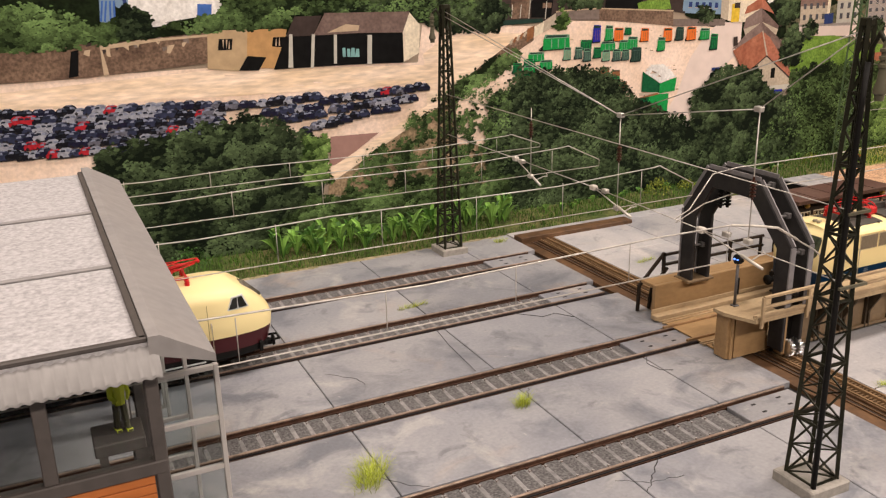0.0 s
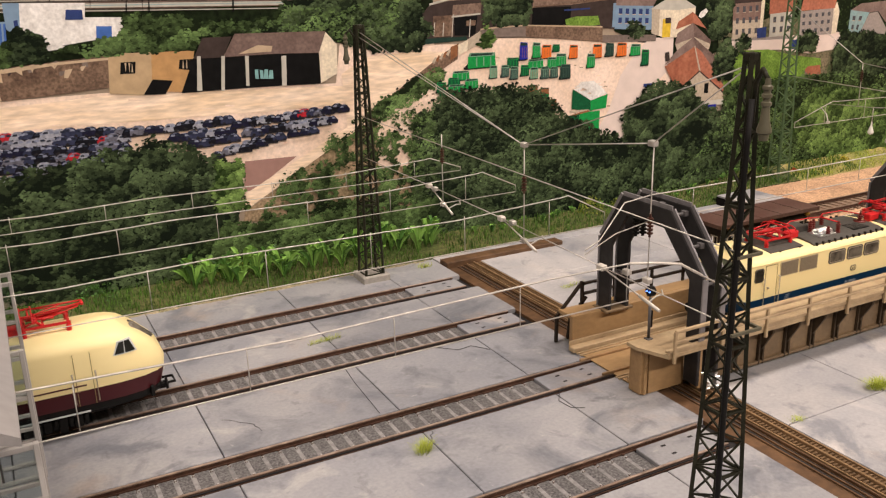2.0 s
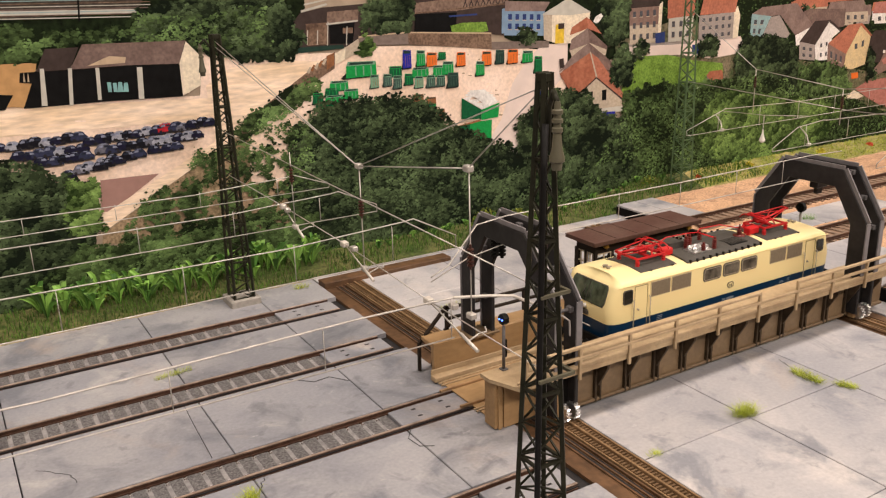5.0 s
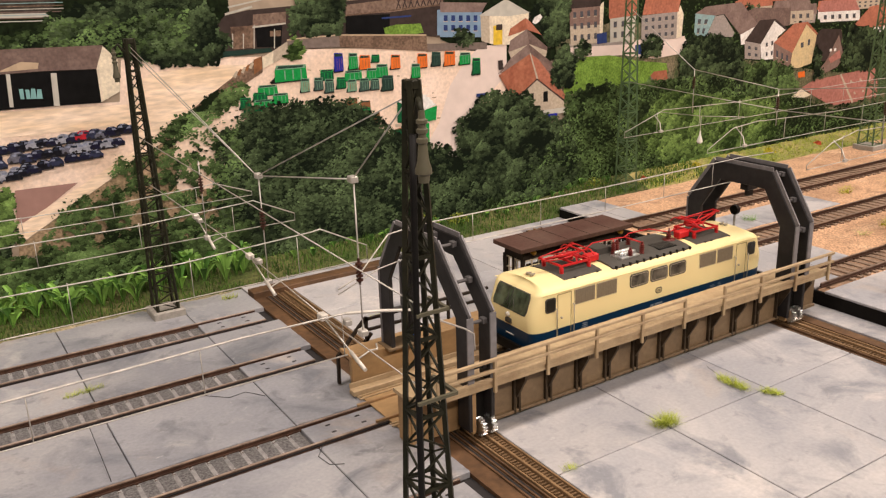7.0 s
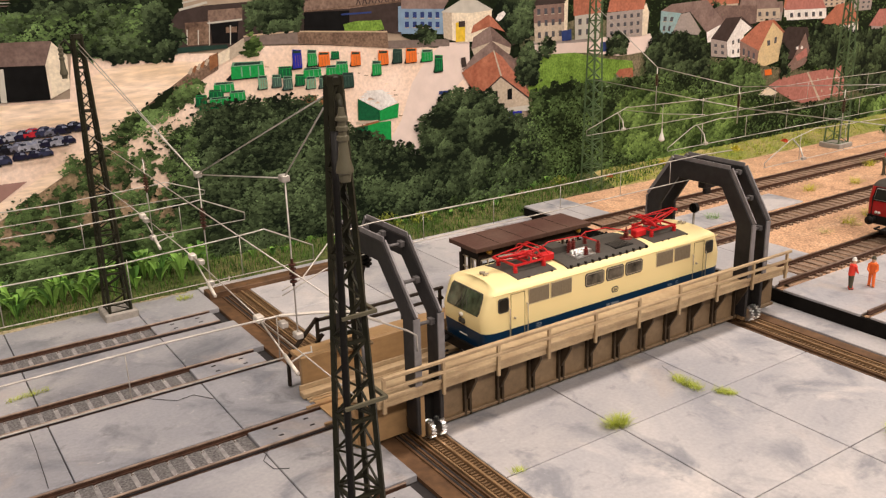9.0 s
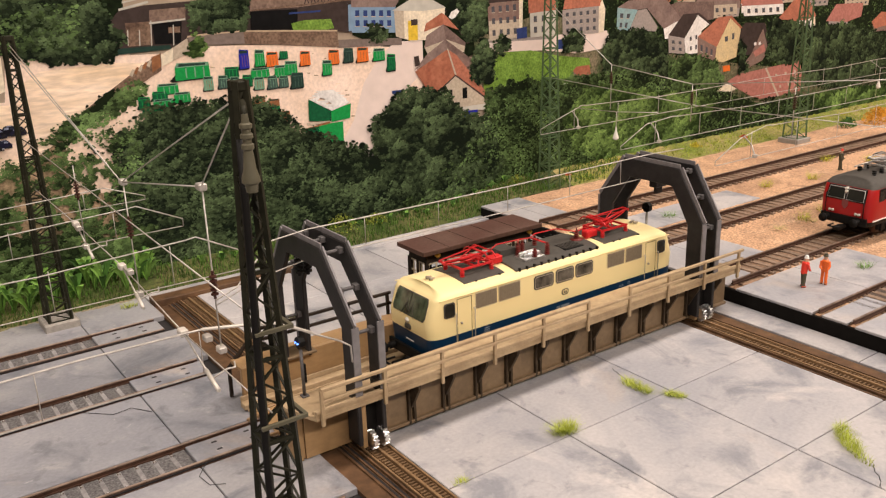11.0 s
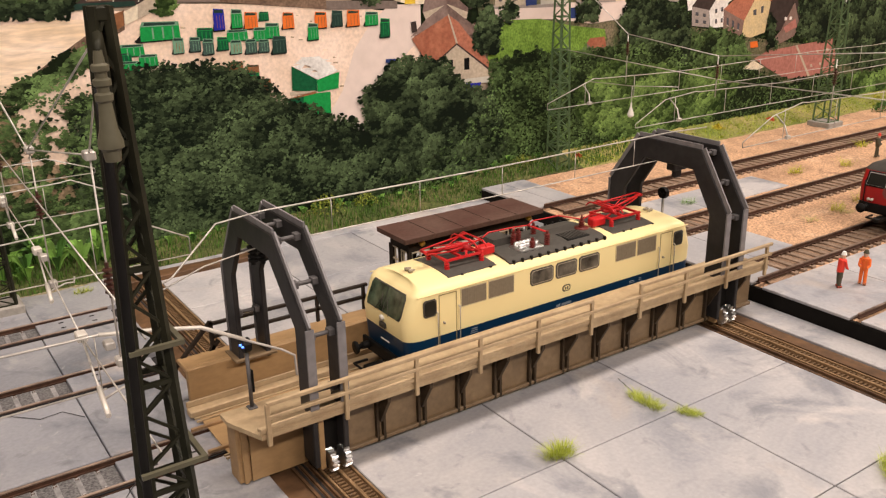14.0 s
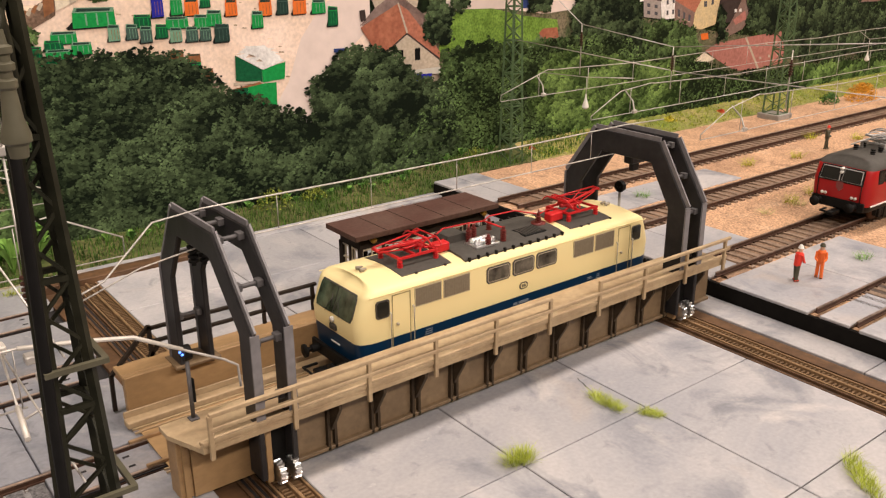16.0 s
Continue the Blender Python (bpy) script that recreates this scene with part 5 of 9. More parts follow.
flat("white_sheet", P_WHITE, 9, [(10.1, 98.2), (19.1, 99.5), (16, 96.5), (27.1, 96.4), (21.9, 93.7), (41.5, 93), (26.4, 88.7)])
flat("container_side", P_CDKGREEN, 8.2, [(5.1, 79.1), (16.1, 79.9), (15, 68.5), (5.4, 69.8)])
flat("container", P_CGREEN, 8.2, [(16.2, 80.7), (34.5, 80.6), (34.1, 65.8), (15, 68.5)])
flat("container_inside", P_RUST, 8.3, [(5.1, 79.1), (23.7, 81.9), (25.3, 80.6), (16.1, 79.5)])
flat("skip_rim", P_CREAMDULL, 8.25, [(7.1, 82.9), (24.2, 82.3), (24.1, 81.2), (6.9, 81.1)])
flat("blue_bin", P_NAVY, 7.5, [(75.3, 97), (86.3, 96.7), (86.1, 94), (75.1, 94.7)])
for xa, za, xb, zb, bin_ink in ((-35, 96.4, -28.7, 101.6, P_RUST), (-25.5, 95.5, -19.5, 100.4, P_CREAMDULL), (-22.4, 87.6, -13, 92.6, P_RUST)):
    container(bin_ink, 7, xa, za, xb, zb)
# works and silo
flat("distant_trees", P_DKGREEN, 2, [(46.3, 137.2), (47.8, 178.2), (179.3, 182.4), (180.7, 132.6), (136.3, 110.5), (104.5, 113.2)])
flat("works_wall", P_ROOFDARK, 3.4, [(123.3, 148.3), (160.7, 170.8), (160.3, 129.7), (142.7, 124.2), (130.8, 139.8)])
flat("blue_factory", P_PALEBLUE, 6, [(46.5, 156.8), (81.5, 154.4), (80.6, 136.5), (45.8, 138.8)])
flat("factory_roof", P_ROOFGREY2, 6.4, [(46.7, 162), (86, 159.9), (81, 153.6), (46.5, 155.3)])
windows(P_NAVY, 6.6, ((47.8, 154.5), (79, 152.9), (78.7, 139.8), (47.3, 141.7)), 5, 2, 0.5, 0.6)
flat("silo", P_CREAM, 6.8, [(80, 152.1), (123.3, 151.1), (122.3, 139.5), (118.1, 134.1), (105.6, 129.7), (94.4, 129.7), (80.6, 133.8)])
flat("silo_shade", P_CREAMDULL, 6.9, [(80, 152.1), (87.8, 151.9), (87.9, 131.7), (80.6, 133.8)])
flat("silo_roof", P_PALEGREY, 7, [(78.5, 151.4), (102.4, 161.9), (124.4, 151), (104.8, 149.7)])
flat("silo_door", P_YELLOW, 7.2, [(91.1, 143.7), (99.2, 144.1), (99, 130.2), (90.9, 130.3)])
flat("silo_opening", P_ROOFDARK, 7.3, [(93.6, 144.4), (99.2, 144.5), (99.1, 140.5), (93.6, 140.4)])
flat("dish", P_WHITE, 7.2, [(126.5, 144.1), (128.6, 147.6), (133.9, 149.8), (136, 147.6), (132.3, 143.8), (129.2, 142.7)])
# row of gabled store houses
flat("row_roof", P_REDROOF, 7.4, [(104.2, 135.4), (106.2, 140.9), (120.2, 147.7), (122.3, 139.5)])
flat("row_roof", P_REDROOF2, 7.4, [(120.2, 147.7), (124.4, 145), (135.1, 134.7), (121.8, 139.1)])
flat("row_roof", P_ROOFGREY2, 7.8, [(104, 124.2), (106.2, 132.5), (121.3, 139.6), (124.4, 128.8)])
flat("row_roof", P_ROOFGREY, 7.8, [(121.3, 139.6), (141.1, 125.2), (140.5, 122.7), (123.4, 128.9)])
flat("row_wall", P_CREAMDULL, 7.7, [(104.1, 125.4), (123.4, 129.7), (140.5, 122.7), (139.5, 118.6), (107.1, 118.7)])
flat("row_roof", P_ROOFGREY2, 8.4, [(94.7, 109.5), (106.6, 119.9), (122.8, 128.9), (125.5, 120.5)])
flat("row_roof", P_ROOFGREY, 8.4, [(122.8, 128.9), (146.1, 113.1), (145, 110.6), (124.4, 121.8)])
flat("row_wall", P_BROWNHOUSE, 8.3, [(96.7, 109.7), (124.4, 122.7), (145, 111.5), (144, 107.4)])
flat("row_door", P_ROOFDARK, 8.6, [(94.8, 118.8), (98.9, 119.3), (99.8, 112.7), (95.7, 111.9)])
flat("row_roof", P_REDROOF, 9, [(95.2, 108.3), (107.6, 114.1), (124.4, 121.8), (131.4, 102.5), (110.6, 89), (102.3, 98.6)])
flat("row_roof", P_REDROOF2, 9, [(124.4, 121.8), (132.5, 116.7), (158.2, 88.5), (157.7, 83.7), (130.9, 102.6)])
flat("roof_ridge", P_CREAMDULL, 9.2, [(123.9, 121.9), (124.9, 122.2), (132, 102.9), (130.4, 102.6)])
flat("house_gable", P_CREAMDULL, 9.4, [(130.9, 102.8), (157.2, 84.2), (158.5, 74.9), (112.6, 82.5), (110.6, 89)])
flat("gable_edge", P_ROOFDARK, 9.5, [(130.9, 103), (158.3, 84.1), (157.8, 82.8), (130.9, 101.8), (110.6, 88.6), (110, 89.5)])
flat("house_window", P_BLACK, 9.6, [(123.4, 92.3), (127.7, 92.3), (127.7, 86.8), (123.4, 87.3)])
flat("house_window", P_BLACK, 9.6, [(137, 92.3), (141.4, 92.7), (141.4, 84.5), (137, 84.6)])
flat("gable_base", P_PALEGREY, 9.5, [(133.7, 78.4), (158.4, 78.4), (158.5, 74), (134.3, 74.9)])
flat("awning", P_CBLUE, 9.6, [(135.4, 75.2), (151.1, 74.8), (151.1, 70), (136.5, 70.3)])
# meadow, road and village
flat("village_ground", P_GARDEN, 3, [(147, 134.7), (157.5, 166.9), (963.1, 164), (2349.2, -108.6), (590.6, 32), (159, 78.3)])
flat("village_road", P_ROAD, 4, [(156, 124.1), (229, 124.3), (288.7, 124), (296.6, 110.4), (255.3, 108), (217.1, 113.6), (156.1, 115.7)])
flat("road_wall", P_GREYWALL, 4.2, [(158.2, 126.1), (193.8, 124.9), (229, 123.8), (229.1, 121.6), (158.2, 123.5)])
flat("meadow", P_MEADOW, 4.4, [(158.4, 112.1), (178.3, 115.3), (204.9, 114.5), (234.8, 107.8), (268.8, 103.2), (270.6, 95.7), (251.3, 89), (218.3, 87.5), (176.1, 87.1), (157.7, 88.1)])
flat("hut", P_BROWNHOUSE, 5, [(250.3, 94.6), (256.5, 89.9), (270.4, 90.1), (270.7, 85.3), (252.7, 87)])
flat("hut_roof", P_REDROOF, 5.2, [(250.3, 94.2), (254, 97.5), (269.2, 97.6), (271, 90), (256.5, 89.9)])
flat("caravan", P_WHITE, 5.2, [(226.1, 81.3), (229.7, 84.6), (248.9, 86), (250.3, 84), (235, 80.4)])
flat("blue_sheet", P_NAVY, 5, [(231.9, 120.5), (240.8, 120.7), (240.9, 112.9), (231.9, 113.1)])
flat("house_roof", P_ROOFDARK, 6, [(158.7, 160.4), (193.8, 158.9), (193.4, 152.6), (161.6, 152)])
flat("house_wall", P_BROWNHOUSE, 5.8, [(162.1, 152.8), (192.8, 153.5), (193.3, 138.7), (163, 139.2)])
flat("house_wall", P_CREAMDULL, 5.8, [(163, 139.2), (193.3, 138.7), (193.2, 124.9), (163.8, 124.8)])
flat("house_side", P_CREAM, 5.9, [(192.8, 153.5), (196.8, 155.8), (196.1, 125.6), (193.2, 124.9)])
windows(P_WINDOW, 6.2, ((163.8, 151.5), (191.7, 152.3), (192.6, 125.9), (164.9, 126)), 4, 3, 0.42, 0.5)
flat("garage", P_NAVY, 6.1, [(190, 132), (200.6, 132.7), (200.9, 124.4), (190.9, 124.2)])
flat("house_roof", P_REDROOF2, 6, [(202, 159.4), (232.1, 159), (232.3, 143.9), (202.6, 142.4)])
flat("house_wall", P_PALEGREY, 5.8, [(203.8, 142.8), (231.7, 143.5), (230.2, 124.6), (204.5, 124.2)])
windows(P_WINDOW, 6.2, ((205, 141.9), (230.5, 142.2), (229.5, 126), (205.7, 125.8)), 3, 2, 0.4, 0.55)
flat("house_roof", P_REDROOF2, 6, [(238.5, 143.5), (242.1, 157.8), (282.1, 157), (279.7, 144.1)])
flat("house_wall", P_GREYWALL, 5.8, [(237.9, 143.1), (278.4, 144.2), (278.7, 122.8), (238.4, 123.2)])
flat("house_side", P_CREAM, 5.9, [(278.4, 144.6), (282, 149), (286, 141.5), (284.7, 123.3), (278.7, 122.8)])
windows(P_WINDOW, 6.2, ((239.2, 142.2), (277.2, 142.9), (277.3, 123.8), (240.3, 124)), 5, 3, 0.42, 0.5)
flat("house_side", P_TEAL, 5.8, [(299.7, 122.4), (300.2, 141.7), (324.8, 138.6), (315, 122.3)])
flat("house_roof", P_ROOFGREY2, 6, [(300.2, 141.7), (312.8, 146.6), (357, 148.3), (382, 127.8), (358.7, 120.5), (336.1, 139.4), (324.8, 138.6)])
flat("house_gable", P_GREYWALL, 6.1, [(315, 122.3), (324.8, 138.1), (335.5, 139), (351, 122.9), (348.4, 119.2)])
windows(P_WINDOW, 6.3, ((301.1, 138.9), (319.3, 137.5), (312.8, 123.4), (301.7, 123.6)), 2, 2, 0.45, 0.5)
flat("house_roof", P_ROOFGREY, 5.7, [(353.2, 136.2), (374.9, 142.8), (426.1, 140.3), (426.7, 124.8), (366.1, 121)])
flat("house_wall", P_WHITE, 5.75, [(358.6, 121.5), (377.6, 126.1), (380.8, 113.2), (361.2, 111.6)])
flat("house_roof", P_ROOFDARK, 6.4, [(365.3, 114.7), (383.9, 131.6), (404.9, 131.5), (387.3, 110.7)])
flat("house_wall", P_GREYWALL, 6.3, [(365.3, 114.7), (387.3, 110.7), (389, 96.6), (367.1, 99.3)])
flat("house_gable", P_WHITE, 6.5, [(387.3, 110.2), (405, 131), (422.3, 121.5), (410.3, 115.2), (409.7, 96), (389.9, 96)])
flat("roof_edge", P_ROOFDARK, 6.6, [(404.8, 132), (423.9, 121.4), (421.6, 120.5), (404.4, 129.5)])
windows(P_WINDOW, 6.7, ((367.2, 112.1), (385.9, 108.9), (387.3, 97.8), (368.5, 100.2)), 2, 2, 0.4, 0.5)
windows(P_WINDOW, 6.7, ((391.6, 113.4), (407.1, 115.4), (408, 97.2), (393.7, 96.8)), 2, 2, 0.35, 0.4)
flat("house_roof", P_REDROOF2, 7, [(405.4, 110.5), (433.1, 125.9), (452.1, 126.4), (433.7, 99.3)])
flat("house_wall", P_BROWNHOUSE, 6.9, [(405.4, 110.5), (433.6, 99.9), (432.3, 86.5), (406.8, 94.2)])
flat("house_gable", P_YELLOWWALL, 7.1, [(433.7, 99.3), (452.2, 125.9), (468.4, 114.6), (464.2, 87.6), (445.1, 84.4), (432.3, 86.5)])
flat("roof_edge", P_REDROOF, 7.2, [(452, 126.9), (470.2, 114.5), (467.8, 113.6), (450.7, 124.4)])
flat("house_window", P_WINDOW, 7.3, [(444.9, 107.8), (449.1, 108.1), (449.8, 103.3), (445.6, 103.1)])
flat("house_window", P_WINDOW, 7.3, [(455.5, 110.2), (458.8, 110.5), (458.9, 104.8), (455.5, 104.5)])
windows(P_WINDOW, 7.2, ((407.4, 107.3), (430.4, 99.1), (430.3, 88.7), (409, 95.1)), 3, 1, 0.4, 0.5)
flat("house_roof", P_ROOFDARK, 7, [(456.3, 105), (474.6, 118.9), (506, 116.5), (486.9, 87.9), (467.6, 88.4)])
flat("house_gable", P_BROWNHOUSE, 7.1, [(486.9, 87.9), (506.1, 115.9), (516.1, 91), (506.1, 80.9), (480.3, 74.4), (474.5, 78.2)])
flat("roof_edge", P_ROOFDARK, 7.2, [(504.9, 117.6), (518, 90.9), (514.4, 90.1), (502, 113.5)])
flat("house_face", P_PINKROOF, 7.15, [(490.1, 89.8), (506.8, 97.2), (510, 89.3), (494.5, 85.1)])
flat("house_window", P_WHITE, 7.3, [(490.3, 98.9), (493.8, 99.2), (494.3, 96.4), (490.8, 96.2)])
flat("house_window", P_WHITE, 7.3, [(497.5, 98.9), (501, 99.2), (501.5, 96.5), (497.9, 96.2)])
flat("big_red_roof", P_PINKROOF, 8, [(453.1, 65.6), (470.4, 71), (513.1, 72.7), (537.4, 42.3), (501.8, 43.2), (472.9, 55.6)])
flat("big_red_roof", P_PINKROOF, 8, [(513.1, 72.7), (569.5, 75.1), (578.3, 56.6), (578, 43.9), (537.4, 42.3)])
flat("roof_stripe", P_CREAMDULL, 8.2, [(511.2, 72.8), (513.9, 73.1), (539.3, 42.7), (536.6, 41.8)])
flat("chimney", P_CREAMDULL, 8.2, [(557.8, 80.1), (560.6, 80.4), (562.8, 74.6), (558.9, 74.3)])
windows(P_CREAMDULL, 8.3, ((519.1, 69.9), (568.3, 71.3), (577.3, 47.5), (536.8, 45.8)), 3, 2, 0.2, 0.18)
flat("garden_wall", P_CREAM, 5, [(431.8, 55.5), (452.5, 64.1), (469.1, 57.1), (450.7, 53.5)])
flat("orange_stall", P_CORANGE, 6, [(444.8, 80.7), (455, 80.9), (456.7, 75.4), (446.5, 75.3)])
# upper village
for wall_ink, roof_ink, xa, xb, zr, ze, zb in ((P_CREAMDULL, P_REDROOF2, 358, 400, 149, 143.6, 134), (P_CREAMDULL, P_ROOFGREY2, 400, 441, 144.4, 134, 125.5), (P_GREYWALL, P_ROOFGREY2, 442, 465, 142.7, 133, 125.2), (P_WHITE, P_REDROOF2, 465, 491, 145, 137, 128), (P_BROWNHOUSE, P_ROOFGREY, 495, 522, 142, 133, 126), (P_CREAMDULL, P_PINKROOF, 524, 566, 152, 143, 134), (P_GREYWALL, P_ROOFGREY2, 570, 612, 147, 139, 128), (P_CREAMDULL, P_REDROOF, 640, 690, 143, 134, 124)):
    flat("house_wall", wall_ink, 4.9, [(xa + 1.5, ze + 0.3), (xb - 0.5, ze + 0.3), (xb - 1.5, zb), (xa + 2.5, zb)])
    flat("house_roof", roof_ink, 5.0, [(xa + 1.5, zr - 0.5), (xb - 1.5, zr), (xb + 0.5, ze), (xa, ze - 0.6)])
    windows(P_WINDOW, 5.1, ((xa + 3, ze - 1), (xb - 2, ze - 1), (xb - 3, zb + 1), (xa + 4, zb + 1)), max(2, int((xb - xa) / 9)), 2, 0.4, 0.5)
flat("house_roof", P_ROOFGREY2, 5.4, [(399.4, 137.7), (402.8, 147.3), (451.3, 147.2), (459.7, 136.7)])
flat("house_wall", P_CREAMDULL, 5.3, [(400.9, 137.6), (459.7, 136.7), (461.2, 127.4), (403.7, 128.6)])
windows(P_WINDOW, 5.6, ((404.3, 135.9), (456.6, 135.3), (457.6, 128.6), (405.1, 130)), 5, 1, 0.4, 0.6)
flat("house_roof", P_PINKROOF, 5.4, [(466.9, 134.3), (470.4, 144.3), (523.4, 144.1), (532.9, 133.1)])
flat("house_wall", P_WHITE, 5.3, [(468.6, 134.2), (532.9, 133.1), (534.8, 123.4), (471.9, 124.8)])
windows(P_WINDOW, 5.6, ((472.3, 132.5), (529.5, 131.7), (530.9, 124.7), (473.4, 126.2)), 5, 1, 0.4, 0.6)
flat("house_roof", P_REDROOF2, 5.2, [(348.2, 148.7), (369.7, 154.4), (440.4, 153.6), (436.3, 147.8), (355.7, 146.5)])
flat("house_roof", P_REDROOF2, 5.6, [(528.4, 118.4), (549.3, 135.5), (573.7, 137.7), (591.8, 118), (572.8, 114.7)])
flat("house_wall", P_CREAM, 5.5, [(558.1, 115.5), (589.8, 118.1), (593.1, 103.4), (564.7, 107.4)])
flat("house_roof", P_REDROOF2, 5.6, [(526.6, 119.3), (544.2, 131.7), (579, 131.3), (587.6, 116.5), (558.4, 114.9)])
flat("house_wall", P_WHITE, 5.5, [(558.4, 114.9), (587.6, 116.5), (587.6, 105.4), (562, 104.8)])
windows(P_WINDOW, 5.7, ((561.3, 114.7), (585.8, 115.5), (585.4, 106.7), (563.8, 105.8)), 2, 1, 0.4, 0.6)
flat("house_roof", P_PINKROOF, 5.6, [(610.8, 111.9), (626.4, 128), (678.7, 126.8), (677.3, 112.9), (649.6, 108.6)])
flat("house_wall", P_GREYWALL, 5.5, [(615, 111.7), (651.5, 109.6), (653.5, 89.6), (624, 87.1)])
flat("balcony", P_WHITE, 5.8, [(630.2, 98.2), (649.6, 98.1), (651.1, 91), (631.8, 90.6)])
windows(P_WINDOW, 5.7, ((617.3, 110.4), (649.6, 108.6), (652.2, 90.9), (623.5, 89.4)), 2, 2, 0.4, 0.5)
flat("house_roof", P_REDROOF, 6, [(592.8, 65.3), (606, 82.6), (644.2, 82.1), (647.6, 65.2), (615.9, 63.2)])
flat("house_roof", P_REDROOF2, 6.1, [(645.4, 76.1), (658, 78.7), (679, 74.7), (685.8, 64.4), (647.9, 64)])
flat("house_wall", P_CREAMDULL, 5.9, [(647.6, 65.2), (685.8, 64.4), (685.1, 57.2), (650.9, 60.2)])
flat("house_roof", P_REDROOF2, 5.6, [(699.4, 105.7), (718, 115.5), (740, 113.1), (750.3, 101.6), (708.2, 98)])
flat("house_wall", P_BROWNHOUSE, 5.5, [(702.6, 101.9), (750, 102.8), (752.2, 94), (706.7, 94.5)])
flat("house_roof", P_PINKROOF, 5.6, [(761.7, 114.5), (800.3, 121.4), (855.1, 116.3), (858.4, 105.8), (779.3, 104.9)])
flat("house_wall", P_CREAMDULL, 5.5, [(768.7, 106.7), (858, 107.1), (861.3, 96.5), (773.7, 97.7)])
flat("big_red_roof", P_PINKROOF, 6, [(815.8, 66.7), (853.7, 75.8), (928.1, 67.9), (950, 48.1), (847.4, 51)])
mark_rng = random.Random(5)
for x0, x1, z0, z1, lay, ln, count, inks in ((-107, 70, 77, 128, 3.3, 3.0, 62, (P_TANSTRIP, P_DIRT, P_PALESAND)), (-394, -180, 92, 120, 2.3, 7.0, 46, (P_SAND, P_PALESAND))):
    for k in range(count):
        mx, mz, ml, mh = mark_rng.uniform(x0, x1), mark_rng.uniform(z0, z1), ln * mark_rng.uniform(0.4, 1.2), mark_rng.uniform(0.4, 0.9)
        flat("ground_mark", inks[k % len(inks)], lay, [(mx, mz), (mx + ml, mz - 0.1 * ml), (mx + ml, mz - 0.1 * ml - mh), (mx, mz - mh)])
flat("wall_patch", P_ROOFDARK, 5.5, [(-362, 136.3), (-359, 136.7), (-360, 134.8), (-362, 133.0)])
flat("wall_patch", P_TANSTRIP, 5.5, [(-333, 140.4), (-329, 140.8), (-332, 137.0), (-333, 138.5)])
flat("wall_patch", P_ROOFDARK, 5.5, [(-355, 139.0), (-351, 139.4), (-354, 135.2), (-355, 135.1)])
flat("wall_patch", P_TANSTRIP, 5.5, [(-351, 139.2), (-348, 139.6), (-348, 134.7), (-351, 137.0)])
flat("wall_patch", P_WALLGREY, 5.5, [(-345, 139.1), (-343, 139.6), (-343, 136.1), (-345, 135.9)])
flat("wall_patch", P_TANSTRIP, 5.5, [(-344, 139.9), (-341, 140.3), (-343, 136.0), (-344, 138.2)])
flat("wall_patch", P_ROOFDARK, 5.5, [(-370, 139.6), (-366, 140.0), (-368, 138.2), (-370, 138.0)])
flat("wall_patch", P_TANSTRIP, 5.5, [(-371, 136.0), (-368, 136.4), (-369, 132.7), (-372, 134.0)])
flat("wall_patch", P_WALLGREY, 5.5, [(-332, 140.9), (-330, 141.4), (-331, 138.9), (-332, 138.3)])
flat("wall_patch", P_WALLGREY, 5.5, [(-330, 135.5), (-326, 135.9), (-329, 133.2), (-330, 133.3)])
flat("wall_patch", P_TANSTRIP, 5.5, [(-327, 136.2), (-323, 136.5), (-326, 131.7), (-328, 132.2)])
flat("wall_patch", P_TANSTRIP, 5.5, [(-360, 136.2), (-358, 136.7), (-358, 131.6), (-360, 132.4)])
flat("wall_patch", P_WALLGREY, 5.5, [(-318, 141.3), (-315, 141.7), (-315, 136.7), (-318, 137.6)])
flat("wall_patch", P_TANSTRIP, 5.5, [(-319, 137.4), (-316, 137.8), (-318, 135.1), (-319, 135.4)])
flat("window_bar", P_TANSTRIP, 7.5, [(-296, 137.8), (-295, 137.8), (-296, 132.5), (-296, 132.6)])
flat("window_bar", P_TANSTRIP, 7.5, [(-294, 137.7), (-293, 137.7), (-294, 132.4), (-294, 132.4)])
flat("window_bar", P_TANSTRIP, 7.5, [(-292, 137.8), (-292, 137.8), (-292, 132.5), (-293, 132.5)])
flat("window_bar", P_TANSTRIP, 7.5, [(-264, 138.1), (-264, 138.1), (-264, 132.6), (-265, 132.7)])
flat("window_bar", P_TANSTRIP, 7.5, [(-262, 138.0), (-262, 137.9), (-262, 132.5), (-263, 132.5)])
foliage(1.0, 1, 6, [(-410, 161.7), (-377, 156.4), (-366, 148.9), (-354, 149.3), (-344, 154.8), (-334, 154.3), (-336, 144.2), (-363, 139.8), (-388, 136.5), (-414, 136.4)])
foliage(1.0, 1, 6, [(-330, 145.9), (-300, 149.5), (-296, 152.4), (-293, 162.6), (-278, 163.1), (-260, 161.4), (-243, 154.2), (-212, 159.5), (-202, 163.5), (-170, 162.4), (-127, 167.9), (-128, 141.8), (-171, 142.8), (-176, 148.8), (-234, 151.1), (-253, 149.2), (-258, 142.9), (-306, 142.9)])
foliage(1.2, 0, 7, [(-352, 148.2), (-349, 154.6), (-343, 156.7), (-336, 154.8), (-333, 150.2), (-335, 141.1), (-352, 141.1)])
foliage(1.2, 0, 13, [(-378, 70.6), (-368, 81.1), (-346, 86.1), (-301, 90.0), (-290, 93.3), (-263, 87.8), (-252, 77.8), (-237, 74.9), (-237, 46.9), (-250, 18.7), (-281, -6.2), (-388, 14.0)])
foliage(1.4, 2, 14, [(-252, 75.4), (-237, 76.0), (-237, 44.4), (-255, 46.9)])
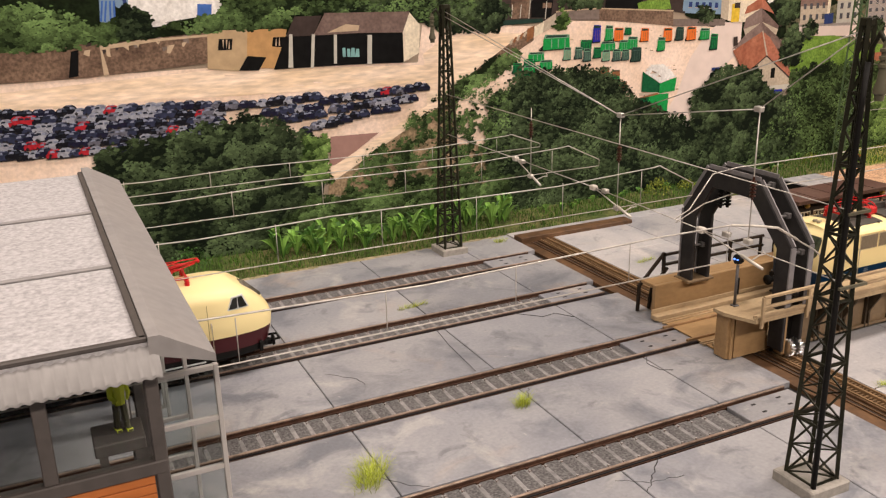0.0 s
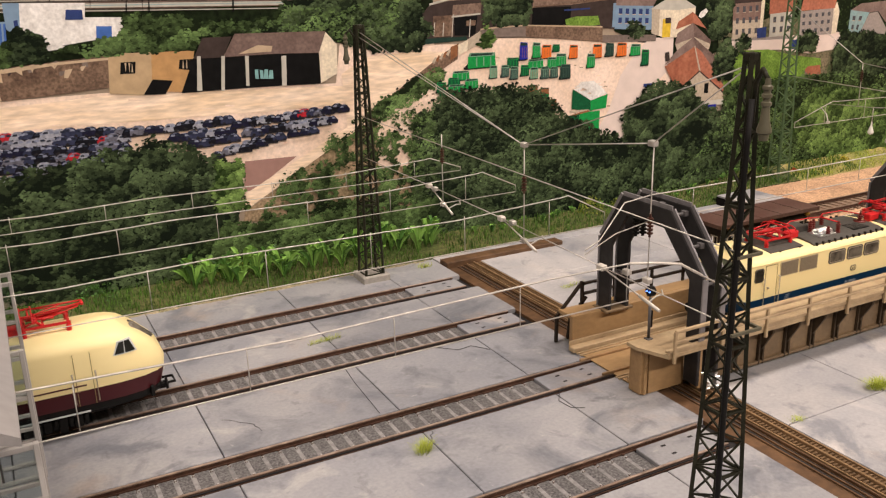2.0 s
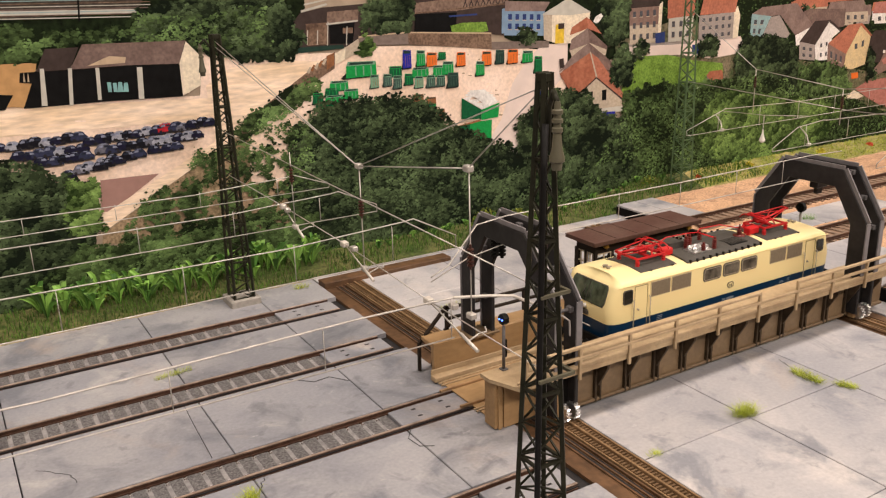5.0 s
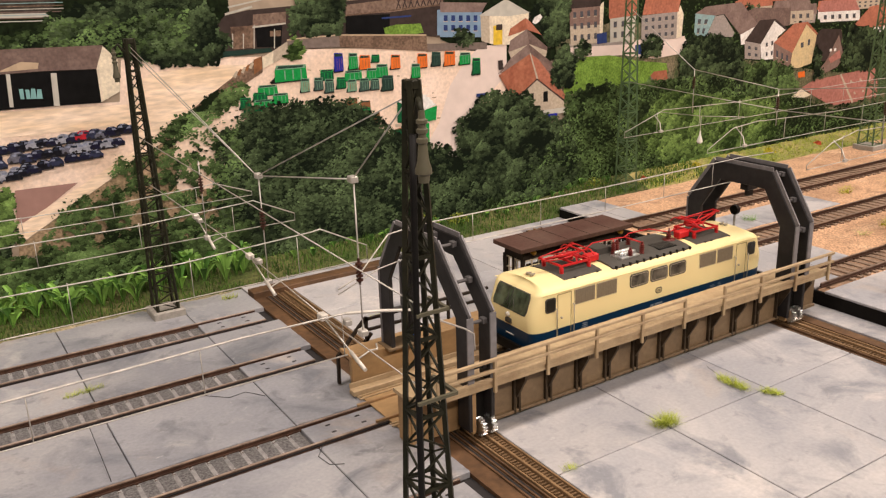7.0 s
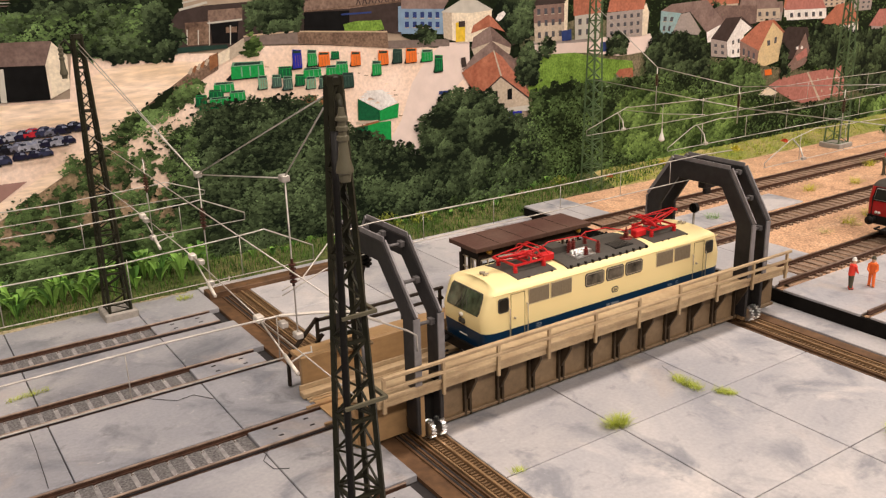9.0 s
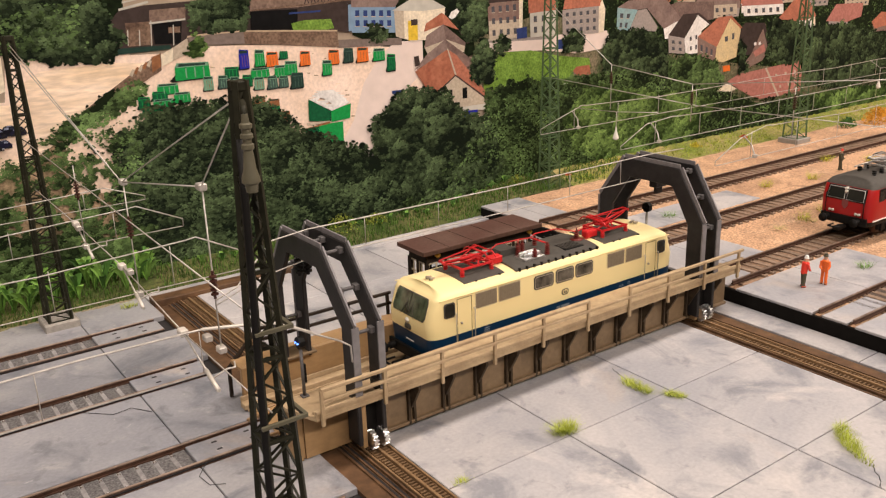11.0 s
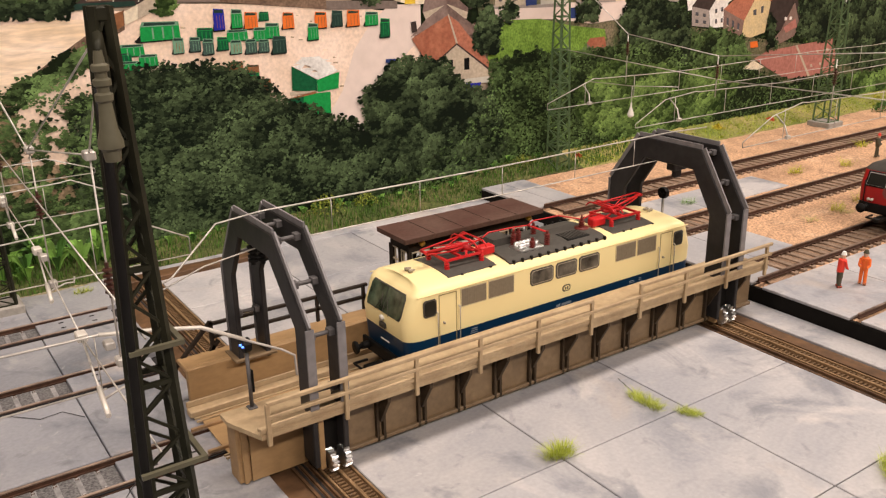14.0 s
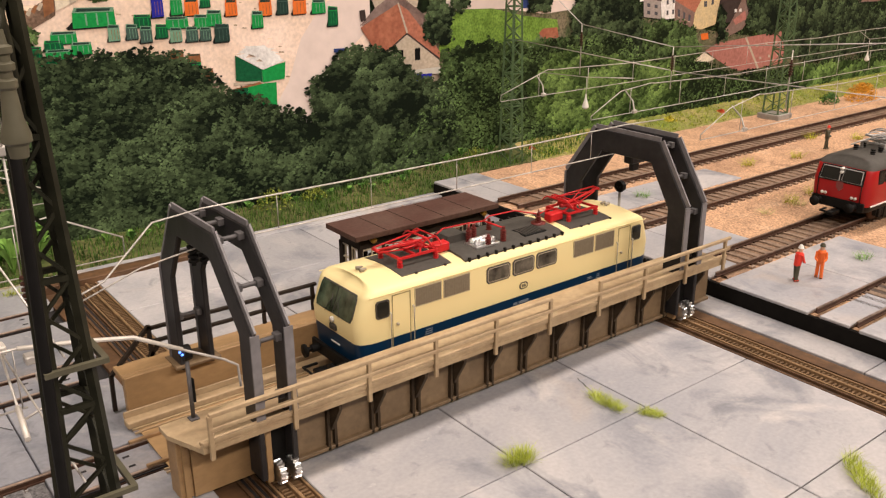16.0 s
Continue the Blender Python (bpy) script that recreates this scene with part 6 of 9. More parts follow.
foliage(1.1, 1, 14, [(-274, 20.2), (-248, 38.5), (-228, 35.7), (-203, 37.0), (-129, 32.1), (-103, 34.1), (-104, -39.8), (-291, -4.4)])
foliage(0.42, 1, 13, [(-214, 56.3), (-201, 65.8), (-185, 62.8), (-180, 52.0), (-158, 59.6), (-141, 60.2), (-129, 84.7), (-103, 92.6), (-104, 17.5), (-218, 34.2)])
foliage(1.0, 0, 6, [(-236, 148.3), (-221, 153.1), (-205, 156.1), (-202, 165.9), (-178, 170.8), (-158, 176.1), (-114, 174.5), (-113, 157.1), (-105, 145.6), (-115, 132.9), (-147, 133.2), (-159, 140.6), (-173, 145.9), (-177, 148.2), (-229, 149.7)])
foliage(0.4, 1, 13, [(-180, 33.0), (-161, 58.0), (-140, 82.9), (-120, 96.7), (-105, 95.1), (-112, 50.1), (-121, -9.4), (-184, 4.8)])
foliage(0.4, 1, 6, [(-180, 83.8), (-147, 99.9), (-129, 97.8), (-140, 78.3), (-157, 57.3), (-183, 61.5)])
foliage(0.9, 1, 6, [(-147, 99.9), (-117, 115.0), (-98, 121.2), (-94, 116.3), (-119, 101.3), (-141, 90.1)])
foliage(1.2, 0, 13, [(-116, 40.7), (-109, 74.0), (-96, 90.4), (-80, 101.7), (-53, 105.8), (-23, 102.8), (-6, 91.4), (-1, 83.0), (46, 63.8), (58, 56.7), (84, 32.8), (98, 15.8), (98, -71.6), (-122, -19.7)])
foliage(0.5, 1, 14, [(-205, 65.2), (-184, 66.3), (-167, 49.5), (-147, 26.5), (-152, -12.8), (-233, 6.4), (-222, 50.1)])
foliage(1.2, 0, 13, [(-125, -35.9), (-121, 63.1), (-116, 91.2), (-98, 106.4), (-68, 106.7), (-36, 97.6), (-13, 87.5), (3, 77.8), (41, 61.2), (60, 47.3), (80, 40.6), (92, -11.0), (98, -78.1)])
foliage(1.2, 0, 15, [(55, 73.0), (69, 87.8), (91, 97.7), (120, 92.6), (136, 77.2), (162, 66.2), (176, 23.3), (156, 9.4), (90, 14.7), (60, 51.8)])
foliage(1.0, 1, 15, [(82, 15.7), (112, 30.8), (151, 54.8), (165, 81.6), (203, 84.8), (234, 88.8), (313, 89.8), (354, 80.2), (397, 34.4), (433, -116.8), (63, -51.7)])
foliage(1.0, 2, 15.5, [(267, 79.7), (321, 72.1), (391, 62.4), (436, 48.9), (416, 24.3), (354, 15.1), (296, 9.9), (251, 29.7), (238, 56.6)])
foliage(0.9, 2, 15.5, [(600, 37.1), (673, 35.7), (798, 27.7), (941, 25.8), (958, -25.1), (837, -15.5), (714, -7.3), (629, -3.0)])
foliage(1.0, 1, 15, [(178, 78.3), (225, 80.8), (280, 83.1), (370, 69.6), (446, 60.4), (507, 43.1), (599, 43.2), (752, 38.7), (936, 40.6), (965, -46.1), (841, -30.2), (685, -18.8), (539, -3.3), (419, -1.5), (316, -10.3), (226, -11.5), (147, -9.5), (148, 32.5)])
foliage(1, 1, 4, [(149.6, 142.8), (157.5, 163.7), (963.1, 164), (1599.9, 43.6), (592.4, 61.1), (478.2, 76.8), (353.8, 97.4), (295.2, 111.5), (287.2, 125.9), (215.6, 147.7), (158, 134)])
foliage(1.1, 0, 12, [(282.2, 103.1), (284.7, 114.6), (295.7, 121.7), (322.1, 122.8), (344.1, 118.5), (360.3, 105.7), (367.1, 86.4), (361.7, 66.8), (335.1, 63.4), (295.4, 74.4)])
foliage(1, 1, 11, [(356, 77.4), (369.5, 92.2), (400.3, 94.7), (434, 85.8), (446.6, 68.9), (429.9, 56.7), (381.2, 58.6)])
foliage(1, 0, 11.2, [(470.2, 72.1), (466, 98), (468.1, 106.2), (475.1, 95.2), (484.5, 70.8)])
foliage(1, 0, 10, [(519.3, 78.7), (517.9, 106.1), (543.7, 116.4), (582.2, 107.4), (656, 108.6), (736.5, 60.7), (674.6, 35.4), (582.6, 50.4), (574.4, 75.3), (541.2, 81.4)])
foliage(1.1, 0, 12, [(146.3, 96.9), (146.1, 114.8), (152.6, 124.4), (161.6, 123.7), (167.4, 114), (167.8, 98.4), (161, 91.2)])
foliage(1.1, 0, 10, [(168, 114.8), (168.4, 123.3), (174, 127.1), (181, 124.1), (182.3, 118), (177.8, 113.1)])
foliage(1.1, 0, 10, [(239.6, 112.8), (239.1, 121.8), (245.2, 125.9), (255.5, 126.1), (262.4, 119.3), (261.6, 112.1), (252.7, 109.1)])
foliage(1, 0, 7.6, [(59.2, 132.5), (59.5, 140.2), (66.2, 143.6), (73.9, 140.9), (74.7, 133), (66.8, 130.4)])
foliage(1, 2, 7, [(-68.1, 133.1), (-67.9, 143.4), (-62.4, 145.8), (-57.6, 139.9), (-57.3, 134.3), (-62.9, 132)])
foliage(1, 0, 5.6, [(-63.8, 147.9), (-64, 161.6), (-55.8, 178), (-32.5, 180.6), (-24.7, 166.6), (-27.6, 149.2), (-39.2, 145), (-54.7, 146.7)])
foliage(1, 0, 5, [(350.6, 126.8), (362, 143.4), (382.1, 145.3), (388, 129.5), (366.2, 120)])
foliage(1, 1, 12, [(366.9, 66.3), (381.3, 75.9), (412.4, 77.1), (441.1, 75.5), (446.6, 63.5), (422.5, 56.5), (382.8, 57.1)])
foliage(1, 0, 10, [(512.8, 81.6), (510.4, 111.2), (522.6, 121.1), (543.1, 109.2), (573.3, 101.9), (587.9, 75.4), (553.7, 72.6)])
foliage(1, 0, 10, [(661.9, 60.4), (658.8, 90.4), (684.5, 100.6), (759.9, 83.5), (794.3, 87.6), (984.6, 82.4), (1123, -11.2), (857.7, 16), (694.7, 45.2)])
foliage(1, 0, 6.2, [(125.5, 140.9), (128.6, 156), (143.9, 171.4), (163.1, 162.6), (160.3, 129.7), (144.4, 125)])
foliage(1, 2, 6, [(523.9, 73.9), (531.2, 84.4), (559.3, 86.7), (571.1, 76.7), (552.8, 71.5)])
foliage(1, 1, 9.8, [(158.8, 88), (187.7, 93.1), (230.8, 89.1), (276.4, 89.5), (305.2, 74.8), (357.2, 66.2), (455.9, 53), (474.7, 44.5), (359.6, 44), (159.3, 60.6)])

# printed cars
CAR_INK = [ink("car%d" % i, c, 2, 0.3) for i, c in enumerate(((0.012, 0.012, 0.03), (0.008, 0.008, 0.012), (0.3, 0.31, 0.36), (0.38, 0.02, 0.03), (0.03, 0.035, 0.07), (0.12, 0.12, 0.15)))]
P_CARGLASS = ink("car_glass", (0.2, 0.22, 0.3), 2, 0.4)
P_CARPANE = ink("car_pane", (0.02, 0.025, 0.04), 2, 0.3)
P_CARSHADE = ink("car_shade", (0.02, 0.018, 0.02), 2, 0.2)


def car_mesh(i):
    bm = NB()

    def face(pts, y, mi):
        fc = bm.faces.new([bm.verts.new((x, y, z)) for x, z in pts])
        fc.normal_update()
        if fc.normal.y > 0:
            fc.normal_flip()
        fc.material_index = mi
    face([(-3.3, -0.3), (3.3, -0.3), (3.0, 0.6), (-3.0, 0.6)], 0.0, 2)
    face([(-3.3, 0.2), (3.2, 0.2), (3.4, 1.6), (2.6, 2.2), (1.9, 3.4), (0.9, 3.9), (-1.2, 3.9), (-2.2, 3.4), (-3.0, 2.2), (-3.5, 1.4)], -0.01, 0)
    face([(-2.3, 2.3), (-0.4, 2.3), (-0.4, 3.1), (-1.7, 3.1)], -0.02, 3)
    face([(0.0, 2.3), (2.0, 2.3), (1.3, 3.2), (0.0, 3.2)], -0.02, 1)
    face([(-1.3, 3.5), (0.8, 3.5), (0.5, 3.8), (-1.0, 3.8)], -0.02, 1)
    for wx in (-2.1, 2.0):
        face([(wx - 0.7, 0.5), (wx, -0.2), (wx + 0.7, 0.5), (wx, 1.1)], -0.02, 2)
    bmesh.ops.scale(bm, verts=bm.verts, vec=(MM, MM, MM))
    return mesh_of("printed_car", bm, [CAR_INK[i], P_CARGLASS, P_CARSHADE, P_CARPANE])


CARS = [car_mesh(i) for i in range(6)]
car_rng = random.Random(5)
CAR_ROWS = [(-420, 104.5, -302, 100.8), (-420, 100.2, -302, 96.4), (-420, 95.8, -302, 91.9), (-420, 91.3, -302, 87.5), (-420, 86.9, -302, 83.3), (-420, 82.4, -336, 79.1),
            (-298, 99.0, -242, 100.2), (-274, 93.4, -241, 94.0), (-262, 88.3, -240, 89.9), (-236, 97.6, -168, 101.0), (-230, 91.6, -176, 94.4), (-203, 88.6, -188, 89.4), (-250, 80.2, -227, 86.5), (-234, 83.0, -212, 87.2)]
for k, (xa, za, xb, zb) in enumerate(CAR_ROWS):
    n = int((xb - xa) / 5.2)
    for i in range(n + 1):
        u = (i + car_rng.uniform(-0.15, 0.15)) / max(1, n)
        me = CARS[car_rng.choice((0, 0, 1, 1, 1, 2, 2, 3, 4, 4, 5))]
        f = car_rng.uniform(1.15, 1.5)
        ob = piece("printed_car", me, backdrop, (xa + (xb - xa) * u, BY - 0.9 - 0.04 * k - 0.0004 * i, za + (zb - za) * u - 2.2 + car_rng.uniform(-0.5, 0.5)), 0.0, (f * car_rng.choice((-1, 1)), 1, f))

# ---- locomotives ----


def body_shell(bm, half, prof, nose, mats_z, taper=0.09, power=2.2):
    """Lofts a loco body along x. prof: (y, z) of the right half from the sill to the ridge; nose(z): how far each end bulges."""
    ring_prof = [(-y, z) for y, z in prof] + [(y, z) for y, z in reversed(prof) if y > 0.01]
    zlow = prof[0][1]
    rings = []
    steps = [(-1, v) for v in (1.0, 0.93, 0.82, 0.66, 0.45, 0.22, 0.0)] + [(1, v) for v in (0.0, 0.22, 0.45, 0.66, 0.82, 0.93, 1.0)]
    for side, s in steps:
        ring = []
        for y, z in ring_prof:
            inset = 1 - taper * s ** power
            zz = zlow + (z - zlow) * (1 - 0.05 * s ** 2 * max(0.0, (z - 30) / 20))
            x = side * (half + nose(z) * math.sin(s * math.pi / 2))
            ring.append(bm.verts.new((x, y * inset, zz)))
        rings.append(ring)
    n = len(ring_prof)
    for a, b in zip(rings[:-1], rings[1:]):
        for i in range(n):
            bm.faces.new((a[i], b[i], b[(i + 1) % n], a[(i + 1) % n]))
    m = len(prof)
    for ring in (rings[0], rings[-1]):
        for i in range(m - 1):
            quad = [ring[i], ring[i + 1], ring[n - 2 - i], ring[n - 1 - i]]
            bm.faces.new(quad if i < m - 2 else [quad[0], quad[1], quad[3]])
    for zc in mats_z:
        bmesh.ops.bisect_plane(bm, geom=bm.verts[:] + bm.edges[:] + bm.faces[:], plane_co=(0, 0, zc), plane_no=(0, 0, 1))
    bmesh.ops.recalc_face_normals(bm, faces=bm.faces)
    for fc in bm.faces:
        z = fc.calc_center_median().z
        fc.material_index = sum(1 for zc in mats_z if z > zc)


def panto(th, cx, cz, flip, material, rise=9.6):
    """A folded single-arm pantograph on four insulators; its knee points to the loco's end."""
    pg = thing_part("pantograph", th)
    for sx in (-8.5, 8.5):
        for sy in (-6.5, 6.5):
            bm = NB()
            lathe(bm, cx + sx, sy, ribbed(cz + 0.2, 3, 1.0, 0.7, 1.15), 8)
            sub("insulator", bm, material, pg)
    bm = NB()
    for sy in (-6.5, 6.5):
        bar(bm, (cx - 9.5, sy, cz + 3.8), (cx + 9.5, sy, cz + 3.8), 0.9, 0.9)
        bar(bm, (cx - flip * 1, sy, cz + 3.8), (cx - flip * 4, sy * 0.4, cz + 5.6), 0.8, 0.8)
    for sx in (-8.5, -1, 8.5):
        bar(bm, (cx + sx, -6.5, cz + 3.8), (cx + sx, 6.5, cz + 3.8), 0.9, 0.9)
    rod(bm, (cx - flip * 4, -4.2, cz + 5.6), (cx - flip * 4, 4.2, cz + 5.6), 1.1, 8)
    sub("base_frame", bm, material, pg)
    kx, kz = cx + flip * 15.0, cz + rise
    bm = NB()
    wire(bm, [(cx - flip * 4, 0, cz + 5.6), (kx, 0, kz - 0.8)], 0.65)
    wire(bm, [(cx - flip * 1, -1.6, cz + 4.6), (kx - flip * 1.5, -0.7, kz - 1.6)], 0.3)
    for sy in (-1, 1):
        wire(bm, [(cx - flip * 7, sy * 0.6, cz + 5.4), (cx + flip * 3.5, sy * 2.2, cz + 5.6)], 0.55)
    rod(bm, (kx, -2.0, kz - 0.5), (kx, 2.0, kz - 0.5), 0.7, 8)
    sub("lower_arm", bm, material, pg)
    bm = NB()
    for sy in (-1, 1):
        wire(bm, [(kx, sy * 1.6, kz), (cx - flip * 6, sy * 4.6, cz + 8.4)], 0.36)
    wire(bm, [(kx - flip * 7, -2.4, kz - 0.3), (cx - flip * 6, 4.6, cz + 8.4)], 0.25)
    wire(bm, [(kx - flip * 7, 2.4, kz - 0.3), (cx - flip * 6, -4.6, cz + 8.4)], 0.25)
    rod(bm, (cx - flip * 6, -4.8, cz + 8.4), (cx - flip * 6, 4.8, cz + 8.4), 0.4)
    sub("upper_arm", bm, material, pg)
    for o in (-9.0, -4.6):
        bm = NB()
        x = cx + flip * o
        wire(bm, [(x, -9.6, cz + 6.6), (x, -8.2, cz + 8.0), (x, -6.4, cz + 8.9), (x, 6.4, cz + 8.9), (x, 8.2, cz + 8.0), (x, 9.6, cz + 6.6)], 0.36)
        sub("contact_strip", bm, material, pg)
    bm = NB()
    for sy in (-4.8, 4.8):
        bar(bm, (cx - flip * 9.0, sy, cz + 8.6), (cx - flip * 4.6, sy, cz + 8.6), 0.6, 0.6)
    sub("head", bm, material, pg)
    bm = NB()
    xm = cx - flip * 13.5
    box(bm, xm - 3.8, -4.4, cz + 1.0, xm + 3.8, 0.0, cz + 4.6, 0.5)
    rod(bm, (xm - 2.2, -2.2, cz - 0.5), (xm - 2.2, -2.2, cz + 1.2), 1.0, 8)
    rod(bm, (xm + 2.2, -2.2, cz - 0.5), (xm + 2.2, -2.2, cz + 1.2), 1.0, 8)
    rod(bm, (xm + flip * 3.6, -2.2, cz + 3.0), (cx - flip * 4, -2.2, cz + 4.8), 0.5, 6)
    sub("drive_cylinder", bm, material, pg)
    return pg


def thing_part(name, parent):
    ob = new(name)
    ob.empty_display_size = 0.002
    ob.parent = parent
    return ob


def sub(name, bm, material, parent, label="", smooth=False):
    """A part in the local millimetres of its thing."""
    bmesh.ops.scale(bm, verts=bm.verts, vec=(MM, MM, MM))
    ob = new(name, mesh_of(name, bm, material, smooth))
    ob.parent = parent
    return tagged(ob, label)


def plate(bm, x0, x1, z0, z1, y, t, r=0.8, mi=0):
    """A thin plate with cut corners on a side wall."""
    pr = [(x0 + r, z0), (x1 - r, z0), (x1, z0 + r), (x1, z1 - r), (x1 - r, z1), (x0 + r, z1), (x0, z1 - r), (x0, z0 + r)]
    prism(bm, pr, "y", y, y + t, mi)


def running_gear(th, half, wheel_x, wide=15.0):
    bm = NB()
    box(bm, -half + 2, -15.0, 8.5, half - 2, 15.0, 13.8, 0.4)
    sub("underframe", bm, M_BLACK, th)
    for bx in wheel_x:
        bg = thing_part("bogie", th)
        for s in (-1, 1):
            bm = NB()
            box(bm, bx - 21, s * 13.2 - 1.1, 4.4, bx + 21, s * 13.2 + 1.1, 8.8, 0.4)
            for k in range(-3, 4):
                box(bm, bx + k * 6.0 - 1.6, s * 14.6 - 0.9, 2.6 + (k % 2) * 1.2, bx + k * 6.0 + 1.6, s * 14.6 + 0.9, 10.0 - (k % 2), 0.3)
                rod(bm, (bx + k * 6.0 + 3, s * 14.2, 4.2), (bx + k * 6.0 + 3, s * 14.2, 9.4), 1.2, 7)
            box(bm, bx - 3.6, s * 15.0 - 1.0, 3.0, bx + 3.6, s * 15.0 + 1.0, 8.2, 0.4)
            sub("bogie_frame", bm, M_BLACK, bg)
        for ax in (-13.5, 13.5):
            bm = NB()
            for s in (-1, 1):
                rod(bm, (bx + ax, s * 7.6, 6.6), (bx + ax, s * 10.0, 6.6), 6.4, 18)
            rod(bm, (bx + ax, -8, 6.6), (bx + ax, 8, 6.6), 1.4, 8)
            sub("wheelset", bm, M_RAIL, bg, "dark steel wheelset")
    bm = NB()
    for s in (-1, 1):
        box(bm, -20, s * 12.5 - 1.5, 3.4, 20, s * 12.5 + 1.5, 9.0, 0.4)
        for k in range(9):
            box(bm, -18 + k * 4.4, s * 14.2 - 0.3, 4.0, -16.4 + k * 4.4, s * 14.2 + 0.3, 8.4)
    sub("equipment_box", bm, M_BLACK, th, "black ribbed equipment box between the bogies")


def buffers(th, half):
    for s in (-1, 1):
        for sy in (-10.0, 10.0):
            bm = NB()
            rod(bm, (s * half, sy, 12.2), (s * (half + 4.5), sy, 12.2), 1.6, 10)
            rod(bm, (s * (half + 4.5), sy, 12.2), (s * (half + 7.0), sy, 12.2), 1.0, 8)
            rod(bm, (s * (half + 7.0), sy, 12.2), (s * (half + 7.8), sy, 12.2), 2.7, 14)
            sub("buffer", bm, M_BLACK, th)
        bm = NB()
        box(bm, min(s * half, s * (half + 9)), -2.0, 6.2, max(s * half, s * (half + 9)), 2.0, 8.4, 0.3)
        wire(bm, [(s * (half + 6), -3.4, 9.2), (s * (half + 12), -3.4, 9.2), (s * (half + 12), 3.4, 9.2), (s * (half + 6), 3.4, 9.2)], 0.6)
        box(bm, min(s * half, s * (half + 1.6)), -15, 9.5, max(s * half, s * (half + 1.6)), 15, 14.5, 0.3)
        sub("coupler", bm, M_BLACK, th, "black loop coupler")


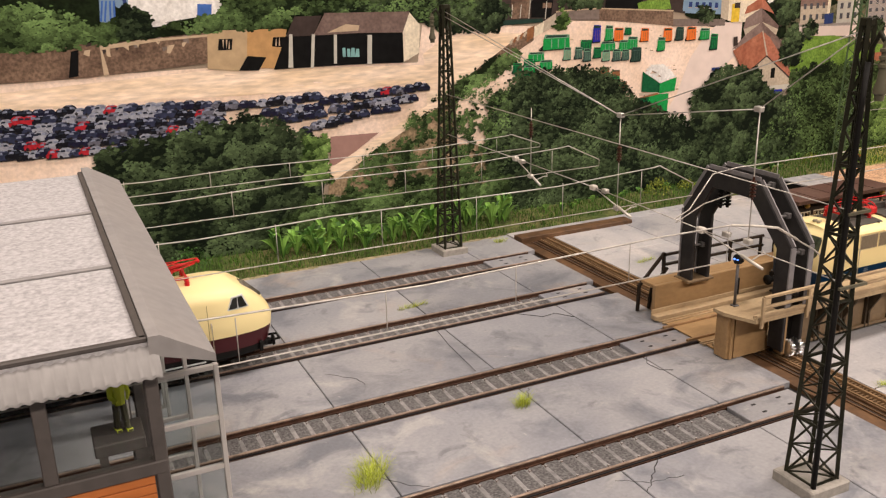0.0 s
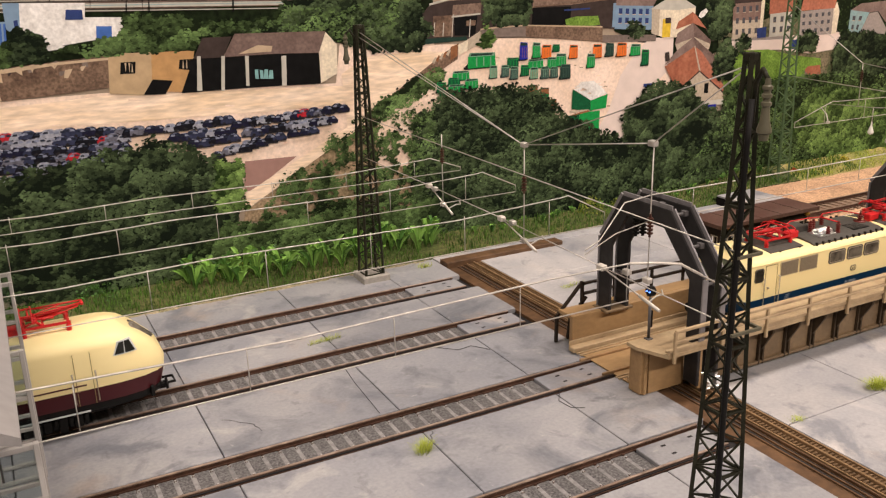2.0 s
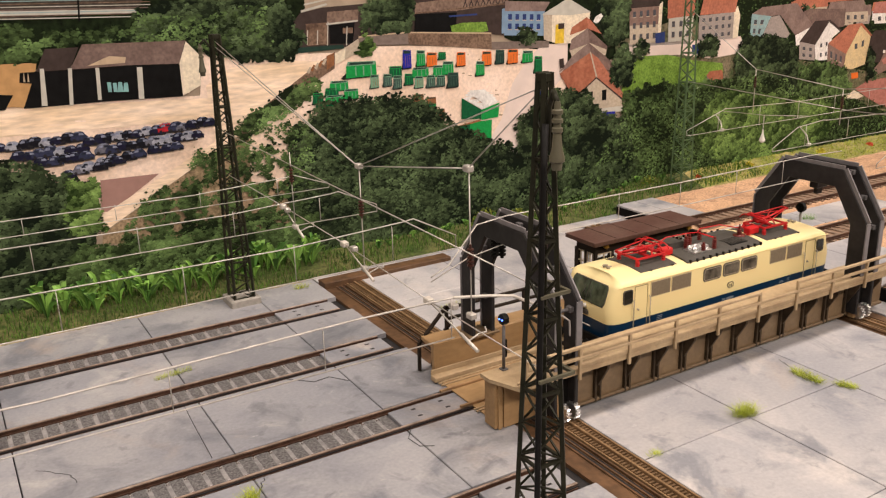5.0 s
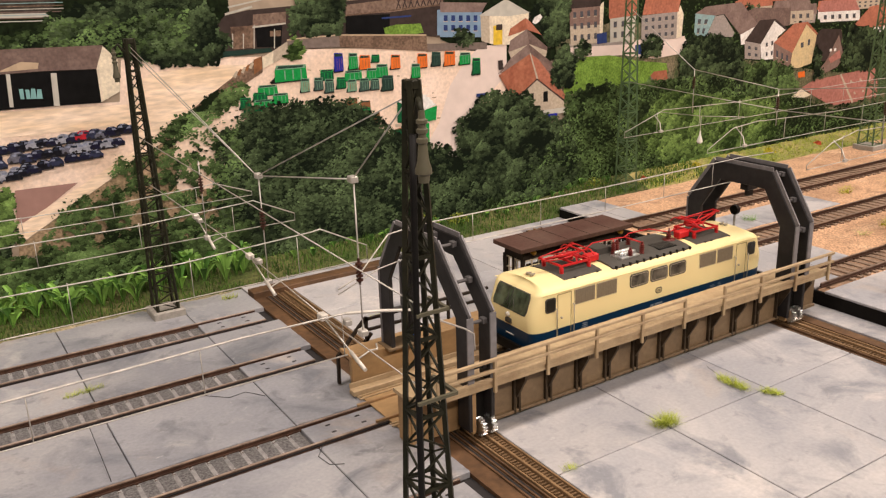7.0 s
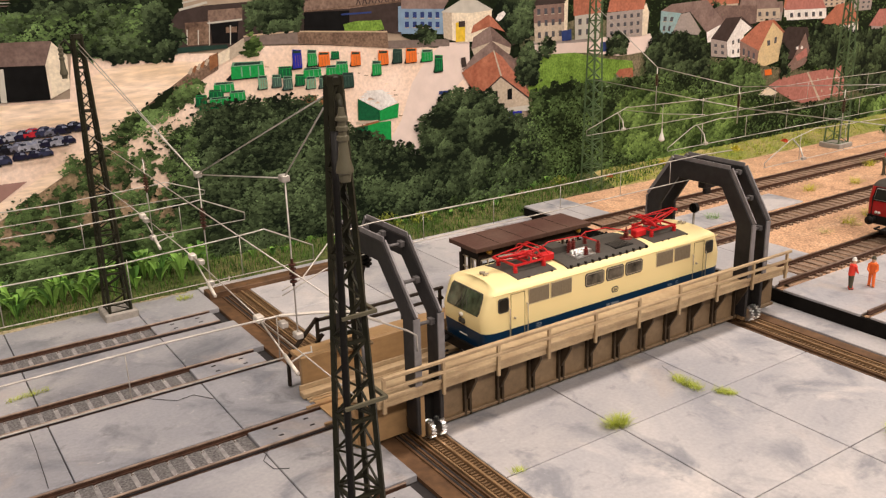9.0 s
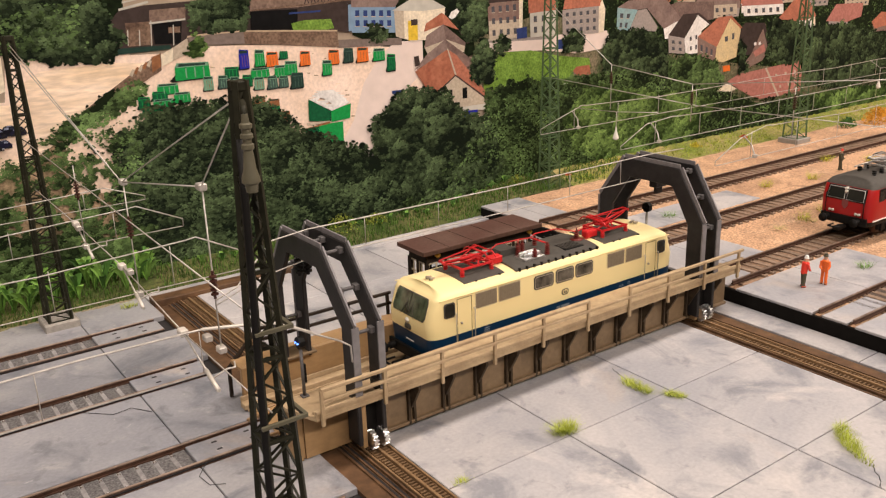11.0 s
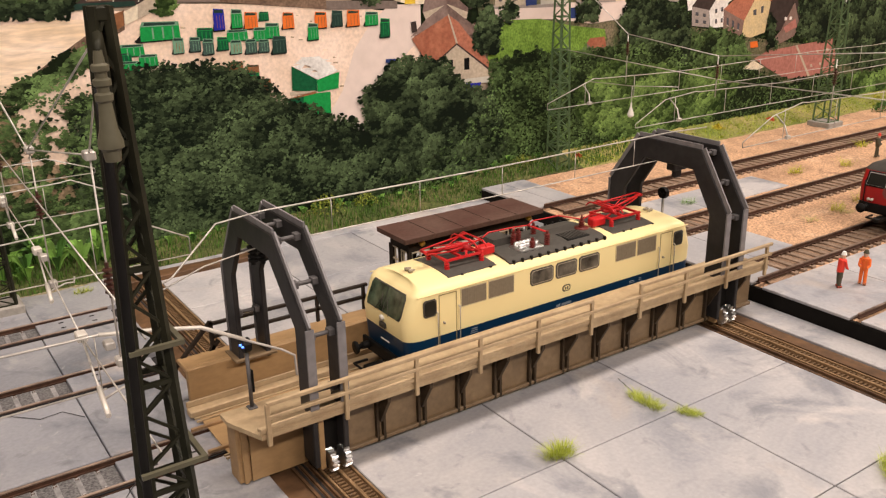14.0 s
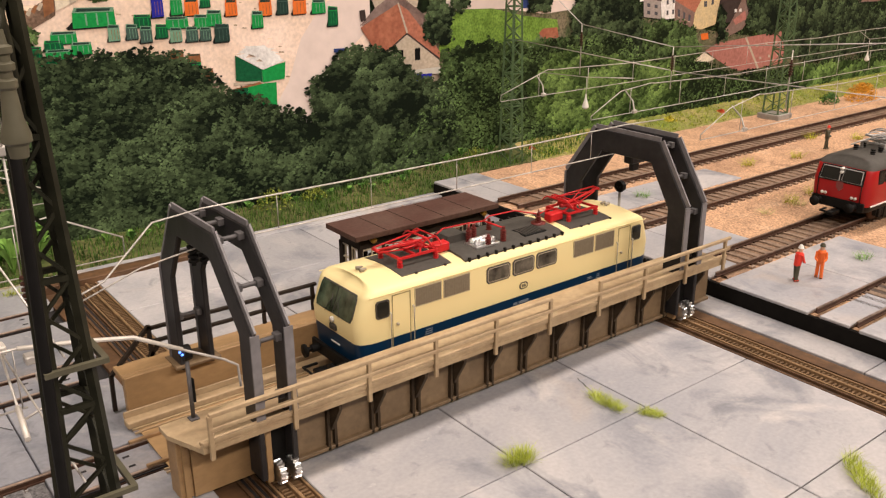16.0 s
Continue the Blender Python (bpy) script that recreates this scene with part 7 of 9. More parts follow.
def cream_blue_loco(cx, cy, z):
    th = new("locomotive")
    tagged(th, "cream and ocean-blue electric locomotive with red pantographs on bridge", "locomotive")
    th.empty_display_size = 0.005
    th.location = (cx * MM, cy * MM, z * MM)
    th["base"] = (cx, cy, z)
    half = 75.6
    prof = [(16.6, 11.6), (17.6, 13.0), (17.8, 21.8), (17.8, 28.5), (17.75, 34.5), (17.6, 39.0), (17.1, 40.3), (15.8, 41.4), (11.5, 42.5), (6.0, 43.1), (0.0, 43.3)]

    def nose(z):
        return 4.4 - 0.36 * (z - 28.5) - 1.3 * max(0.0, z - 40.2) if z > 28.5 else 4.4 - 0.09 * (28.5 - z)
    bm = NB()
    body_shell(bm, half - 4.6, prof, lambda z: nose(z) + 4.6, [21.8], 0.27, 2.2)
    sub("body", bm, [M_BLUE, M_CREAM], th, "cream upper body over ocean-blue lower band", True)
    bm = NB()
    for s in (-1, 1):
        box(bm, -half - 1, s * 17.75 - 0.25, 13.0, half + 1, s * 17.75 + 0.25, 13.8)
    sub("sill_strip", bm, M_SILVER_PAINT, th, "pale grey sill line")
    running_gear(th, half, (-46, 46))
    buffers(th, half + 4)
    for s in (-1, 1):
        yy = s * 17.8
        o = 0.12 * s
        for (a, b) in ((-72.0, -66.6), (66.0, 71.4)):
            bm = NB()
            plate(bm, a - 0.3, b + 0.3, 30.8, 37.8, yy - 0.1 * s, 0.35 * s, 0.8)
            w = sub("cab_window", bm, M_WINFRAME, th, "small black-framed cab side window")
            bm = NB()
            plate(bm, a + 0.2, b - 0.2, 31.3, 37.3, yy + 0.25 * s, 0.15 * s, 0.9)
            sub("pane", bm, M_GLASS, w)
        for (a, b) in ((-65.0, -57), (57, 64.6)):
            bm = NB()
            for xx in (a, b):
                box(bm, xx - 0.12, yy - 0.1, 14.5, xx + 0.12, yy + 0.12 * s, 38.6) if s > 0 else box(bm, xx - 0.12, yy - 0.12, 14.5, xx + 0.12, yy + 0.1, 38.6)
            box(bm, a, min(yy, yy + o), 38.4, b, max(yy, yy + o), 38.7)
            d = sub("door", bm, M_DOORLINE, th, "cab door outlined by thin gaps")
            bm = NB()
            for xx in (a - 1.2, b + 1.2):
                wire(bm, [(xx, yy, 17), (xx, yy + s * 1.0, 17.4), (xx, yy + s * 1.0, 32.0), (xx, yy, 32.4)], 0.32)
            rod(bm, (a + 2, yy, 27), (a + 2, yy + s * 0.9, 27), 0.5, 6)
            sub("handrail", bm, M_GRILLE, d, "thin grey vertical handrails")
            bm = NB()
            box(bm, a + 2.5, min(yy, yy + s * 0.8), 15.2, b - 1.5, max(yy, yy + s * 0.8), 15.7)
            box(bm, a + 2.0, min(yy - s, yy + s * 0.6), 8.0, b - 1.0, max(yy - s, yy + s * 0.6), 8.6)
            sub("step", bm, M_WHITE, d, "pale step edge below the door")
        for (a, b) in ((-55, -42.4), (-41.6, -28.5), (28.5, 41), (41.8, 54)):
            bm = NB()
            plate(bm, a, b, 31.2, 39.0, yy - 0.1 * s, 0.3 * s, 0.3)
            g = sub("grille", bm, M_GRILLE_LT, th, "olive-grey mesh ventilation grille in a pale frame")
            bm = NB()
            plate(bm, a + 0.35, b - 0.35, 31.6, 38.6, yy + 0.18 * s, 0.1 * s, 0.1)
            sub("mesh", bm, M_MESH, g, "fine olive-grey mesh")
            k = a + 0.9
            while k < b - 0.6:
                bm = NB()
                box(bm, k, min(yy + 0.2 * s, yy + 0.36 * s), 31.7, k + 0.2, max(yy + 0.2 * s, yy + 0.36 * s), 38.5)
                sub("louvre", bm, M_MESH, g)
                k += 1.1
        for (a, b) in ((-20, -7.6), (-6.2, 5.6), (6.8, 18.6)):
            bm = NB()
            plate(bm, a, b, 31.4, 38.4, yy - 0.1 * s, 0.35 * s, 1.0)
            w = sub("side_window", bm, M_WINFRAME, th, "rounded engine room window with grey frame")
            bm = NB()
            plate(bm, a + 0.5, b - 0.5, 31.9, 37.9, yy + 0.22 * s, 0.1 * s, 0.8)
            sub("inner_frame", bm, M_GRILLE, w, "thin grey metal inner frame")
            bm = NB()
            plate(bm, a + 0.8, b - 0.8, 32.3, 37.6, yy + 0.3 * s, 0.08 * s, 0.7)
            sub("pane", bm, M_GLASS_GREY, w)
        bm = NB()
        plate(bm, -2.2, 2.2, 24.6, 27.6, yy, 0.2 * s, 0.8)
        e = sub("emblem", bm, M_WINFRAME, th, "small dark rounded emblem plate")
        bm = NB()
        plate(bm, -1.6, 1.6, 25.1, 27.1, yy + 0.2 * s, 0.1 * s, 0.6)
        for k in (-0.7, 0.5):
            plate(bm, k - 0.4, k + 0.4, 25.4, 26.8, yy + 0.3 * s, 0.1 * s, 0.2, 1)
        sub("emblem_face", bm, [M_CREAM, M_WINFRAME], e)
        bars = [(-5.4, -3.2, 18.4, 19.5), (-2.4, 3.0, 18.4, 19.5), (24, 33, 15.5, 15.9), (38, 40.8, 19.6, 19.9), (38, 41.4, 18.9, 19.2)]
        bars += [(-50.5 + k * 0.3, -46.8, 18.6 + k * 0.9, 18.9 + k * 0.9) for k in range(3)] + [(44, 46.4 - k * 0.3, 18.2 + k * 0.9, 18.5 + k * 0.9) for k in range(3)]
        for xa, xb, za, zb in bars:
            bm = NB()
            box(bm, xa, min(yy, yy + 0.12 * s), za, xb, max(yy, yy + 0.12 * s), zb)
            sub("lettering", bm, M_DIMTEXT, th)
        bm = NB()
        box(bm, -half + 1, min(yy - 0.2 * s, yy + 0.3 * s), 39.5, half - 1, max(yy - 0.2 * s, yy + 0.12 * s), 39.8)
        sub("gutter", bm, M_CREAM, th)
    for s in (-1, 1):
        for nm, mt, grow, lift in (("windscreen_frame", M_WINFRAME, 0.4, 0.25), ("windscreen", M_GLASS_GREEN, 0.0, 0.5)):
            bm = NB()
            for sy in (-1, 1):
                zs = [29.9 - grow + k * (9.2 + 2 * grow) / 6 for k in range(7)]
                rows = []
                for k, zz in enumerate(zs):
                    w = 12.4 + grow - (0.9 if k in (0, 6) else 0.0) - 0.05 * (zz - 30)
                    zm = 11.6 + (zz - 11.6) / (1 - 0.05 * max(0.0, (zz - 30) / 20))
                    xx = s * (half + nose(zm))
                    y0 = 0.4 - grow
                    rows.append([bm.verts.new((xx + s * (lift if j < 2 else -1.0), sy * (y0 if j in (0, 3) else w), zz)) for j in range(4)])
                for ra, rb in zip(rows[:-1], rows[1:]):
                    for j in range(4):
                        bm.faces.new((ra[j], ra[(j + 1) % 4], rb[(j + 1) % 4], rb[j]))
                bm.faces.new(rows[0])
                bm.faces.new(rows[-1])
            bmesh.ops.recalc_face_normals(bm, faces=bm.faces)
            sub(nm, bm, mt, th, "dark green-tinted windscreen panes" if lift > 0.3 else "black rubber windscreen frame", True)
        for sy in (-1, 1):
            bm = NB()
            wire(bm, [(s * (half + nose(29.4) + 0.7), sy * 5.0, 29.4), (s * (half + nose(35.5) + 0.9), sy * 2.0, 35.0)], 0.13)
            wire(bm, [(s * (half + nose(32.0) + 0.9), sy * 1.2, 31.4), (s * (half + nose(37.5) + 0.9), sy * 2.6, 36.8)], 0.12)
            sub("wiper", bm, M_WINFRAME, th, "thin dark windscreen wiper")
        for sy in (-10.5, 10.5):
            bm = NB()
            rod(bm, (s * (half + 0.5), sy, 17.2), (s * (half + 3.0), sy, 17.2), 1.3, 12)
            sub("headlight", bm, M_LAMPRED, th, "round headlight above the buffer")
        bm = NB()
        rod(bm, (s * (half + 3.0), 0, 27.2), (s * (half + 5.2), 0, 27.2), 1.2, 12)
        sub("headlight", bm, M_LENS, th, "round upper headlight")
        bm = NB()
        box(bm, s * (half + 3.0) - 2.0, -2.2, 22.8, s * (half + 3.0) + 2.0, 2.2, 25.4, 0.5)
        sub("emblem", bm, M_WINFRAME, th, "small dark emblem plate on the front")
        bm = NB()
        box(bm, s * (half + 2.4) - 1.3, -3, 17.0, s * (half + 2.4) + 1.3, 3, 17.5)
        sub("lettering", bm, M_WHITE, th)
        bm = NB()
        for sy in (-1.3, 1.3):
            rod(bm, (s * 66.5, sy, 42.0), (s * 66.5, sy, 44.0), 0.3, 6)
            rod(bm, (s * 65.3, sy, 44.2), (s * 68.0, sy, 44.2), 0.35, 8, 0.8)
        sub("horn", bm, M_GRILLE, th, "small horn on the cab roof")
    # roof
    for (a, b, w, up) in ((-57, -33.5, 12.6, 0.0), (-28, 26, 14.4, 0.6), (31.5, 57, 12.6, 0.0)):
        bm = NB()
        prism(bm, [(-w, 41.0), (w, 41.0), (w, 42.5 + up - (w - 12.6) * 0.35), (11.0, 42.9 + up), (6, 43.5 + up), (-6, 43.5 + up), (-11.0, 42.9 + up), (-w, 42.5 + up - (w - 12.6) * 0.35)], "x", a, b)
        r = sub("roof_panel", bm, M_ROOF, th, "dark grey roof equipment panel")
        k = a + 2
        while k < b:
            for sd in (-1, 1):
                bm = NB()
                box(bm, k - 0.5, sd * w - 0.6, 41.3, k + 0.5, sd * w + 0.5, 42.7 + up, 0.1)
                sub("roof_clip", bm, M_BLACK, r) if up or int(k) % 2 == 0 else bm.free()
            k += 4.6
    bm = NB()
    box(bm, 7, -10.5, 43.4, 19.5, -1.5, 44.1, 0.2)
    grid = sub("roof_grid", bm, M_BLACK, th, "black ventilation grid on the roof")
    for i in range(8):
        bm = NB()
        box(bm, 7.8 + i * 1.4, -9.9, 44.1, 8.4 + i * 1.4, -2.1, 44.4)
        sub("slat", bm, M_ROOF, grid)
    bm = NB()
    prism(bm, [(-26, 43.8), (-14, 43.8), (-15.5, 47.2), (-24.5, 47.2)], "y", 1.0, 9.5)
    sub("roof_hatch", bm, M_ROOF, th, "dark grey raised roof hatch")
    bm = NB()
    box(bm, -19, -10.5, 43.6, -6.5, -2.5, 44.6, 0.2)
    tray = sub("switch_tray", bm, M_SILVER, th, "shiny silver switchgear tray")
    for yc in (-8.2, -5.0):
        bm = NB()
        for i in range(5):
            rod(bm, (-17.6 + i * 2.0, yc, 45.7), (-16.6 + i * 2.0, yc, 45.7), 1.15, 10)
        rod(bm, (-18.2, yc, 45.7), (-7.6, yc, 45.7), 0.75, 10)
        sub("switch_cylinder", bm, M_SILVER, tray, "ribbed silver switch cylinder")
    for (x, y, zb, n) in ((-15.5, -1.0, 43.8, 5), (-11.5, 0.6, 43.8, 5), (-3.4, -8.6, 43.6, 5), (-12.5, -9.8, 44.6, 3), (-28, 5, 43.2, 4), (0.5, 5, 43.9, 4)):
        bm = NB()
        lathe(bm, x, y, ribbed(zb, n, 1.05, 0.65, 1.25))
        sub("insulator", bm, M_OXRED, th, "dark red ribbed roof insulator")
    bm = NB()
    rod(bm, (22.5, -2.0, 43.6), (22.5, -2.0, 44.6), 3.2, 16)
    lathe(bm, 22.5, -2.0, ribbed(44.6, 3, 1.1, 0.7, 1.4))
    rod(bm, (22.5, -2.0, 47.6), (22.5, -2.0, 50.4), 0.35, 6)
    sub("surge_arrester", bm, M_OXRED, th, "dark red arrester on a round base")
    bm = NB()
    wire(bm, [(-38, 2, 47.0), (-28, 5, 47.6), (-24, 5, 49.6), (-12, 3, 50.0), (-6, 1, 50.2), (0.5, 5, 50.0), (14, 4, 50.0), (22.5, -2, 48.2), (30, 1, 47.8), (38, 2, 47.0)], 0.32)
    wire(bm, [(-6, 1, 50.2), (-3.4, -8.6, 49.2)], 0.4)
    wire(bm, [(-15.5, -1.0, 49.2), (-12, 3, 50.0)], 0.3)
    sub("busbar", bm, M_RED, th, "thin red roof busbar")
    panto(th, -45, 42.9, -1, M_RED, 7.6)
    panto(th, 45, 42.9, 1, M_RED, 10.4)
    return th


M_SILVER_PAINT = mat("pale_grey_paint", (0.5, 0.52, 0.52), 0.5)
M_DOORLINE = mat("door_gap", (0.28, 0.22, 0.1), 0.7)
M_GRILLE_LT = mat("pale_grille_frame", (0.56, 0.48, 0.3), 0.6)
M_DIMTEXT = mat("pale_blue_lettering", (0.17, 0.2, 0.23), 0.5)
M_GLASS_GREY = mat("grey_glazing", (0.15, 0.135, 0.11), 0.1, grain=9, var=0.85, stain=4, stain_col=(0.04, 0.036, 0.03), stain_amt=0.8)
M_GLASS_GREEN = mat("green_glazing", (0.05, 0.075, 0.05), 0.06, grain=6, var=0.8, spec=0.6, stain=9, stain_col=(0.1, 0.085, 0.05), stain_amt=0.6)
M_LAMPRED = mat("tail_lamp_lens", (0.16, 0.015, 0.02), 0.2)
M_LENS = mat("lamp_lens", (0.75, 0.72, 0.65), 0.15)
cream_blue_loco(21.6, 17.9, 2.0)


def cream_red_loco(nose_x, cy, z):
    """The round-nosed loco half hidden in the engine shed."""
    th = new("locomotive")
    tagged(th, "round-nosed cream and dark-red electric locomotive beside engine shed", "locomotive")
    half = 95.0
    cx = nose_x - half - 8
    th.location = (cx * MM, cy * MM, z * MM)
    th["base"] = (cx, cy, z)
    prof = [(15.6, 9.6), (17.0, 11.0), (17.6, 20.0), (17.8, 25.0), (17.7, 29.0), (17.6, 33.0), (17.4, 37.0), (16.6, 39.6), (14.6, 41.8), (10.5, 43.4), (5.0, 44.3), (0.0, 44.6)]

    def nose(z):
        return 28.5 - 0.62 * (z - 27) - 0.022 * (z - 27) ** 2 if z > 27 else 28.5 - 0.012 * (27 - z) ** 2
    bm = NB()
    body_shell(bm, half - 15, prof, nose, [13.6, 20.5, 21.6], 0.7, 2.3)
    sub("body", bm, [M_BLACK, M_DKRED, M_CREAM, M_CREAM], th, "cream body over dark red skirt", True)
    running_gear(th, half - 8, (-52, 52))
    buffers(th, half + 5)
    for s in (-1, 1):
        yy = s * 17.75
        for m in (-1, 1):
            for nm, mt, out, inset in (("window_frame", M_SILVER_PAINT, 0.22, 0.0), ("cab_window", M_GLASS, 0.36, 0.45)):
                for u0, u1 in (((0.0, 1.0),) if not inset else ((0.03, 0.46), (0.52, 0.97))):
                    bm = NB()
                    cols = []
                    for q in range(5):
                        u = u0 + (u1 - u0) * q / 4
                        col = []
                        for lo, hi, zz in ((86.6, 96.6, 32.8 + inset), (89.0, 94.4, 38.5 - inset)):
                            xx = lo + inset + (hi - lo - 2 * inset) * u
                            v = math.asin(min(1.0, max(0.0, (xx - half + 15) / nose(zz)))) / (math.pi / 2)
                            ys = s * (17.45 * (1 - 0.7 * v ** 2.3) + out)
                            col += [bm.verts.new((m * xx, ys, zz)), bm.verts.new((m * xx, ys - s * 1.4, zz))]
                        cols.append(col)
                    for c, d in zip(cols[:-1], cols[1:]):
                        for i, j in ((0, 2), (2, 3), (3, 1), (1, 0)):
                            bm.faces.new((c[i], c[j], d[j], d[i]))
                    bm.faces.new([cols[0][i] for i in (0, 2, 3, 1)])
                    bm.faces.new([cols[-1][i] for i in (0, 2, 3, 1)])
                    bmesh.ops.recalc_face_normals(bm, faces=bm.faces)
                    sub(nm, bm, mt, th, "slanted dark cab side window" if inset else "thin pale window frame", True)
        for k in range(6):
            bm = NB()
            plate(bm, -50 + k * 16, -38 + k * 16, 31, 38.5, yy, 0.25 * s, 0.6)
            sub("grille", bm, M_GRILLE, th)
        for m in (-1, 1):
            bm = NB()
            for xx in (70, 79):
                wire(bm, [(m * xx, yy, 15), (m * xx, yy + s, 15.4), (m * xx, yy + s, 28), (m * xx, yy, 28.4)], 0.35)
            sub("handrail", bm, M_GRILLE, th)
            bm = NB()
            for xx in (71.2, 77.8):
                box(bm, m * xx - 0.12, min(yy, yy + 0.12 * s), 14.0, m * xx + 0.12, max(yy, yy + 0.12 * s), 37.0)
            sub("door", bm, M_DOORLINE, th, "cab door outlined by thin gaps")
        bm = NB()
        box(bm, -half + 18, min(yy, yy + 0.15 * s), 22.6, half - 20, max(yy, yy + 0.15 * s), 23.2)
        sub("stripe", bm, M_DKRED, th, "thin dark red line along the side")
        bm = NB()
        box(bm, -half + 18, min(yy - 0.4 * s, yy + 0.1 * s), 10.6, half - 20, max(yy - 0.4 * s, yy + 0.1 * s), 11.2)
        sub("sill_strip", bm, M_SILVER_PAINT, th)
    for m in (-1, 1):
        bm = NB()
        for sy in (-1, 1):
            va = [bm.verts.new((m * (half - 15 + nose(zz) * 0.985 - 0.05 * y * y), y, zz)) for y, zz in ((sy * 0.6, 32.4), (sy * 9.6, 32.0), (sy * 9.8, 38.6), (sy * 0.6, 40.0))]
            vb = [bm.verts.new(v.co + Vector((m * 1.6, 0, 0))) for v in va]
            bm.faces.new(va)
            bm.faces.new(vb[::-1])
            for i in range(4):
                bm.faces.new((va[i], vb[i], vb[(i + 1) % 4], va[(i + 1) % 4]))
        bmesh.ops.recalc_face_normals(bm, faces=bm.faces)
        sub("windscreen", bm, M_GLASS_GREY, th, "grey two-part windscreen")
        for sy in (-11, 11):
            bm = NB()
            rod(bm, (m * (half + 3.0), sy * 0.5, 18.5), (m * (half + 12.6), sy * 0.5, 18.5), 1.7, 12)
            sub("headlight", bm, M_LENS, th)
        panto(th, m * 64, 43.6, m, M_RED)
    bm = NB()
    box(bm, -40, -9, 43.5, 40, 9, 45.2, 0.4)
    sub("roof_panel", bm, M_ROOF, th)
    return th


cream_red_loco(-322.0, 92.3, 0.4)


def red_loco(front_x, cy, z):
    th = new("locomotive")
    tagged(th, "bright red electric locomotive with dark grey roof", "locomotive")
    half = 84.0
    cx = front_x + half + 3
    th.location = (cx * MM, cy * MM, z * MM)
    th["base"] = (cx, cy, z)
    prof = [(15.0, 8.8), (16.4, 10.4), (17.0, 13.0), (17.2, 24.4), (16.8, 31.8), (16.3, 33.4), (14.8, 35.3), (12.0, 36.7), (8.0, 37.7), (0.0, 38.2)]

    def nose(z):
        return 3.2 - 0.3 * (z - 24.4) - 0.75 * max(0.0, z - 33) if z > 24.4 else 3.2 - 0.05 * (24.4 - z)
    bm = NB()
    body_shell(bm, half - 7, prof, lambda z: nose(z) + 7.0, [12.4, 32.4], 0.24, 2.6)
    sub("body", bm, [M_BLACK, M_LOCORED, M_ROOF], th, "bright red body with dark grey roof", True)
    running_gear(th, half, (-50, 50))
    buffers(th, half + 2)
    for s in (-1, 1):
        yy = s * 17.0
        bm = NB()
        box(bm, -half, min(yy, yy + 0.4 * s), 12.6, half, max(yy, yy + 0.4 * s), 13.3)
        sub("sill_strip", bm, M_WHITE, th, "white line above the skirt")
        for m in (-1, 1):
            bm = NB()
            x0, x1 = sorted((m * 66.5, m * 79.5))
            plate(bm, x0, x1, 23.8, 32.3, yy * 0.985 - 0.3 * s, 0.7 * s, 0.6)
            k = sub("cab_side_mask", bm, M_BLACK, th, "black surround of the cab side windows")
            for a, b in ((67.4, 72.2), (73.2, 78.6)):
                bm = NB()
                x0, x1 = sorted((m * a, m * b))
                plate(bm, x0, x1, 24.6, 31.5, yy * 0.985 + 0.35 * s, 0.15 * s, 0.6)
                sub("pane", bm, M_GLASS, k)
        for a, b in ((-48, -38), (-20, -10), (10, 20), (38, 48)):
            bm = NB()
            plate(bm, a, b, 24.8, 31.0, yy * 0.99 - 0.2 * s, 0.8 * s, 0.7)
            w = sub("side_window", bm, M_WHITE_GREY, th, "dark window in a pale frame")
            bm = NB()
            plate(bm, a + 0.6, b - 0.6, 25.3, 30.5, yy * 0.99 + 0.55 * s, 0.2 * s, 0.5)
            sub("pane", bm, M_GLASS, w)
        for k in range(9):
            if k not in (3, 7):
                bm = NB()
                box(bm, -58 + k * 2.2, min(yy, yy + 0.3 * s), 18.2, -56.5 + k * 2.2, max(yy, yy + 0.3 * s), 20.6)
                sub("lettering", bm, M_WHITE, th)
    for m in (-1, 1):
        bm = NB()
        va = [bm.verts.new((m * (half + nose(zz) - 1.6), y, zz)) for y, zz in ((-13.0, 23.9), (13.0, 23.9), (12.4, 32.2), (-12.4, 32.2))]
        vb = [bm.verts.new(v.co + Vector((m * 1.9, 0, 0))) for v in va]
        bm.faces.new(va)
        bm.faces.new(vb[::-1])
        for i in range(4):
            bm.faces.new((va[i], vb[i], vb[(i + 1) % 4], va[(i + 1) % 4]))
        bmesh.ops.recalc_face_normals(bm, faces=bm.faces)
        sub("front_mask", bm, M_BLACK, th, "black surround of the windscreen")
        for (y0, y1) in ((-11.6, -0.9), (0.9, 11.6)):
            pw = thing_part("windscreen", th)
            for grow, mt, dx in ((0.28, M_WHITE_GREY, 0.0), (0.0, M_GLASS, 0.25)):
                bm = NB()
                va = [bm.verts.new((m * (half + nose(zz) - 1.3 + dx), y, zz)) for y, zz in ((y0 - grow, 24.9 - grow), (y1 + grow, 24.9 - grow), (y1 + grow - 0.4, 31.3 + grow), (y0 - grow + 0.4, 31.3 + grow))]
                vb = [bm.verts.new(v.co + Vector((m * 1.9, 0, 0))) for v in va]
                bm.faces.new(va)
                bm.faces.new(vb[::-1])
                for i in range(4):
                    bm.faces.new((va[i], vb[i], vb[(i + 1) % 4], va[(i + 1) % 4]))
                bmesh.ops.recalc_face_normals(bm, faces=bm.faces)
                sub("frame" if grow else "pane", bm, mt, pw)
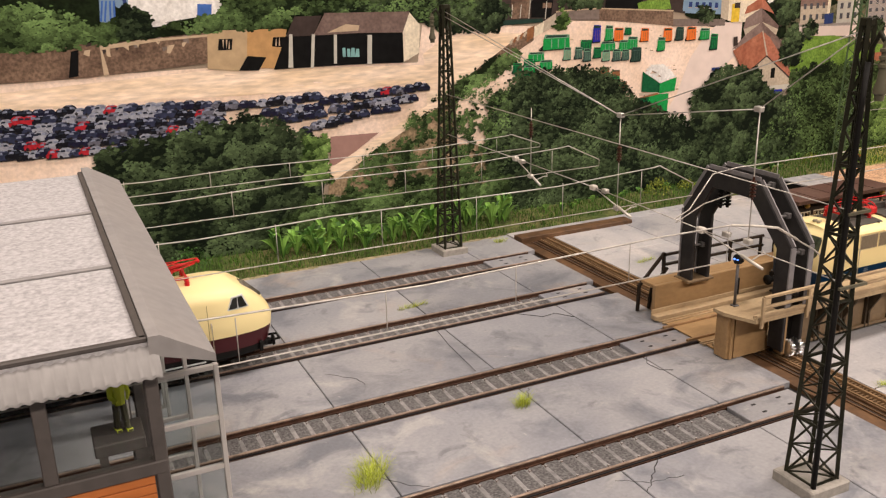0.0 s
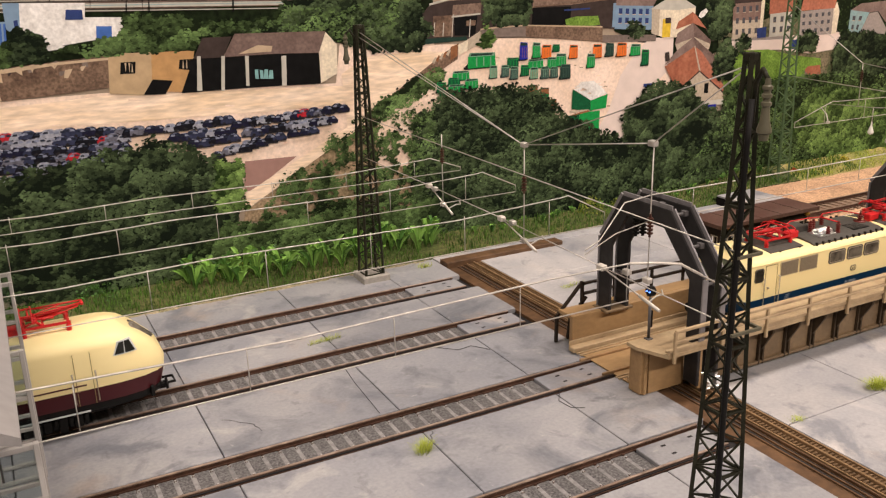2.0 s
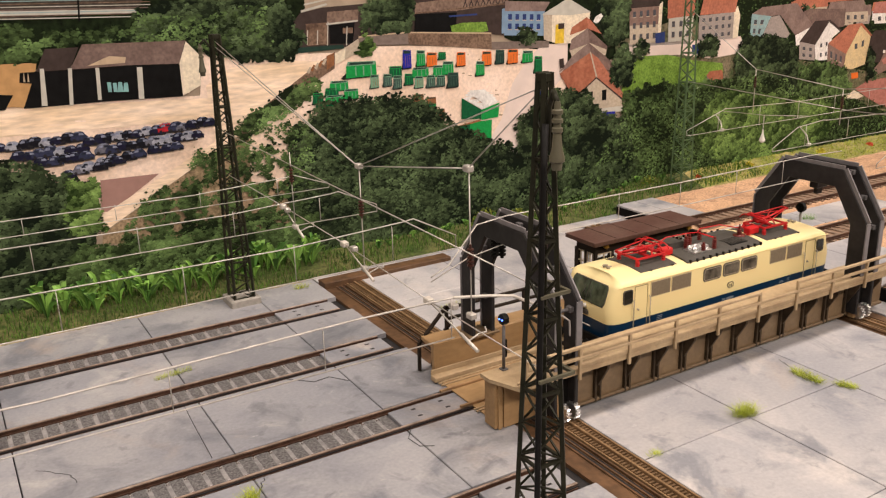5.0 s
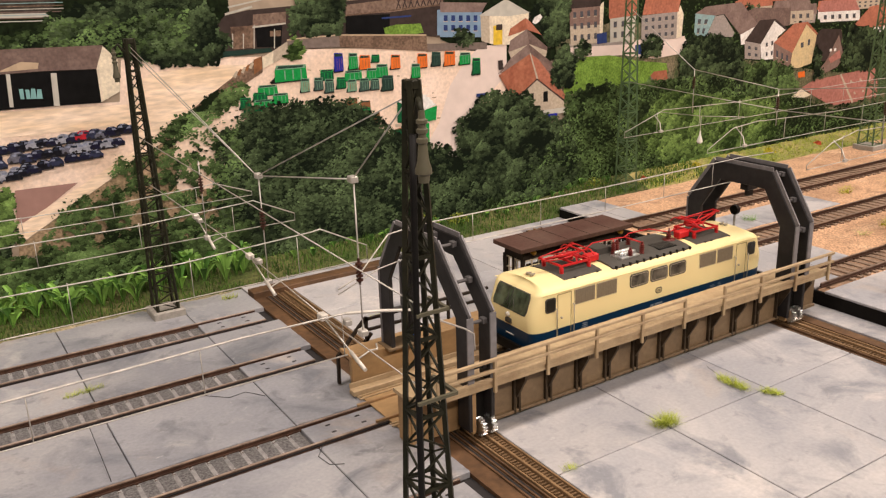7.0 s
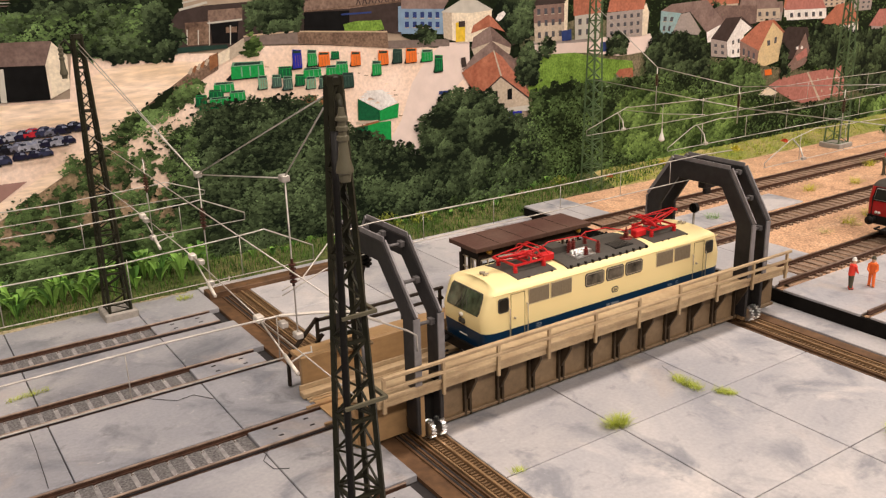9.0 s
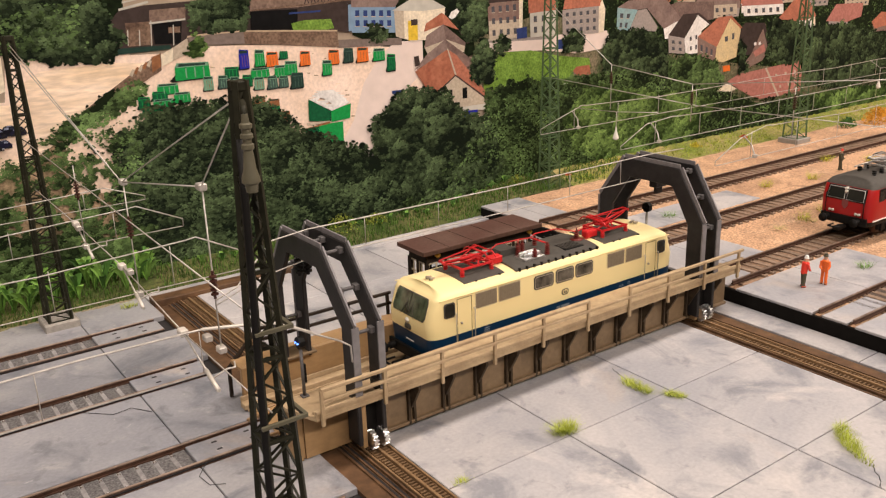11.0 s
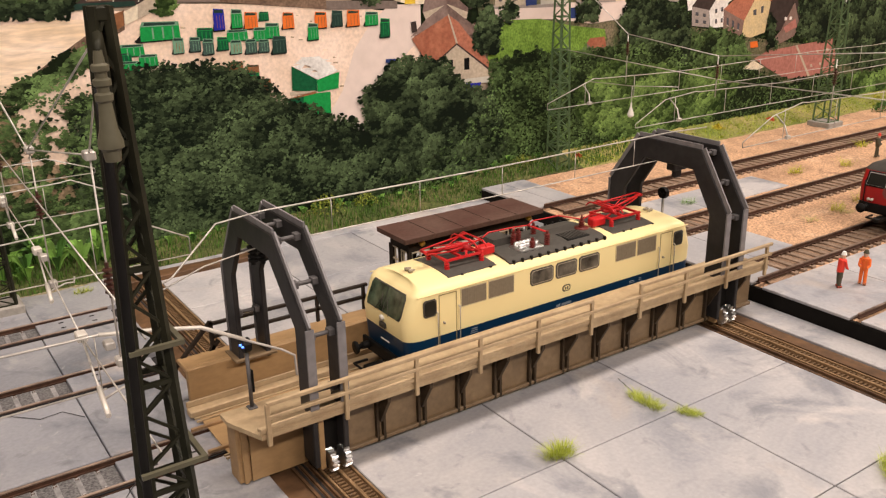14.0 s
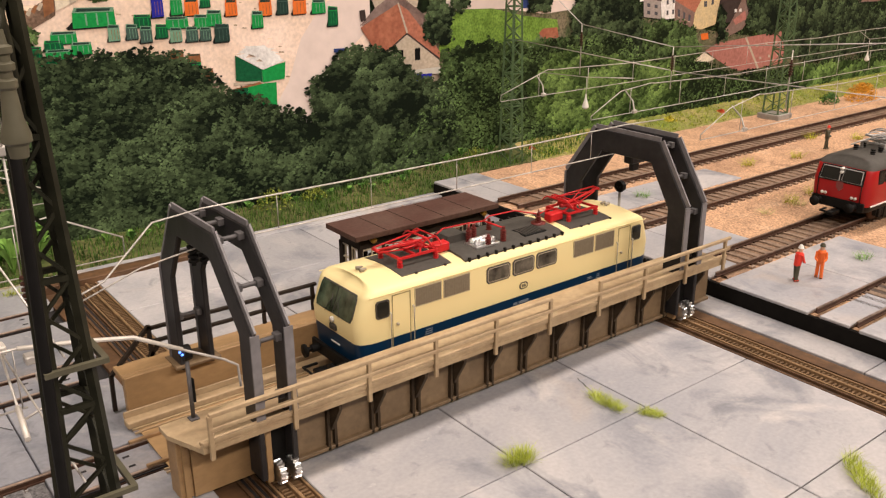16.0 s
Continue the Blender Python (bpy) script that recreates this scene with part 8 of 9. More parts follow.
        for (y, zz) in ((-9.6, 16.4), (9.6, 16.4), (-7.6, 16.4), (7.6, 16.4), (0, 29.6), (0, 31.6)):
            bm = NB()
            rod(bm, (m * (half + 1.6), y, zz), (m * (half + 3.6), y, zz), 0.85, 10)
            sub("headlight", bm, M_LENS, th, "small round white headlight")
        bm = NB()
        prism(bm, [(-2.0, 21), (0, 18.6), (2.0, 21), (2.0, 24.4), (-2.0, 24.4)], "x", m * (half + 1.8), m * (half + 3.5))
        sub("emblem", bm, M_LOCORED2, th, "small shield emblem on the front")
        bm = NB()
        box(bm, min(m * (half + 1), m * (half + 3.3)), -13, 12.9, max(m * (half + 1), m * (half + 3.3)), 13, 13.6)
        sub("front_strip", bm, M_WHITE, th)
        for y in (-14.6, 14.6):
            bm = NB()
            wire(bm, [(m * (half + 2.0), y * 0.85, 14), (m * (half + 3.6), y * 0.85, 15), (m * (half + 3.6), y * 0.85, 27)], 0.35)
            sub("handrail", bm, M_BLACK, th)
        panto(th, m * 48, 37.6, m, M_SILVER_GREY)
    for k in range(5):
        bm = NB()
        box(bm, -30 + k * 13, -8, 37.4, -21 + k * 13, 8, 41.0, 0.8)
        sub("roof_box", bm, M_ROOF, th)
    for k in range(4):
        bm = NB()
        for i in range(3):
            rod(bm, (-68 + k * 4.2, -6 + (k % 2) * 12, 37.4 + i * 1.2), (-68 + k * 4.2, -6 + (k % 2) * 12, 38.1 + i * 1.2), 1.4, 8)
        sub("insulator", bm, M_BLACK, th)
    bm = NB()
    wire(bm, [(-70, 6, 41.5), (-40, 6, 42.4), (0, 6, 42), (60, 6, 42)], 0.45)
    sub("busbar", bm, M_WIRE, th)
    return th


M_LOCORED2 = mat("shield_red", (0.2, 0.05, 0.045), 0.35)
M_WHITE_GREY = mat("pale_frame", (0.55, 0.53, 0.5), 0.45)
red_loco(250.0, -9.0, RZ + 2.0)

# ---- masts and overhead wires ----


def lattice_mast(x, y, z0, z1, w0, w1, material, label, plinth=True, lamp=None, group="catenary masts", leg=1.3):
    th = thing("catenary_mast", (x, y, z0), label, "catenary mast", group)
    if plinth:
        bm = NB()
        s = w0 / 2 + 3.2
        box(bm, x - s, y - s, z0 - 1, x + s, y + s, z0 + 4.0, 0.5)
        part("plinth", bm, M_STONE, th, "pale grey stone plinth")
        z0 += 4.0

    def half_at(z):
        return (w0 + (w1 - w0) * (z - z0) / (z1 - z0)) / 2
    for sx in (-1, 1):
        for sy in (-1, 1):
            bm = NB()
            a, b = half_at(z0), half_at(z1)
            bar(bm, (x + sx * a, y + sy * a, z0), (x + sx * b, y + sy * b, z1), leg, leg)
            part("leg", bm, material, th)
    n = int((z1 - z0) / (w0 * 0.4 + 0.8))
    for face in range(4):
        for k in range(n):
            za, zb = z0 + (z1 - z0) * k / n, z0 + (z1 - z0) * (k + 1) / n
            a, b = half_at(za), half_at(zb)
            f = 1 if (k + face) % 2 else -1
            if face == 0:
                p, q = (x - f * a, y - a, za), (x + f * b, y - b, zb)
            elif face == 1:
                p, q = (x - f * a, y + a, za), (x + f * b, y + b, zb)
            elif face == 2:
                p, q = (x - a, y - f * a, za), (x - b, y + f * b, zb)
            else:
                p, q = (x + a, y - f * a, za), (x + b, y + f * b, zb)
            bm = NB()
            bar(bm, p, q, 0.55, 0.55)
            part("brace", bm, material, th)
            if k % 4 == 0:
                c = [(x - a, y - a, za), (x + a, y - a, za), (x + a, y + a, za), (x - a, y + a, za)]
                bm = NB()
                bar(bm, c[face], c[(face + 1) % 4], 0.9, 0.9)
                part("brace", bm, material, th)
    bm = NB()
    box(bm, x - w1 / 2 - 0.6, y - w1 / 2 - 0.6, z1 - 2.4, x + w1 / 2 + 0.6, y + w1 / 2 + 0.6, z1, 0.3)
    part("cap", bm, material, th)
    if lamp:
        lx, ly, lz = lamp
        lp = thing_part("lamp", th)
        b = base_of(th)
        bm = NB()
        wire(bm, [(x + (lx - x) * 0.3 - b[0], y + (ly - y) * 0.3 - b[1], lz + 2 - b[2]), (x + (lx - x) * 0.35 - b[0], y + (ly - y) * 0.35 - b[1], lz + 13 - b[2]), (x + (lx - x) * 0.7 - b[0], y + (ly - y) * 0.7 - b[1], lz + 17.5 - b[2]), (lx - b[0], ly - b[1], lz + 15 - b[2])], 0.8)
        sub("bracket", bm, material, lp)
        bm = NB()
        rings = []
        for zz, rr in ((15.5, 0.9), (13.6, 1.2), (13.3, 1.9), (12.5, 1.9), (12.2, 1.3), (11.4, 1.3), (11.1, 1.9), (10.3, 1.9), (10.0, 1.3), (9.2, 1.3), (8.9, 1.9), (8.0, 1.9), (7.6, 1.4), (3.6, 1.9), (1.6, 2.7), (0.6, 2.75), (0.2, 2.0), (-1.6, 1.7)):
            rings.append([bm.verts.new((lx - b[0] + 0.74 * rr * math.cos(k * math.pi / 7), ly - b[1] + 0.74 * rr * math.sin(k * math.pi / 7), lz + zz - b[2])) for k in range(14)])
        for ra, rb in zip(rings[:-1], rings[1:]):
            for k in range(14):
                bm.faces.new((ra[k], ra[(k + 1) % 14], rb[(k + 1) % 14], rb[k]))
        bm.faces.new(rings[0])
        bm.faces.new(rings[-1])
        bmesh.ops.recalc_face_normals(bm, faces=bm.faces)
        sub("shade", bm, M_LAMPGREEN, lp, "bell-shaped olive lamp shade", True)
    return th


M_LAMPGREEN = mat("lamp_olive", (0.1, 0.092, 0.06), 0.45, grain=4, var=0.15)
MN = (-177.0, -103.6)
MF = (-172.0, 193.0)
mast_n = lattice_mast(MN[0], MN[1], 0.0, 158.4, 11.6, 2.3, M_MAST, "dark olive lattice catenary mast on a stone plinth", True, (-180.2, -113.0, 137.0))
lattice_mast(MF[0], MF[1], 0.0, 154.0, 11.5, 3.8, M_MAST, "dark olive lattice catenary mast beside the grass verge", True, (-180.5, 193.0, 134.0))
lattice_mast(207.0, 214.0, 4.0, 185.0, 12.0, 5.0, M_MAST_LT, "light green lattice catenary mast on grass verge", False)
lattice_mast(499.0, 187.0, 8.0, 165.0, 15.0, 6.0, M_MAST_LT, "light green lattice catenary mast beside the far track", True)


def insulator(bm, p, n=5, r=0.8, axis=(0, 0, 1)):
    lathe(bm, p[0], p[1], ribbed(p[2], n, 1.3, 0.45, r), 8)


span = thing("cross_span", (-173, 45, 66), "silver head-span wires between two dark lattice masts", "overhead wire")
tF, tN = (MF[0], MF[1], 150), (MN[0], MN[1], 155)
J1, J2 = (-173.5, 18, 112.5), (-173, -60.5, 125.5)
for k, (a, b) in enumerate(((tF, J1), ((MF[0], MF[1], 147), J1), (J1, J2), (J2, tN), (J1, tN), ((MF[0], MF[1], 76.5), (-172.2, 108.8, 76.7)), ((-172.2, 108.8, 76.7), (-173.4, 35.5, 76.7)), ((-173.4, 35.5, 76.7), (-177.4, -41.0, 76.9)), ((-177.4, -41.0, 76.9), (MN[0], MN[1], 76.0)), ((MF[0], MF[1], 101.0), (MN[0], MN[1], 100.0)))):
    bm = NB()
    wire(bm, [a, b], 0.22)
    part("span_wire", bm, M_WIRE, span)
for (y, za, zb, zi) in ((18, 112, 70.5, 92.6), (-61, 125, 76.5, 93.8), (92, 106, 70, 92.0)):
    bm = NB()
    wire(bm, [(-173, y, za), (-173, y, zb)], 0.24)
    part("hanger", bm, M_WIRE, span)
    bm = NB()
    insulator(bm, (-173, y, zi), 5, 1.15)
    part("insulator", bm, M_INSUL, span, "dark brown ribbed insulator")
for y, z in ((18, 112.5), (-60.5, 125.5), (18, 70.8), (-61, 77.0), (92, 70.5), (100.5, 76.7), (27.0, 76.7), (-50.0, 76.8)):
    bm = NB()
    box(bm, -174.2, y - 1.6, z - 1.0, -171.8, y + 1.6, z + 1.0, 0.3)
    part("clamp", bm, M_WIRE, span, "small silver wire clamp")


def overhead_line(x0, x1, y, zu, zl, end, label, nose_up=9.0, lead=20.0, brk=0.0):
    """A messenger wire over a contact wire with droppers, closed at one end by a sloping loop."""
    th = thing("overhead_line", ((x0 + x1) / 2, y, zl), label, "overhead wire", "overhead lines")
    s = 1 if end == x1 else -1
    other = x0 if end == x1 else x1
    bm = NB()
    pts = []
    n = 8
    for i in range(n + 1):
        x = other + (end - s * (lead + 4) - other) * i / n
        u = (i / n) * 3 % 1
        pts.append((x, y, zu - 2.4 * math.sin(u * math.pi)))
    pts += [(end - s * lead, y, zu + 0.5)] + ([(end - s * lead * 0.48, y, zu - brk)] if brk else []) + [(end, y, zu - nose_up), (end, y, zl + 0.2)]
    wire(bm, pts, 0.26)
    part("messenger_wire", bm, M_WIRE, th)
    bm = NB()
    wire(bm, [(other, y, zl), ((other + end) / 2, y, zl), (end, y, zl)], 0.22)
    part("contact_wire", bm, M_WIRE, th)
    x = end - s * 30
    while abs(x - other) > 30:
        bm = NB()
        wire(bm, [(x, y, zl), (x, y, zu - 1.0)], 0.17)
        part("dropper", bm, M_WIRE, th)
        x -= s * 42
    if s < 0:
        bm = NB()
        wire(bm, [(end - s * 40, y + 12, zl + 9), (end - s * 38, y + 5, zl + 5), (end - s * 34, y, zl + 0.6)], 0.4)
        box(bm, end - s * 34 - 1.5, y - 0.8, zl - 0.6, end - s * 34 + 1.5, y + 0.8, zl + 1.2, 0.2)
        part("steady_arm", bm, M_WIRE, th, "bent silver steady arm with clamp")
    return th


overhead_line(-560, -127, 157.0, 79.0, 70.0, -127, "thin silver overhead wire above the sunken track", 7.0)
overhead_line(-560, -130, 92.0, 83.5, 71.0, -130, "thin silver overhead wire above the sunken track")
overhead_line(-560, -130, 18.0, 87.0, 71.0, -130, "thin silver overhead wire above the loco track", 10.0)
M_SLEEVE = mat("pale_sleeve", (0.6, 0.56, 0.5), 0.4, 0.2)
near_line = thing("overhead_line", (-350, -55, 70), "thin silver overhead wire with a free bent end above near track", "overhead wire", "overhead lines")
bm = NB()
wire(bm, [(-560, -55, 84), (-480, -55, 81.5), (-400, -55, 84), (-300, -55, 81), (-210, -55, 82.5), (-175, -55, 82.0), (-152, -55, 77.3), (-147, -55, 74.5), (-140, -55, 70.3), (-131, -55, 65.2), (-127.5, -55, 62.5), (-127.2, -55, 56.5)], 0.35)
part("messenger_wire", bm, M_WIRE, near_line)
bm = NB()
wire(bm, [(-176, -55, 82), (-163, -55, 79.8), (-152, -55, 77.4), (-141, -55, 71.0)], 0.55)
part("end_sleeve", bm, M_SLEEVE, near_line, "thicker whitish wire end sleeve")
bm = NB()
wire(bm, [(-560, -55, 68), (-360, -55, 68), (-176, -55, 68)], 0.27)
part("contact_wire", bm, M_WIRE, near_line)
for x in (-177, -222, -268, -314, -360, -406, -452, -498):
    bm = NB()
    wire(bm, [(x, -55, 68), (x, -55, 82)], 0.17)
    part("dropper", bm, M_WIRE, near_line)
overhead_line(125.7, 760, 134.0, 87.0, 72.5, 125.7, "thin silver overhead wire above ballasted track", 10.9, 37.0)
overhead_line(127.2, 760, 65.0, 86.6, 72.6, 127.2, "thin silver overhead wire above ballasted track", 12.0, 46.0, 1.4)
overhead_line(122.8, 760, -6.0, 91.0, 75.3, 122.8, "thin silver overhead wire above the red loco", 13.2, 43.0, 3.6)
span2 = thing("cross_span", (190, 60, 80), "silver head-span wires over the eastern tracks", "overhead wire")
for a, b in (((207, 214, 150), (190, 134, 112)), ((190, 134, 112), (190, 65, 105)), ((190, 65, 105), (195, -60, 118)), ((207, 214, 95), (190, 60, 92)), ((190, 60, 92), (190, -70, 94))):
    bm = NB()
    wire(bm, [a, b], 0.26)
    part("span_wire", bm, M_WIRE, span2)
for y, za in ((134, 112), (65, 105), (-6, 110)):
    bm = NB()
    wire(bm, [(190, y, za), (190, y, 82)], 0.3)
    part("hanger", bm, M_WIRE, span2)
    bm = NB()
    insulator(bm, (190, y, za - 12), 5, 1.1)
    part("insulator", bm, M_INSUL, span2)

# fittings of the near mast
bm = NB()
wire(bm, [(MN[0] - 6.2, MN[1] - 6.6, 4.0), (MN[0] - 5.4, MN[1] - 5.6, 50), (MN[0] - 4.2, MN[1] - 4.6, 90), (MN[0] - 2.8, MN[1] - 3.4, 128), (MN[0] - 2.4, MN[1] - 3.6, 146)], 0.9, 8)
part("cable", bm, M_BLACK, mast_n, "black cable along one corner of the mast")
for zz, r in ((100.0, 4.4), (76.0, 5.6)):
    bm = NB()
    bar(bm, (MN[0] - r, MN[1] - r - 0.6, zz), (MN[0] + r + 1, MN[1] - r - 0.6, zz), 0.9, 0.9)
    bar(bm, (MN[0] + r + 0.6, MN[1] - r - 0.8, zz), (MN[0] + r + 0.6, MN[1] + r, zz), 1.0, 1.0)
    part("clamp_band", bm, M_LAMPGREEN, mast_n, "pale olive clamp band round the mast")
def steady_arm(p, q):
    """A thin rod from the cross wire down to the contact wire, with a thick pale end and a small hook."""
    p, q = Vector(p), Vector(q)
    th = thing("steady_arm", tuple(p), "thin silver steady arm with white insulated end", "overhead wire", "steady arms")
    d = q - p
    bm = NB()
    wire(bm, [p, p + d * 0.7], 0.3)
    part("rod", bm, M_WIRE, th)
    bm = NB()
    wire(bm, [p + d * 0.68, q], 0.65)
    part("end_sleeve", bm, M_SLEEVE, th, "thick white end sleeve")
    bm = NB()
    r = p + d * 0.82
    wire(bm, [r, r + Vector((5.0, 1.0, 1.2)), r + Vector((7.5, 1.0, 1.0)), r + Vector((8.0, 2.5, 2.2))], 0.3)
    part("hook", bm, M_WIRE, th)
    bm = NB()
    box(bm, p.x - 1.3, p.y - 1.8, p.z - 1.2, p.x + 1.3, p.y + 1.8, p.z + 1.0, 0.3)
    part("clamp", bm, M_SLEEVE, th, "pale clamp on the cross wire")
    return th


steady_arm((-172.2, 108.8, 76.7), (-173.1, 82.1, 67.7))
steady_arm((-173.4, 35.5, 76.7), (-176.3, 3.5, 70.5))
steady_arm((-177.4, -41.0, 76.9), (-180.4, -76.0, 72.1))


def yard_lamp(x, y, z, label):
    th = thing("yard_lamp", (x, y, z), label, "lamp", "hanging yard lamps")
    bm = NB()
    lathe(bm, x, y, [(z + 7.5, 0.4), (z + 5, 0.6), (z + 4, 0.9), (z + 1, 1.9), (z, 2.0), (z - 0.6, 1.4), (z - 1.2, 0.5)], 12)
    part("shade", bm, M_LENS, th, "white bell-shaped lamp shade", True)
    bm = NB()
    wire(bm, [(x, y, z + 7.5), (x, y, z + 17)], 0.25)
    wire(bm, [(x, 65.0, 91.0), (x, y, z + 17), (x, 134.0, 86.0)], 0.22)
    part("hanger", bm, M_WIRE, th, "thin cross wire carrying the lamp")


yard_lamp(159.0, 99.0, 70.5, "small white bell lamp hung between overhead wires")
yard_lamp(523.0, 124.0, 63.0, "small white bell lamp hung between far overhead wires")

# ---- engine shed ----
shed = thing("engine_shed", (-520, 0, 0), "grey felt-roofed engine shed with corrugated eave and open doors", "engine shed")
SX, SY0, SY1 = -386.0, -94.0, 99.0
bm = NB()
box(bm, -740, SY0, 93.5, SX, SY1, 96.0)
part("roof_deck", bm, M_SHEDROOF, shed, "speckled grey roofing felt")
ys = [SY0, -35, 30, SY1]
for y in ys[1:-1]:
    bm = NB()
    box(bm, -740, y - 0.9, 96.0, SX, y + 0.9, 96.9, 0.3)
    part("roof_seam", bm, M_SHEDTRIM, shed)
bm = NB()
prism(bm, [(SX - 1.5, 97.6), (SX + 1.2, 97.6), (-373.0, 90.5), (-373.0, 88.5), (SX - 1.5, 93.0)], "y", SY0 - 1.5, SY1 + 6)
part("barge_board", bm, M_SHEDTRIM, shed, "grey sloping verge board")
for (xa, ya, xb, yb) in ((-740, SY0 - 0.4, SX - 1.5, SY0 + 1.4), (SX - 3.4, SY0, SX - 1.5, SY1)):
    bm = NB()
    box(bm, xa, ya, 95.9, xb, yb, 97.2, 0.3)
    part("roof_edge", bm, M_SHEDFRAME, shed, "dark grey roof edge strip")
bm = NB()
x = -740.0
prevs = None
while x < SX + 1:
    zz = 0.26 * math.sin(x / 2.5 * 2 * math.pi)
    cur = [bm.verts.new((x, SY0 + 1, 96.2 + zz)), bm.verts.new((x, SY0 - 4.5, 89.4 + zz)), bm.verts.new((x, SY0 - 4.5, 88.6 + zz)), bm.verts.new((x, SY0 + 1, 95.2 + zz))]
    if prevs:
        for i in range(4):
            bm.faces.new((prevs[i], prevs[(i + 1) % 4], cur[(i + 1) % 4], cur[i]))
    prevs = cur
    x += 0.5
bmesh.ops.recalc_face_normals(bm, faces=bm.faces)
part("eave_sheet", bm, M_CORR, shed, "corrugated pale grey eave sheet", True)
bm = NB()
box(bm, -740, SY0 + 0.7, 0.1, SX - 4, SY0 + 3, 62, 0.3)

wall = part("wall", bm, M_ORANGE, shed, "orange-brown boarded lower wall")
for i in range(24):
    bm = NB()
    box(bm, -740, SY0 + 0.2, 0.6 + i * 2.56, SX - 4, SY0 + 0.7, 2.9 + i * 2.56, 0.15)
    part("board", bm, M_ORANGE, wall)
bm = NB()
box(bm, -740, SY0 - 0.6, 62, SX - 0.5, SY0 + 3, 65.5, 0.3)
part("sill_beam", bm, M_SHEDFRAME, shed)
for px in (-388, -412, -436, -460, -484, -508):
    bm = NB()
    box(bm, px - 1.6, SY0 - 0.2, 0.1 if px == -388 else 65.5, px + 1.6, SY0 + 2.8, 93, 0.3)
    part("post", bm, M_SHEDFRAME, shed)
bm = NB()
box(bm, -740, SY0 + 0.8, 65.5, -390, SY0 + 1.1, 92)
ob = part("pane", bm, M_PANE, shed, "clear side window glass")
ob.visible_shadow = False
for py in (SY1 - 2,):
    bm = NB()
    box(bm, -740, py, 0.1, SX - 1, py + 2, 93)
    part("wall", bm, M_SHEDFRAME, shed)
bm = NB()
box(bm, -740, SY0, 0.1, -738, SY1, 93)
part("wall", bm, M_SHEDFRAME, shed)
for py in (-42, 52):
    bm = NB()
    box(bm, -389, py - 2, 0.1, -385, py + 2, 93, 0.3)
    part("post", bm, M_SHEDFRAME, shed)


def door_leaf(y, top, label):
    th = thing("shed_door", (-379, y, 0), label, "door leaf", "open shed doors")
    x0, x1 = -387.0, -370.0
    for (a, b, c, d) in ((x0, x0 + 1.3, 0.3, top), (x1 - 1.3, x1, 0.3, top)):
        bm = NB()
        box(bm, a, y - 0.8, c, b, y + 0.8, d, 0.15)
        part("stile", bm, M_LADDER, th)
    for zz in (1.0, top * 0.27, top * 0.45, top * 0.63, top * 0.81, top - 0.8):
        bm = NB()
        box(bm, x0 + 1.3, y - 0.7, zz - 0.7, x1 - 1.3, y + 0.7, zz + 0.7, 0.15)
        part("crossbar", bm, M_LADDER, th)
    bm = NB()
    box(bm, x0 + 1, y - 0.1, top * 0.27, x1 - 1, y + 0.1, top - 1)
    ob = part("pane", bm, M_PANE, th)
    ob.visible_shadow = False


for y in (-78.0, -18.0, 50.0, 62.0):
    door_leaf(y, 80.0, "grey-framed glazed shed door standing open")

# ---- small figures ----
M_SKIN = mat("figure_skin", (0.6, 0.36, 0.24), 0.6)
M_FIGRED = mat("figure_red", (0.72, 0.05, 0.03), 0.55)
M_FIGORANGE = mat("figure_orange", (0.8, 0.16, 0.03), 0.55)
M_FIGDARK = mat("figure_dark", (0.07, 0.065, 0.04), 0.6)
M_FIGYELLOW = mat("figure_yellow", (0.55, 0.62, 0.04), 0.5)


def figure(name, x, y, z, rz, coat, trousers, hat, label, bend=0.0, stick=False):
    bm = NB()
    for s, o in ((-1, 0.6), (1, -0.9)):
        rod(bm, (s * 1.3, o, 0.8), (s * 1.1, 0, 8.6), 0.95, 7, 1.15, 1)
        box(bm, s * 1.4 - 0.9, o - 1.9, 0.0, s * 1.4 + 0.9, o + 1.1, 1.0, 0.2, 3)
    rod(bm, (0, 0, 8.2), (0, -bend, 14.6), 2.0, 8, 2.4, 0)
    rod(bm, (0, -bend, 14.6), (0, -bend, 15.6), 2.4, 8, 0.9, 0)
    for s in (-1, 1):
        rod(bm, (s * 2.4, -bend, 14.4), (s * 2.9, -1.0 - bend, 11.0), 0.85, 6, 0.75, 0)
        rod(bm, (s * 2.9, -1.0 - bend, 11.0), (s * 1.6, -3.0 - bend, 10.0), 0.7, 6, 0.5, 0)
    rod(bm, (0, -bend - 0.2, 15.5), (0, -bend - 0.3, 17.8), 1.2, 8, 1.25, 4)
    rod(bm, (0, -bend - 0.3, 17.4), (0, -bend - 0.3, 19.2), 1.7, 8, 0.9, 2)
    if stick:
        rod(bm, (1.8, -3.2, 0.2), (1.6, -3.0 - bend, 10.4), 0.22, 6, None, 3)
    bmesh.ops.scale(bm, verts=bm.verts, vec=(0.82 * MM, 0.82 * MM, 0.94 * MM))
    ob = new(name, mesh_of(name, bm, [coat, trousers, hat, M_FIGDARK, M_SKIN], True))
    ob.location = (x * MM, y * MM, z * MM)
    ob.rotation_euler = (0, 0, rz)
    return tagged(ob, label, "figurine", "worker figurines")


